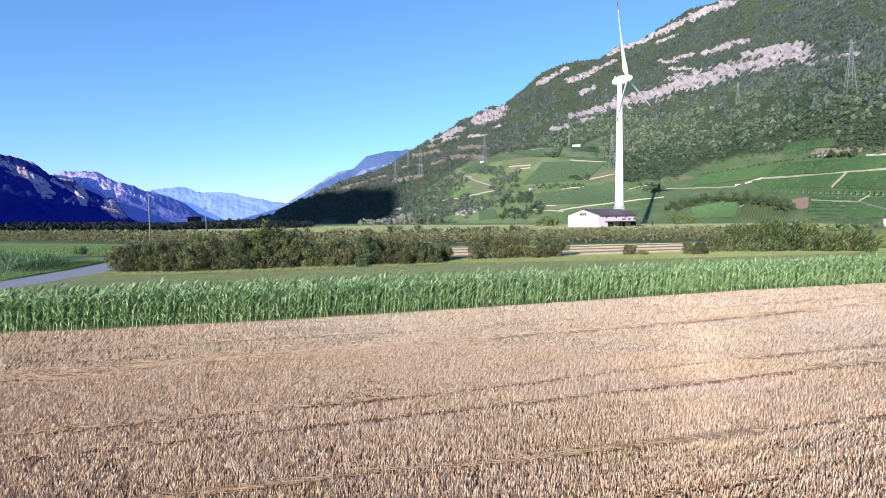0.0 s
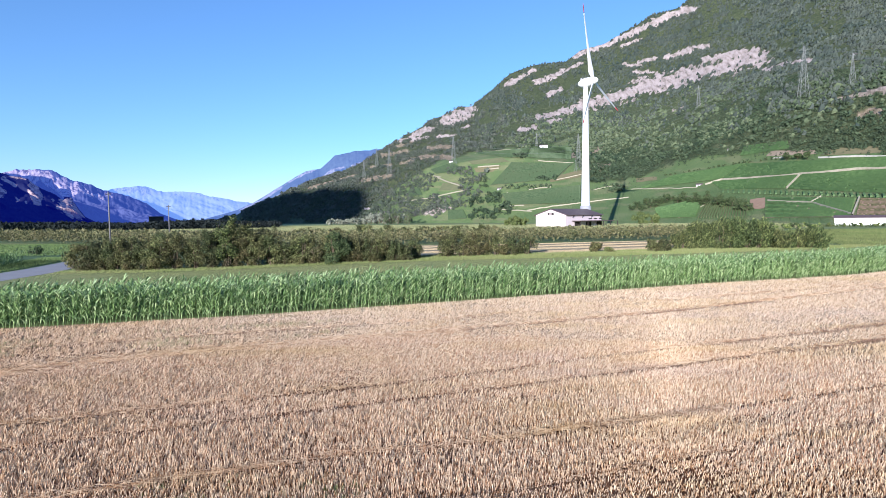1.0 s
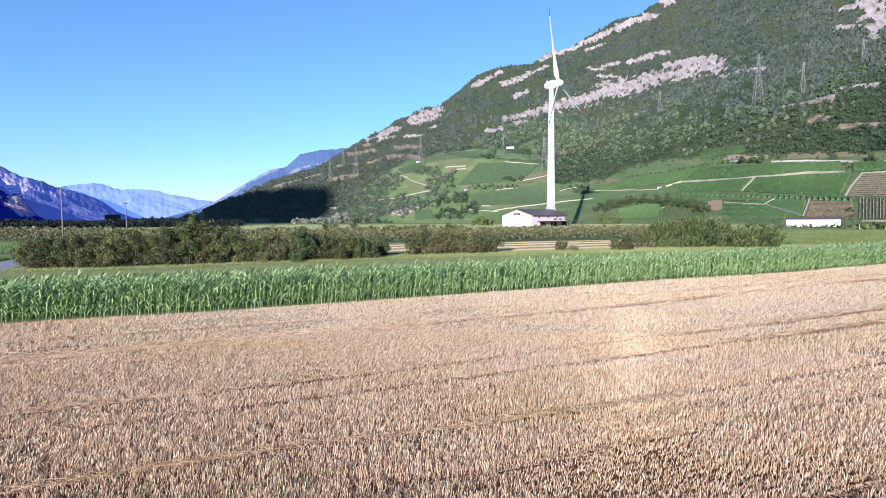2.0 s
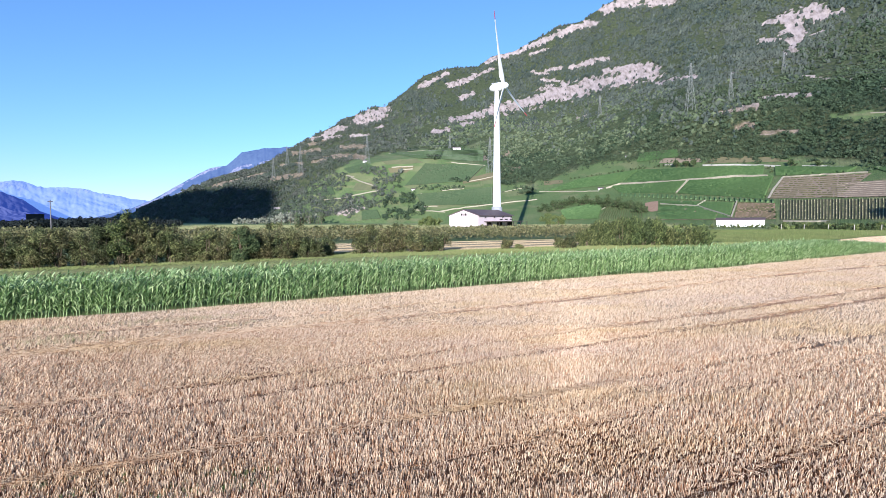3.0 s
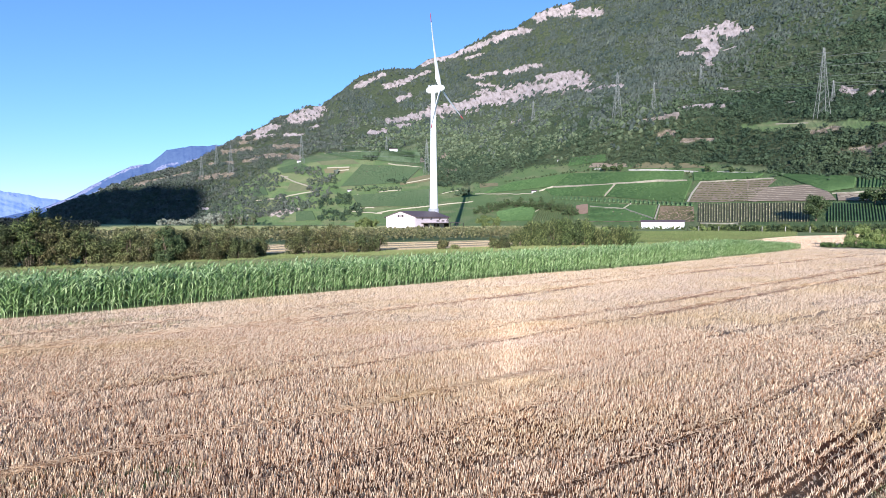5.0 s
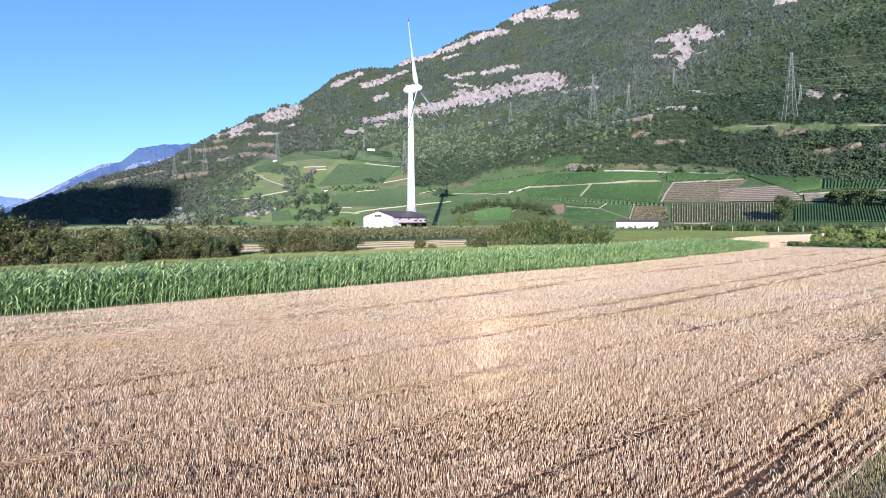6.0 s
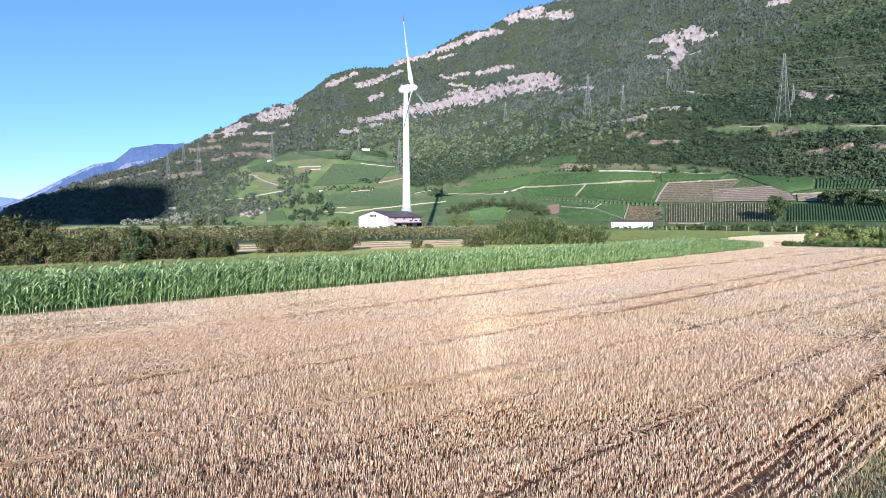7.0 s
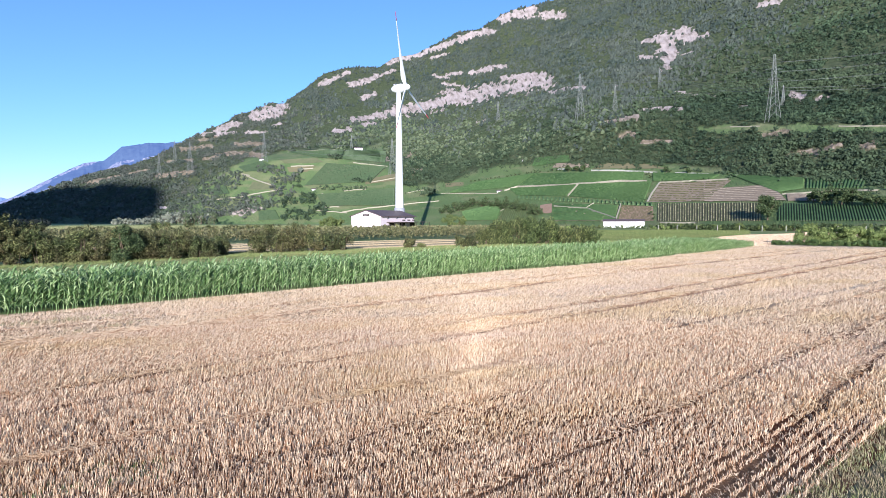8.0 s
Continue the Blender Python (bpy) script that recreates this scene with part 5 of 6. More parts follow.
def vineyard(corners, upward, spacing, soil, leaf, label, h=1.5, w=0.7, gaps=0.04, lift=0.3, seg=2.4):
    ends = hill_point([c[0] for c in corners], [c[1] for c in corners])
    wide = (np.linalg.norm(ends[1] - ends[0]) + np.linalg.norm(ends[2] - ends[3])) / 2
    tall = (np.linalg.norm(ends[3] - ends[0]) + np.linalg.norm(ends[2] - ends[1])) / 2
    top = thing("vineyard", *(float(k) for k in ends.mean(0)), label, "vineyard", "vineyard parcels")
    o = ends.mean(0)
    me = patch_mesh("soil", corners, soil, lift)
    me.transform(Matrix.Translation([-float(k) for k in o]))
    part_me("soil", me, top)
    rows, length = (wide, tall) if upward else (tall, wide)
    nr, ns = max(3, int(rows / spacing)), max(4, int(length / seg))
    a, b = np.meshgrid((np.arange(nr) + 0.5) / nr, np.linspace(0.01, 0.99, ns + 1), indexing="ij")
    ae = bilinear(corners, a, b) if upward else bilinear(corners, b, a)
    p = hill_point(ae[..., 0].ravel(), ae[..., 1].ravel()).reshape(nr, ns + 1, 3) - o
    p0, p1 = p[:, :-1].reshape(-1, 3), p[:, 1:].reshape(-1, 3)
    keep = rng.random(len(p0)) > gaps
    p0, p1 = p0[keep], p1[keep]
    d = (p1 - p0) * np.array([1, 1, 0])
    d /= np.linalg.norm(d, axis=1, keepdims=True) + 1e-9
    side = np.stack([-d[:, 1], d[:, 0], 0 * d[:, 0]], -1)
    vs = []
    for q in (p0 + (p1 - p0) * 0.03, p1):
        hh, ww = (h * rng.uniform(0.92, 1.08, len(q)))[:, None], (w * rng.uniform(0.88, 1.12, len(q)) / 2)[:, None]
        up = np.array([0, 0, 1.0])
        vs += [q - side * ww + up * 0.2, q - side * ww * 0.7 + up * (hh + lift), q + side * ww * 0.7 + up * (hh + lift), q + side * ww + up * 0.2]
    v = np.stack(vs, 1).reshape(-1, 3)
    tf = np.array([(0, 1, 5, 4), (1, 2, 6, 5), (2, 3, 7, 6), (0, 3, 2, 1), (4, 5, 6, 7)])
    f = (tf[None] + (np.arange(len(p0)) * 8)[:, None, None]).reshape(-1, 4)
    tagged(part_me("foliage", mesh_np("foliage", v, f, leaf), top), kind="stuff")


GREEN_V, DULL_V = "bright green vineyard rows across the slope", "dry brownish vineyard parcel with thin rows"
vineyard([(24.9, 3.85), (30.8, 4.66), (29.0, 3.42), (21.6, 2.74)], False, 2.0, M_SOIL_GREEN, M_VINE, GREEN_V, w=1.1)
vineyard([(30.8, 4.66), (41.6, 4.5), (41.5, 3.78), (29.1, 3.44)], False, 2.0, M_SOIL_GREEN, M_VINE, GREEN_V, w=1.1)
vineyard([(28.2, 3.1), (35.1, 3.42), (34.1, 2.33), (29.0, 2.47)], False, 2.2, M_SOIL_GREEN, M_VINE, GREEN_V, w=1.0)
vineyard([(35.3, 3.42), (42.3, 3.55), (41.6, 1.58), (34.3, 2.3)], False, 2.2, M_SOIL_GREEN, M_VINE, GREEN_V, w=1.0)
vineyard([(42.3, 4.42), (48.2, 3.95), (47.6, 3.66), (42.4, 3.62)], False, 2.2, M_SOIL_GREEN, M_VINE, GREEN_V, w=1.0)
vineyard([(43.0, 3.45), (49.2, 3.52), (47.1, 1.56), (42.0, 1.63)], False, 3.6, M_SOIL_TAN, M_VINE_DULL, DULL_V, h=0.40, w=0.9, gaps=0.2, seg=1.3)
vineyard([(46.84, 2.73), (52.5, 2.96), (53.6, 1.50), (46.96, 1.55)], False, 4.2, M_SOIL_TAN, M_DRYSTONE, "dry vineyard parcel with pale terrace lines and few leaves", h=0.10, w=0.5, gaps=0.04, lift=0.5, seg=1.4)
vineyard([(53.6, 2.1), (55.0, 2.06), (56.0, 1.42), (53.7, 1.46)], False, 2.4, M_SOIL_TAN, M_DRYSTONE, "dry vineyard parcel with pale terrace lines and few leaves", h=0.12, w=0.5, gaps=0.1, lift=0.5, seg=1.6)
vineyard([(42.8, 1.48), (51.67, 1.36), (51.71, -0.3), (42.83, -0.3)], True, 1.85, M_SOIL_SHADE, M_VINE_PALE, "striped vineyard with pale leafy upright rows", h=0.40, w=0.48, lift=0.2, gaps=0.12, seg=1.6)
vineyard([(52.97, 1.30), (61.0, 0.95), (61.5, -0.3), (53.0, -0.3)], True, 1.35, M_SOIL_SHADE, M_VINE, "dark green vineyard with rows running uphill", h=0.45, w=0.65, lift=0.2, gaps=0.0)
vineyard([(32.6, 1.6), (39.2, 1.33), (38.9, -0.25), (32.6, -0.22)], False, 2.7, M_SOIL_BROWN, M_VINE, "green terraced vineyard with pale lines", h=0.7, w=1.75, gaps=0.02, seg=2.5)
vineyard([(39.5, 1.33), (42.4, 1.2), (42.5, -0.25), (39.2, -0.24)], False, 2.4, M_REDSOIL, M_VINE_DULL, DULL_V, h=0.35, w=0.6, gaps=0.2, seg=1.3)
vineyard([(49.2, 4.0), (54.9, 3.42), (54.8, 2.55), (53.0, 2.25)], False, 1.8, M_SOIL_GREEN, M_VINE, GREEN_V, h=0.8, w=1.3, gaps=0.0)
vineyard([(55.0, 3.38), (59.2, 3.05), (59.0, 2.45), (55.0, 2.55)], True, 1.9, M_SOIL_GREEN, M_VINE, "green vineyard with rows running uphill", h=0.6, w=0.9, gaps=0.0)
vineyard([(23.2, 0.7), (27.6, 1.66), (26.9, -0.1), (23.5, -0.15)], False, 2.0, M_SOIL_GREEN, M_VINE, GREEN_V, w=1.2)
vineyard([(29.0, 2.42), (42.4, 1.42), (42.5, 1.18), (29.0, 2.16)], True, 5.5, M_SOIL_GREEN, M_VINE, "narrow terrace of vines with gaps", w=1.6, h=1.1)
vineyard([(27.9, 1.55), (31.2, 1.45), (31.2, -0.2), (27.0, -0.25)], True, 2.6, M_SOIL_GREEN, M_VINE_DULL, "young vineyard with rows running uphill", h=1.1, w=0.5)
vineyard([(30.84, 6.24), (34.2, 6.45), (34.4, 5.85), (30.55, 5.44)], False, 2.2, M_SOIL_GREEN, M_VINE, GREEN_V, w=1.2)
vineyard([(5.4, 6.85), (11.0, 7.2), (10.6, 6.3), (8.3, 6.4)], False, 2.6, M_SOIL_FAR, M_VINE_FAR, "green vineyard rows on the far slope", w=1.4)
vineyard([(11.1, 7.15), (15.3, 7.1), (15.2, 5.95), (10.8, 6.3)], False, 2.6, M_SOIL_FAR, M_VINE_FAR, "green vineyard rows on the far slope", w=1.4)
vineyard([(9.1, 5.8), (15.3, 5.5), (13.7, 4.0), (6.9, 3.5)], False, 2.6, M_SOIL_FAR, M_VINE_FAR, "green vineyard rows on the far slope", w=1.4)
vineyard([(8.1, 2.55), (16.2, 3.25), (16.2, 1.5), (8.7, 1.45)], False, 2.6, M_SOIL_FAR, M_VINE_FAR, "green vineyard rows on the far slope", w=1.4)
vineyard([(0.65, 5.2), (2.74, 5.85), (4.4, 5.2), (1.24, 4.8)], False, 2.8, M_SOIL_FAR, M_VINE_FAR, "green vineyard rows on the far slope", w=1.5)
vineyard([(-2.65, 2.81), (-0.57, 3.33), (-0.28, 2.61), (-2.06, 2.45)], False, 2.8, M_SOIL_FAR, M_VINE_FAR, "green vineyard rows on the far slope", w=1.5)
vineyard([(2.4, 0.85), (4.0, 0.97), (4.4, 0.1), (2.4, -0.05)], False, 2.4, M_SOIL_FAR, M_VINE_FAR, "green vineyard rows on the far slope", w=1.4)


def slope_patch(name, corners, material, label, category):
    tagged(new(name, patch_mesh(name, corners, material, 0.2)), label, category, kind="structure")


M_DRYBANK = plain("dry_bank_grass", (0.15, 0.145, 0.07), (0.22, 0.18, 0.10), 0.1, 0.95)
M_FALLOW = plain("fallow_olive", (0.12, 0.135, 0.065), (0.165, 0.165, 0.085), 0.06, 0.95)
slope_patch("dry_bank", [(37.3, 5.6), (41.3, 5.5), (43.8, 4.85), (36.6, 5.08)], M_DRYBANK, "brownish dry grass bank above the wall", "bank")
slope_patch("bare_patch", [(31.4, 1.47), (33.0, 1.63), (32.5, 0.59), (31.4, 0.59)], M_REDSOIL, "reddish bare earth between the vineyards", "earth")
slope_patch("fallow_plot", [(4.5, 6.1), (8.2, 6.34), (8.9, 5.9), (5.1, 5.72)], M_FALLOW, "fallow olive brown plot on the slope", "field")
slope_patch("fallow_plot", [(5.2, 5.35), (8.1, 5.52), (7.1, 4.9), (5.4, 4.9)], M_DRYBANK, "dry olive plot on the slope", "field")
slope_patch("fallow_plot", [(1.9, 3.85), (3.5, 3.9), (4.1, 3.1), (1.5, 3.1)], M_FALLOW, "fallow olive plot among the trees", "field")
slope_patch("fallow_plot", [(15.3, 6.6), (18.4, 7.4), (18.4, 6.7), (14.6, 5.95)], M_SOIL_BROWN, "dry pale plot at the edge of the wood", "field")
slope_patch("fallow_plot", [(13.9, 4.4), (18.1, 5.2), (18.1, 4.6), (13.5, 3.95)], M_DRYBANK, "dry yellowish plot on the slope", "field")
slope_patch("fallow_plot", [(17.4, 5.45), (19.1, 5.45), (19.1, 5.16), (17.0, 4.75)], M_SOIL_BROWN, "dry pale plot beside the wood", "field")
slope_patch("fallow_plot", [(13.1, 3.95), (16.2, 4.4), (16.2, 4.15), (13.1, 3.7)], M_DRYBANK, "dry narrow bank on the slope", "field")
slope_patch("fallow_plot", [(21.5, 3.85), (23.4, 3.9), (23.4, 3.6), (21.5, 3.4)], M_DRYBANK, "dry bank below the wood", "field")
slope_patch("fallow_plot", [(33.0, 5.75), (36.2, 5.6), (36.4, 5.2), (32.6, 5.3)], M_SOIL_BROWN, "dry pale plot above the vineyard", "field")


def slope_path(pts, width, label="pale gravel track between the vineyards", name="slope_track", lift=0.5, material=None, high=0.0):
    """A ribbon, or with high a wall, along points of azimuth and height angle."""
    pts = np.array(pts, float)
    t = np.linspace(0, len(pts) - 1, 14 * (len(pts) - 1))
    a, e = np.interp(t, np.arange(len(pts)), pts[:, 0]), np.interp(t, np.arange(len(pts)), pts[:, 1])
    e = e + 0.04 * fbm(a * 1.5, e * 0 + 2, 2)
    p = hill_point(a, e)
    d = np.gradient(p, axis=0) * np.array([1, 1, 0])
    d /= np.linalg.norm(d, axis=1, keepdims=True)
    side = np.stack([-d[:, 1], d[:, 0], 0 * d[:, 0]], -1) * width / 2
    up = np.array([0, 0, 1.0])
    low = -0.5 if high else lift - 0.25
    top = high if high else lift
    q0, q1 = p + side, p - side
    z = np.maximum(hill_z(np.degrees(np.arctan2(q0[:, 0], q0[:, 1])), np.hypot(q0[:, 0], q0[:, 1])), hill_z(np.degrees(np.arctan2(q1[:, 0], q1[:, 1])), np.hypot(q1[:, 0], q1[:, 1])))
    q0[:, 2] = q1[:, 2] = z if not high else p[:, 2]
    v = np.stack([q0 + up * low, q0 + up * top, q1 + up * top, q1 + up * low - up * (1.5 if not high else 0)], 1).reshape(-1, 3)
    n = len(t)
    f = np.concatenate([np.stack([4 * np.arange(n - 1) + k, 4 * np.arange(n - 1) + k + 1, 4 * np.arange(1, n) + k + 1, 4 * np.arange(1, n) + k], -1) for k in range(3)])
    tagged(new(name, mesh_np(name, v, f, material or M_PATH)), label, "wall" if high else "track", kind="structure")


for pts in ([(27.7, 2.97), (29.1, 3.37), (33.1, 3.43), (36.5, 3.58), (39.2, 3.72), (41.8, 3.62)], [(34.2, 2.35), (35.15, 3.42)], [(31.2, 2.95), (31.5, 3.3)], [(32.8, 1.25), (36.2, 0.95), (38.9, -0.1)], [(35.97, 0.95), (36.74, 1.5)], [(38.95, -0.2), (39.4, 1.33)]):
    slope_path(pts, 0.7, "low pale terrace wall between the vineyards", "terrace_wall", high=1.5)
for pts, w in (([(41.9, 1.6), (42.3, 2.5), (43.0, 3.5)], 2.2), ([(43.0, 3.52), (46.0, 3.58), (49.0, 3.6)], 1.6), ([(25.4, -0.1), (26.6, 0.5), (27.7, 1.1)], 1.0), ([(8.35, 1.28), (10.4, 1.37)], 2.0), ([(10.7, 0.83), (13.3, 1.21), (15.6, 1.47), (20.8, 1.95)], 2.6),
               ([(-2.04, 1.95), (0.44, 2.23), (3.13, 2.83), (4.5, 3.07)], 3.0), ([(1.0, 4.58), (2.07, 4.05), (3.96, 3.46)], 2.6), ([(5.64, 5.42), (7.89, 5.52)], 4.0), ([(5.3, 6.87), (8.1, 7.1), (11.0, 7.25)], 2.2), ([(11.9, 5.9), (15.4, 5.6)], 2.4), ([(9.55, 5.26), (11.3, 5.28)], 1.8), ([(13.6, 3.9), (16.2, 4.4)], 2.4), ([(8.65, 2.69), (9.8, 2.32), (10.3, 2.43)], 2.0),
               ([(10.7, 2.37), (12.2, 2.55)], 1.6), ([(0.9, 4.6), (1.7, 4.43)], 2.2), ([(17.48, 2.81), (18.8, 3.05), (20.25, 3.2)], 1.4), ([(31.56, 5.78), (34.93, 5.96)], 1.4), ([(10.83, 3.0), (13.16, 3.2)], 1.8), ([(8.1, 0.97), (11.2, 0.74)], 1.8), ([(6.69, 5.17), (7.82, 5.27)], 2.6), ([(14.8, 6.2), (18.0, 6.95)], 1.4), ([(53.3, 2.1), (57.5, 2.3), (60, 2.2)], 1.6), ([(49.0, 8.4), (51.4, 8.3)], 1.1), ([(57.2, 7.7), (60.4, 7.4)], 1.3), ([(21.0, 2.75), (24.5, 2.72), (27.0, 2.7)], 1.0)):
    slope_path(pts, w * 0.62)
slope_path([(36.5, 4.9), (39.2, 4.78), (42.75, 4.47)], 0.8, "long pale stone retaining wall", "retaining_wall", high=1.1, material=M_STONE)
slope_path([(44.4, 4.38), (47.3, 4.14)], 0.8, "pale stone retaining wall", "retaining_wall", high=0.9, material=M_STONE)
slope_path([(33.1, 5.1), (34.0, 5.12)], 0.8, "short stone retaining wall", "retaining_wall", high=1.0, material=M_STONE)
slope_path([(43.2, -0.40), (44.6, -0.42), (46.4, -0.44)], 2.4, "pale gravel road at the foot of the vineyards", "foot_road", lift=0.06)


def house(az, el, w, d, h, label, rz, roof_pitch=0.5):
    p = hill_point(az, el)[0]
    top = thing("house", float(p[0]), float(p[1]), float(p[2]) - 0.3, label, "house", rz=rz)
    bm = bmesh.new()
    q = [bm.verts.new(k) for k in ((0, 0, -1), (0, d, -1), (0, d, h), (0, d / 2, h + d / 2 * roof_pitch), (0, 0, h))]
    f = bm.faces.new(q)
    ex = bmesh.ops.extrude_face_region(bm, geom=[f])
    bmesh.ops.translate(bm, vec=(w, 0, 0), verts=[v for v in ex["geom"] if isinstance(v, bmesh.types.BMVert)])
    part("wall", bm, M_WHITEWALL, top)
    for y0 in (-0.4, d + 0.4):
        bm = bmesh.new()
        z0 = h - 0.4 * roof_pitch + 0.02
        f = bm.faces.new([bm.verts.new(k) for k in ((-0.4, y0, z0), (w + 0.4, y0, z0), (w + 0.4, d / 2, h + d / 2 * roof_pitch + 0.02), (-0.4, d / 2, h + d / 2 * roof_pitch + 0.02))])
        ex = bmesh.ops.extrude_face_region(bm, geom=[f])
        bmesh.ops.translate(bm, vec=(0, 0, 0.22), verts=[v for v in ex["geom"] if isinstance(v, bmesh.types.BMVert)])
        part("roof", bm, M_ROOF, top)
    for k in range(2):
        bm = bmesh.new()
        box(bm, w * (0.25 + 0.4 * k), w * (0.25 + 0.4 * k) + 0.9, -0.05, 0, h * 0.35, h * 0.75)
        part("window", bm, M_DARK, top)


house(7.6, 2.95, 11, 6, 3.2, "small white house among the vineyards", -10)
house(12.0, 7.28, 15, 7, 3.5, "long white house high on the slope", -12)
house(26.9, 2.8, 7, 4, 2.4, "small white vineyard hut", -25)
house(38.75, 12.85, 7, 5, 3.5, "small white house in the wood", -35)
house(2.6, 5.9, 7, 6, 4.0, "small white house beside the pylon", -5)
house(29.5, 5.95, 5, 4, 2.4, "tiny white hut at the wood edge", -28)


# ---- pylons and cables ----
def pylon(az, el, top_el, arms=3):
    p = hill_point(az, el)[0]
    r = math.hypot(p[0], p[1])
    h = float(r * (math.tan(radians(top_el)) - math.tan(radians(el))))
    ob = thing("pylon", float(p[0]), float(p[1]), float(p[2]) - 0.5, "grey steel lattice power pylon on the slope", "pylon", "power pylons", rz=-az + 20)
    hw = lambda z: h * (0.075 * (1 - z / h) ** 1.2 + 0.008)
    thick = 0.05 + 0.00010 * r
    for sx in (-1, 1):
        for sy in (-1, 1):
            bm = bmesh.new()
            zs = [0, h * 0.3, h * 0.6, h]
            for a, b in zip(zs, zs[1:]):
                beam(bm, (sx * hw(a), sy * hw(a), a), (sx * hw(b), sy * hw(b), b), thick * 1.2)
            part("leg", bm, M_STEEL, ob)
    bm = bmesh.new()
    zs = [h * k for k in (0.06, 0.2, 0.32, 0.43, 0.53, 0.62, 0.7, 0.78, 0.86, 0.94)]
    for a, b in zip(zs, zs[1:]):
        for k in range(4):
            c = [(-1, -1), (1, -1), (1, 1), (-1, 1)]
            (x0, y0), (x1, y1) = c[k], c[(k + 1) % 4]
            beam(bm, (x0 * hw(a), y0 * hw(a), a), (x1 * hw(b), y1 * hw(b), b), thick * 0.6, sides=3)
            beam(bm, (x1 * hw(a), y1 * hw(a), a), (x0 * hw(b), y0 * hw(b), b), thick * 0.6, sides=3)
    part("bracing", bm, M_STEEL, ob)
    ends = []
    for k in range(arms):
        z = h * (0.92 - 0.14 * k)
        w = h * (0.09 + 0.03 * (k == 1))
        bm = bmesh.new()
        for s in (-1, 1):
            beam(bm, (0, 0, z + h * 0.02), (s * w, 0, z), thick * 0.9, thick * 0.5)
            beam(bm, (0, 0, z - h * 0.01), (s * w, 0, z), thick * 0.7, thick * 0.5)
        part("crossarm", bm, M_STEEL, ob)
        for s in (-1, 1):
            bm = bmesh.new()
            beam(bm, (s * w, 0, z), (s * w, 0, z - h * 0.04), thick * 0.8, sides=6)
            part("insulator", bm, M_DARK, ob)
            ends.append(ob.matrix_world @ Vector((s * w, 0, z - h * 0.04)))
    return ends


def cables(a, b, sag, radius=0.05):
    for p, q in zip(a, b):
        cu = bpy.data.curves.new("cable", "CURVE")
        cu.dimensions, cu.bevel_depth, cu.bevel_resolution = "3D", radius, 0
        sp = cu.splines.new("POLY")
        sp.points.add(16)
        for k in range(17):
            t = k / 16
            c = p.lerp(q, t)
            sp.points[k].co = (c.x, c.y, c.z - sag * 4 * t * (1 - t), 1)
        cu.materials.append(M_STEEL)
        tagged(new("power_cable", cu), "thin grey overhead power cable", "cable", "power cables")


line_a = [pylon(*k) for k in ((-6.35, 4.26, 6.3), (-3.7, 4.59, 7.5), (3.05, 5.66, 8.78), (15.9, 4.68, 8.51), (35.3, 9.98, 14.38), (52.36, 8.56, 14.37))]
line_b = [pylon(*k, arms=2) for k in ((-5.0, 5.3, 7.5), (11.7, 7.33, 8.74), (27.0, 10.03, 12.16), (42.8, 12.74, 14.26), (53.1, 9.78, 11.69))]
pylon(38.7, 10.69, 13.19, arms=2)
away = [e + Vector((190, -210, 18)) for e in line_a[-1]]
for a, b in zip(line_a, line_a[1:] + [away]):
    cables(a, b, 9)
away = [e + Vector((260, -260, 10)) for e in line_b[-1]]
for a, b in zip(line_b[1:], line_b[2:] + [away]):
    cables(a, b, 10)


# ---- single trees, right-hand hedges, far left ----
def tree(x, y, z, w, h, seed, material, label, n=900, leaf=0.5, group="", trunk=0.2, name="tree", clumps=16):
    r = random.Random(seed)
    top = thing(name, x, y, z, label, "tree", group)
    bm = bmesh.new()
    beam(bm, (0, 0, -0.4), (0, 0, h * 0.35), h * 0.03, h * 0.02, 7)
    for k in range(5):
        a = 1.256 * k + r.uniform(-0.4, 0.4)
        beam(bm, (0, 0, h * 0.3), (math.cos(a) * w * 0.28, math.sin(a) * w * 0.28, h * r.uniform(0.55, 0.8)), h * 0.014, h * 0.004, 5)
    part("trunk", bm, M_BARK, top)
    cs, rs = [], []
    for k in range(clumps):
        a, d = r.uniform(0, 6.28), w * 0.5 * math.sqrt(r.random()) * 0.78
        zz = h * r.uniform(trunk + 0.08, 0.9)
        fall = math.sqrt(max(0.08, 1 - ((zz / h - 0.5) / 0.55) ** 2))
        cs.append((math.cos(a) * d * fall, math.sin(a) * d * fall, zz))
        rs.append(min(w, h) * r.uniform(0.13, 0.24))
    v, f = leaf_cloud(cs, rs, n, leaf, seed)
    part_me("crown", mesh_np("crown", v, f, material), top)
    return top


def on_hill(az, el):
    p = hill_point(az, el)[0]
    return float(p[0]), float(p[1]), float(p[2])


def on_flat(az, r):
    return r * math.sin(radians(az)), r * math.cos(radians(az)), 0.0


r1 = random.Random(9)
tree(*on_hill(52.2, -0.2), 13.5, 13.0, 900, M_TREE, "large round broadleaf tree before the vineyard", 2600, 0.45)
for az, el, w, h in ((55.6, 1.25, 7, 7), (56.2, 1.1, 8, 8), (56.9, 1.2, 9, 9), (57.6, 1.0, 9, 8.5), (58.3, 1.1, 9, 8), (59.1, 0.95, 8, 7), (59.9, 0.9, 8, 5.5), (60.8, 0.9, 8, 5), (34.2, 4.8, 7, 7), (35.0, 4.8, 7, 6), (35.7, 4.8, 6, 6.5), (43.6, 4.5, 5, 5), (45.6, 4.3, 5, 4.5)):
    tree(*on_hill(az, el), w, h, 910 + int(az * 10), M_TREE, "dark green tree on the vineyard slope", 700, 0.5, "slope trees")
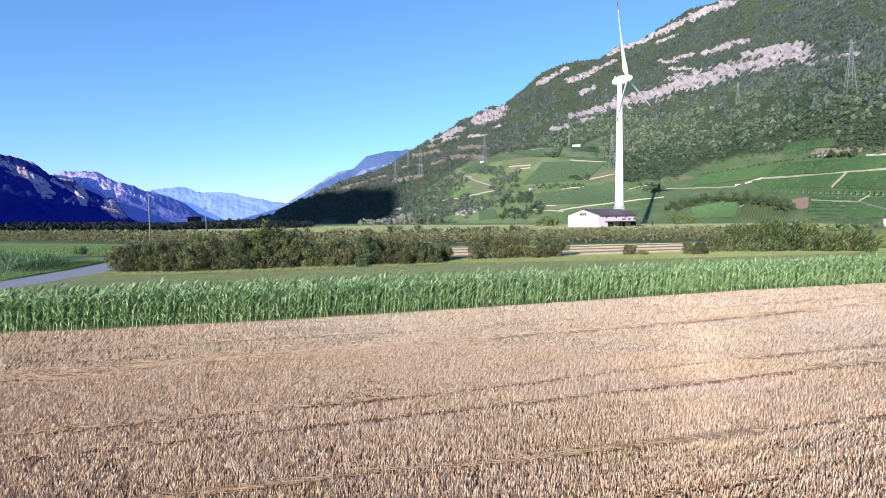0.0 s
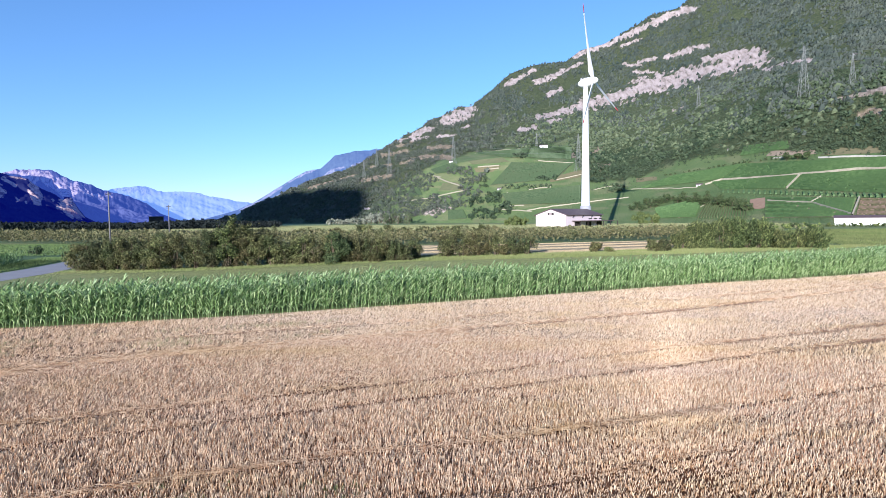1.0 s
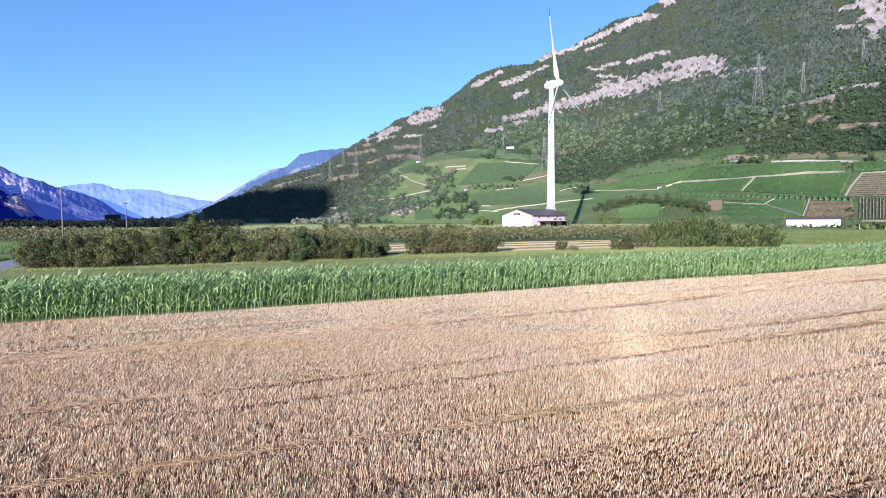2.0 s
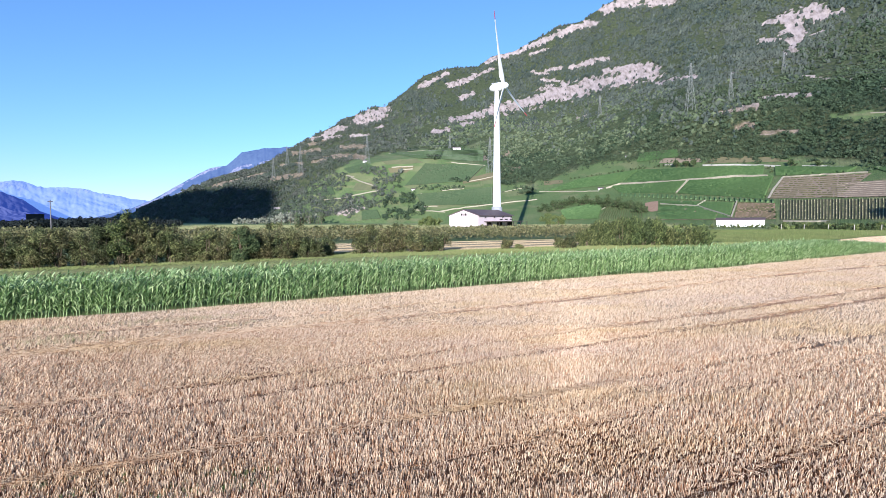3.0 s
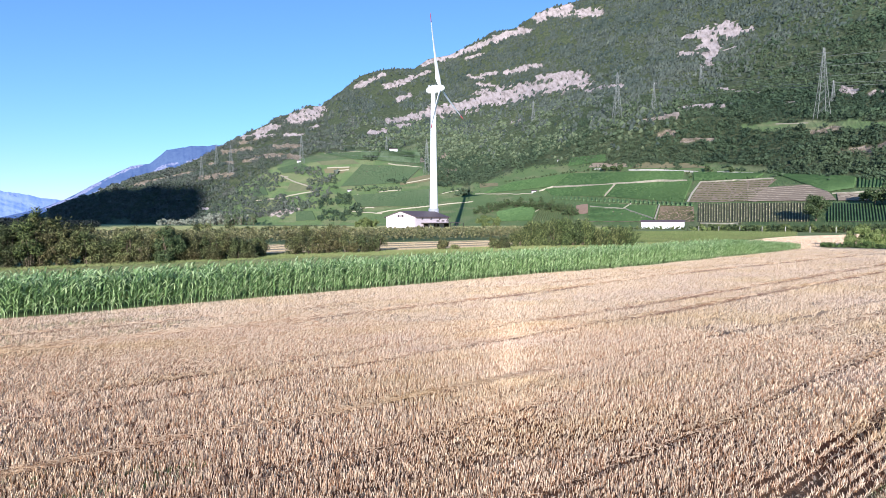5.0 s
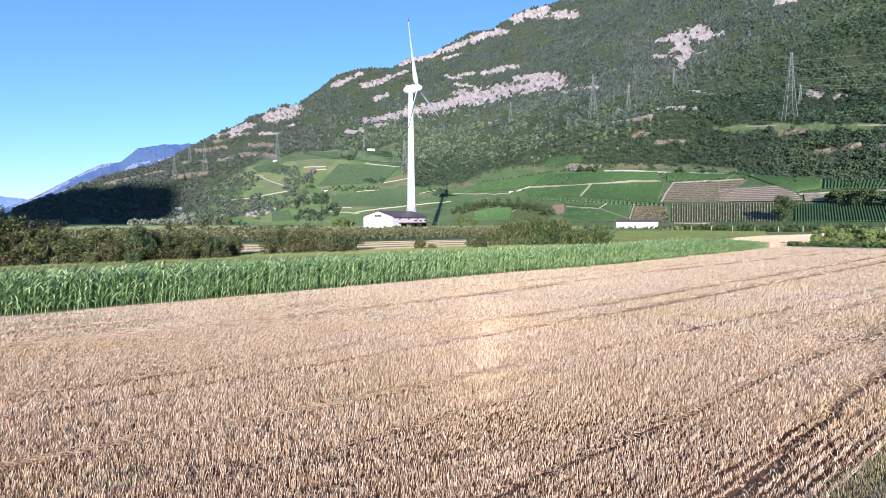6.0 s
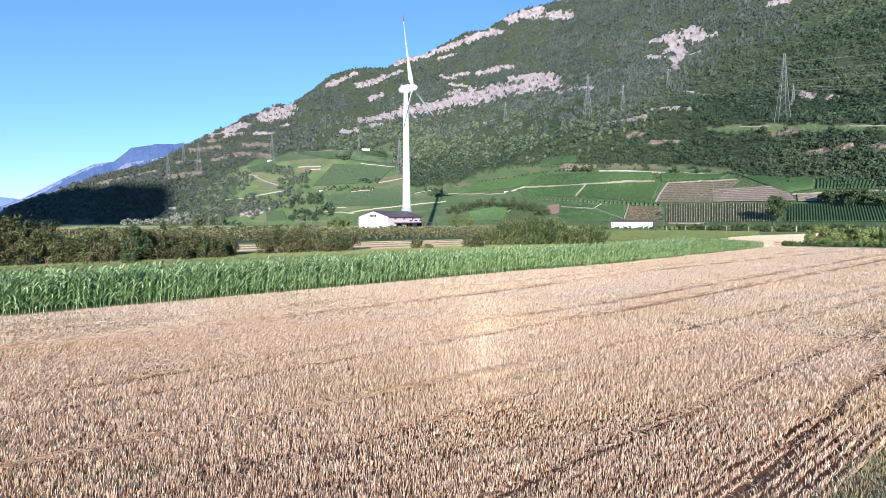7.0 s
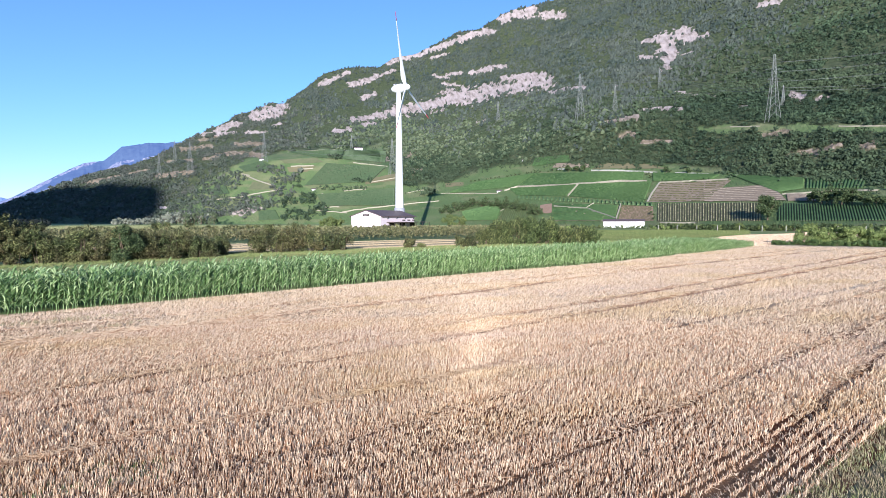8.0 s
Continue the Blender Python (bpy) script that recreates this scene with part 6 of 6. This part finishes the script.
for k, (az, el) in enumerate([(24.2 + 0.42 * i, float(np.interp(24.2 + 0.42 * i, [24, 31, 34], [3.95, 4.82, 5.0]))) for i in range(24) if i % 5 != 3] + [(41.9, 4.3), (42.1, 4.0), (41.7, 1.75), (43.9, 4.5), (42.4, 0.3), (42.6, -0.1)]):
    tree(*on_hill(az, el), r1.uniform(3, 5), r1.uniform(1.8, 3.0), 860 + k, M_TREE, "low bush in a hedge line between vineyards", 120, 0.42, "vineyard bushes", trunk=0.0, clumps=6, name="bush")
for k in range(26):
    az = 21.2 + k * 0.40 + r1.uniform(-0.15, 0.15)
    el = float(np.interp(az, [21.4, 23.2, 25, 27.4, 29.4, 30.9], [0.7, 1.2, 1.4, 1.3, 1.0, 0.7])) + r1.uniform(-0.3, 0.15)
    tree(*on_hill(az, el), r1.uniform(8, 13), r1.uniform(6, 10.5), 950 + k, M_TREE, "dark green tree on the vineyard slope", 600, 0.5, "slope trees", trunk=0.05)
for k, (az, r, w, h) in enumerate(((9.5, 420, 12, 9), (10.4, 425, 9, 6.5), (21.9, 440, 14, 9), (23.0, 440, 13, 8), (8.7, 430, 8, 5))):
    tree(*on_flat(az, r), w, h, 980 + k, M_OLIVE, "yellowish green round tree on the plain", 2200, 0.42, "plain trees", trunk=0.03)
for k in range(44):
    az = -10.2 + k * 0.2 + r1.uniform(-0.08, 0.08)
    h = r1.uniform(6, 10) if az < -6.2 else r1.uniform(14, 19)
    tree(*on_flat(az, r1.uniform(800, 850)), r1.uniform(5, 8) if az < -6.2 else r1.uniform(8, 12), h, 1000 + k, M_PALE if (az < -4.4 or k % 4 == 0) else M_DRYWOOD, "pale silvery tree at the foot of the hill", 260, 0.9, "pale trees", trunk=0.02, clumps=9)
for k in range(9):
    az = -23.6 + k * 0.3
    tree(*on_flat(az, 860 + r1.uniform(-20, 20)), 11, r1.uniform(9, 14), 1060 + k, M_FOREST, "dark tree on the shaded plain", 240, 0.8, "shaded trees", clumps=9, trunk=0.05)

# barn coloured near-black throughout to stand for the shade on it
block = thing("barn", *on_flat(-26.05, 800), "dark square barn on the shaded plain", "building", rz=26)
bm = bmesh.new()
box(bm, -8.6, 8.6, 0, 18, 0, 14.2)
part("wall", bm, M_DARK, block)
bm = bmesh.new()
box(bm, -9.0, 9.0, -0.4, 18.4, 14.2, 14.7)
part("roof", bm, M_DARK, block)
bm = bmesh.new()
box(bm, -2, 2, -0.06, 0, 0, 4)
part("gate", bm, M_DARK, block)
for k, (az, r, w) in enumerate(((-37, 900, 60), (-33.5, 950, 40), (-30.5, 880, 46), (-24.2, 900, 30), (-20.5, 940, 26))):
    ob = thing("far_hall", *on_flat(az, r), "low grey hall on the shaded plain", "building", "halls on the plain", rz=-az)
    bm = bmesh.new()
    box(bm, -w / 2, w / 2, 0, 16, 0, 4.0)
    part("wall", bm, M_GREYCONE, ob)
    bm = bmesh.new()
    box(bm, -w / 2 - 0.6, w / 2 + 0.6, -0.6, 16.6, 4.0, 4.6)
    part("roof", bm, M_ROOF, ob)

for az, r, top_z in ((-29.74, 135, 12.6), (-24.96, 175, 11.0)):
    x, y, _ = on_flat(az, r)
    ob = thing("utility_pole", x, y, 0, "slim grey utility pole behind the orchard", "pole", "utility poles")
    bm = bmesh.new()
    beam(bm, (0, 0, -0.5), (0, 0, top_z), 0.17, 0.11, 10)
    part("pole", bm, M_WOODPOLE, ob, smooth=True)
    bm = bmesh.new()
    box(bm, -0.6, 0.6, -0.08, 0.08, top_z - 0.6, top_z - 0.42)
    part("crossbar", bm, M_DARK, ob)

# belt fills the shaded valley floor; its near-black leaves carry the shade
a = rng.uniform(-43, -15, 2600)
q = rng.uniform(520, 900, 2600)
leafy_wood("valley_wood", np.stack([q * np.sin(np.radians(a)), q * np.cos(np.radians(a)), 0 * a], -1), rng.uniform(0.7, 1.05, 2600) * np.interp(a, [-43, -32, -28, -25, -21, -18], [11, 10, 8, 10, 10.5, 8]), M_SHADEWOOD, "tree belt coloured in deep shade across the far valley floor", 26, 0.5)

# left of the lane
pts = []
for row in range(12):
    for k in np.arange(0, 34, 0.36):
        y = 66 + row * 1.3 + k * 0.55
        x = -55.2 - (y - 66) * 0.24 + 0.0 - k * 0.95
        pts.append((x + rng.normal(0, 0.07), y + rng.normal(0, 0.07), 0.0))
corn_field("young_corn", np.array(pts), 1.75, "patch of green corn beside the lane", 11, leaf=M_YOUNGCORN, long=1.6)
sheet("left_meadow", [(-64, 104), (-58, 118), (-70, 150), (-230, 190), (-230, 125), (-90, 100)], 0.015, M_SOIL_GREEN, "bright green mown meadow strip", category="meadow")
bush(-75.5, 107, 2.6, 1.7, 1200, M_FOREST, "small dark round bush in the meadow", "", 500, 0.16)
ob = thing("leaning_stake", -55.3, 65.0, 0, "leaning weathered wooden stake beside the lane", "stake")
bm = bmesh.new()
beam(bm, (0, 0, -0.3), (0.95, 0.3, 3.0), 0.06, 0.05, 6)
part("pole", bm, M_WOODPOLE, ob)

# right: hedges, green crop, vine hedge with posts
for k in range(15):
    t = k / 14
    x, y = 98.0 + 14 * t, 67.0 - 19 * t
    bush(x + r1.uniform(-0.6, 0.6) + 2.5, y + 2.5 + r1.uniform(-0.6, 0.6), r1.uniform(4.4, 5.6), r1.uniform(2.7, 3.6), 1300 + k, M_LIGHTLEAF, "light green leafy hedge at the field end", "field end hedge", 3800, 0.17)
for k in range(16):
    t = k / 15
    bush(92.5 + 13.5 * t + r1.uniform(-0.5, 0.5), 70 - 18.5 * t + r1.uniform(-0.5, 0.5), r1.uniform(2.2, 3.2), r1.uniform(0.7, 1.2), 1340 + k, M_DARKGRASS, "low rough green weeds at the field end", "field end weeds", 700, 0.13, shoots=8)
FIELD_END = [(80, 66), (96, 70), (130, 76), (197, 112), (197, 134), (166, 122), (147, 119.4), (127, 111), (100.7, 95.6), (86.7, 88), (78, 84)]
CROP = [(78, 84.5), (86.7, 88.5), (100.7, 96), (127, 111.4), (147, 120), (184, 150), (182, 178), (130, 190), (74, 115)]
sheet("field_end", FIELD_END, 0.025, M_SOIL, "pale straw strip at the end of the field", category="field")
sheet("green_crop", CROP, 0.03, M_SOIL_GREEN, "low green crop beside the straw strip", category="crop")
for k in range(40):
    t = k / 39
    x, y = 176 + 48 * t, 188 - 92 * t
    bush(x, y, 5.4, r1.uniform(2.7, 3.2), 1400 + k, M_TREE if k % 3 else M_OLIVE, "trellised green vine hedge with posts", "vine hedge", 900, 0.26)
    if k % 3 == 0:
        ob = thing("vine_post", x - 2.4, y - 1.5, 0, "pale wooden vine post", "post", "vine posts")
        bm = bmesh.new()
        beam(bm, (0, 0, -0.3), (0, 0, 2.2), 0.12, 0.11, 6)
        part("pole", bm, M_STONE, ob)
for k in range(34):
    az = 31 + k * 0.5
    tree(*on_flat(az, 262 + r1.uniform(-25, 25)), r1.uniform(3, 6), r1.uniform(1.6, 3.2), 1500 + k, M_LIGHTLEAF if k % 2 else M_TREE, "low shrub before the white shed", 260, 0.35, "shrubs before the shed", trunk=0.0, clumps=8, name="shrub") if not 36.6 < az < 41.6 else tree(*on_flat(az, 300), r1.uniform(4, 6), r1.uniform(1.0, 1.9), 1500 + k, M_OLIVE if k % 2 else M_TREE, "low shrub before the white shed", 260, 0.3, "shrubs before the shed", trunk=0.0, clumps=8, name="shrub")


# ---- grass and straw standing on the flat fields ----
M_GRASS = foliage("grass_blade", [(0.0, (0.14, 0.175, 0.055)), (0.5, (0.185, 0.225, 0.075)), (1.0, (0.26, 0.28, 0.11))], 0.7, 0.1, (0.15, (0.25, 0.25, 0.11), 0.5))
M_PLAINGRASS = foliage("plain_grass_blade", [(0.0, (0.12, 0.135, 0.06)), (0.5, (0.18, 0.19, 0.09)), (1.0, (0.26, 0.26, 0.14))], 0.8)
M_WEED = foliage("weed_blade", [(0.0, (0.07, 0.095, 0.03)), (0.5, (0.25, 0.26, 0.095)), (1.0, (0.60, 0.50, 0.33))], 0.7, 0.05, (0.9, (0.24, 0.17, 0.12), 0.6))
M_GREENGRASS = foliage("green_grass_blade", [(0.0, (0.07, 0.14, 0.035)), (0.5, (0.12, 0.21, 0.06)), (1.0, (0.20, 0.28, 0.09))], 0.6, 0.2)
M_CROP = foliage("crop_leaf", [(0.0, (0.07, 0.10, 0.03)), (0.5, (0.125, 0.165, 0.052)), (1.0, (0.20, 0.225, 0.085))], 0.7, 0.1, [(0.06, (0.17, 0.165, 0.07), 0.6), (0.12, (0.05, 0.085, 0.025), 0.5)])
M_PALESTRAW = foliage("pale_straw", [(0.0, (0.26, 0.19, 0.105)), (0.5, (0.38, 0.295, 0.175)), (1.0, (0.47, 0.38, 0.24))], 0.6)


def inside(poly, x, y):
    on = np.zeros(len(x), bool)
    for (x0, y0), (x1, y1) in zip(poly, poly[1:] + poly[:1]):
        on ^= ((y0 > y) != (y1 > y)) & (x < (x1 - x0) * (y - y0) / (y1 - y0 + 1e-12) + x0)
    return on


def tufts(name, poly, density, h, width, blades, material, label, category="grass", rows=0.0, drop=None):
    px, py = [p[0] for p in poly], [p[1] for p in poly]
    n = int(density * (max(px) - min(px)) * (max(py) - min(py)))
    x, y = rng.uniform(min(px), max(px), n), rng.uniform(min(py), max(py), n)
    on = inside(poly, x, y)
    if rows:
        on &= np.abs(((y - 0.27 * x) / rows) % 1.0 - 0.5) < 0.27
    if drop is not None:
        on &= ~drop(x, y)
    x, y = x[on], y[on]
    n = len(x)
    hh = h * rng.uniform(0.6, 1.3, n) * (1 + 0.5 * fbm(x / 6, y / 6, 3))
    vs, fs, off = [], [], 0
    k = rng.integers(0, 4, n)
    for j in range(4):
        q = k == j
        m = int(q.sum())
        tv, tf = tuft_template(90 + j, blades, 3, width, 1.6)
        v, f = scatter(tv, tf, np.stack([x[q], y[q], np.full(m, 0.02)], -1), np.stack([np.ones(m), np.ones(m), hh[q]], -1), rng.normal(-0.4, 0.4, m), rng.normal(0, 0.2, (m, 2)))
        vs.append(v)
        fs.append(f + off)
        off += len(v)
    tagged(new(name, mesh_np(name, np.concatenate(vs), np.concatenate(fs), material)), label, category, kind="stuff")


VERGE = [(-44, 45), (-42.5, 37)] + [(float(x), float(corn_front(x)) + 8.4) for x in np.linspace(-40, 80, 20)] + [(90, 84), (60, 88), (41, 83), (16, 78), (-1, 77), (-13, 75), (-24, 70), (-44.5, 66)]
tufts("verge_grass", VERGE, 18, 0.055, 3.4, 2, M_GRASS, "short mown yellowish green grass")
tufts("hedge_foot_grass", [(-44, 65), (-34, 64), (-24, 66.5), (-13, 71.2), (0, 75), (16, 76.5), (41, 81.5), (70, 88), (80, 92), (80, 97), (66, 94), (42, 94), (24, 87.5), (16, 86.5), (2, 86), (-1, 84), (-6, 80), (-13, 76), (-24, 71), (-44, 67)], 20, 0.24, 4.0, 4, M_GRASS, "long rough grass along the hedge foot")
tufts("strip_straw", [(-14, 82), (52, 88), (66, 112), (58, 126), (10, 120), (-30, 121), (-26, 100)], 10, 0.10, 9.0, 3, M_PALESTRAW, "pale cut straw in strips behind the hedge", "stubble", rows=9.0)
tufts("field_end_straw", FIELD_END, 6, 0.10, 11.0, 3, M_STRAW, "pale cut straw at the field end", "stubble")
tufts("crop_leaves", CROP, 2.5, 0.5, 14.0, 3, M_CROP, "low green crop leaves", "crop")
tufts("meadow_grass", [(-64, 104), (-58, 118), (-70, 150), (-230, 190), (-230, 125), (-90, 100)], 2, 0.3, 18.0, 3, M_DARKGRASS, "green meadow grass")
tufts("lane_grass", [(-46.4, 38), (-50.4, 57.9), (-52.9, 72), (-56, 83), (-60, 95), (-66, 95), (-58.5, 72), (-56, 60), (-50, 40)], 22, 0.28, 5.0, 3, M_DARKGRASS, "rough dark green grass beside the lane")
tufts("near_verge_grass", [(4, 4.6), (14, 7.6), (26, 11.0), (27, 7), (12, 1), (4, 2)], 150, 0.12, 1.6, 5, M_WEED, "green and dry grass on the field edge")
tufts("near_verge_grass", [(-40, -11), (-12, -1.8), (4, 3.8), (14, 6.9), (12, 1), (4, -4), (-12, -9), (-40, -17)], 30, 0.12, 1.8, 4, M_WEED, "green and dry grass on the field edge")
tufts("plain_grass", [(-150, 215), (100, 175), (200, 260), (250, 400), (170, 420), (-100, 640), (-300, 640)], 0.12, 0.6, 40.0, 3, M_PLAINGRASS, "pale green meadow before the hill")


# ---- loose straw lying in and beside the wheel tracks ----
def lying(x, y, turn, seed_len):
    """Flattened stalks as thin slips, a little raised."""
    m = len(x)
    r = np.hypot(x, y)
    big = np.clip(r / 20, 0.7, 1.9)
    a = 0.28 + rng.normal(0, turn, m)
    ln, w = rng.uniform(0.10, 0.24, m) * seed_len * np.sqrt(big), rng.uniform(0.004, 0.008, m) * big
    d = np.stack([np.cos(a) * ln, np.sin(a) * ln, rng.normal(0, 0.05, m)], -1)
    q = np.stack([-np.sin(a) * w * 0.5, np.cos(a) * w * 0.5, -w * 0.9], -1)
    p = np.stack([x, y, rng.uniform(0.05, 0.17, m)], -1)
    return np.stack([p - d + q, p - d - q, p + d - q, p + d + q], 1).reshape(-1, 3)


def litter(name, n, label):
    vs = []
    az, r = np.radians(rng.uniform(-42, 64, n)), rng.uniform(8**1.2, 30**1.2, n) ** (1 / 1.2)
    x, y = r * np.sin(az), r * np.cos(az)
    c = y - 0.28 * x
    keep = (y < corn_front(x) - 0.5) & (y > 3.4 + 0.33 * x) & (fbm(x / 7 + 4, c / 1.6, 3) > 0.02 + 0.12 * rng.random(n))
    vs.append(lying(x[keep], y[keep], 0.7, 0.6))
    for xs, cs, w in TRACKS:
        m = int(26000 * w)
        x = xs[0] + (xs[-1] - xs[0]) * rng.random(m)
        c = np.interp(x, xs, cs) + w * 0.4 + w * 2.4 * rng.random(m) ** 1.3 + 0.1 * fbm(x / 2, x * 0 + w, 2)
        y = c + 0.28 * x
        keep = (y < corn_front(x) - 0.3) & (y > 3.1 + 0.33 * x) & (rng.random(m) < np.clip(0.75 + fbm(x / 4, c / 4, 2), 0, 1))
        vs.append(lying(x[keep], y[keep], 0.25, 1.1))
    m = 5000                                            # broad laid patch towards the corn
    x = rng.uniform(-26, 2, m)
    c = np.interp(x, TRACKS[6][0], TRACKS[6][1]) + rng.normal(0.1, 0.6, m)
    keep = fbm(x / 5, c * 1.4, 3) > -0.05
    vs.append(lying(x[keep], (c + 0.28 * x)[keep], 0.3, 1.2))
    v = np.concatenate(vs)
    tagged(new(name, mesh_np(name, v, np.arange(len(v)).reshape(-1, 4), M_STRAW)), label, "straw", kind="stuff")


litter("loose_straw", 24000, "loose flattened straw between the stubble rows")
tufts("stubble_weeds", [(-24, 23), (-6, 26), (-2, 32), (-20, 27.5)], 30, 0.16, 2.2, 4, M_WEED, "olive weeds in the stubble beside the corn", "weeds", drop=lambda x, y: fbm(x / 4, (y - 0.28 * x) / 1.1, 3) < 0.08)
tufts("stubble_weeds", [(-7.0, 10.2), (-1.2, 10.8), (-0.4, 12.3), (-2.6, 12.2), (-6.5, 11.9)], 70, 0.11, 1.2, 5, M_GREENGRASS, "fresh green weeds between the stubble rows", "weeds", drop=lambda x, y: fbm(x / 0.9, (y - 0.28 * x) / 0.35, 3) < 0.12)
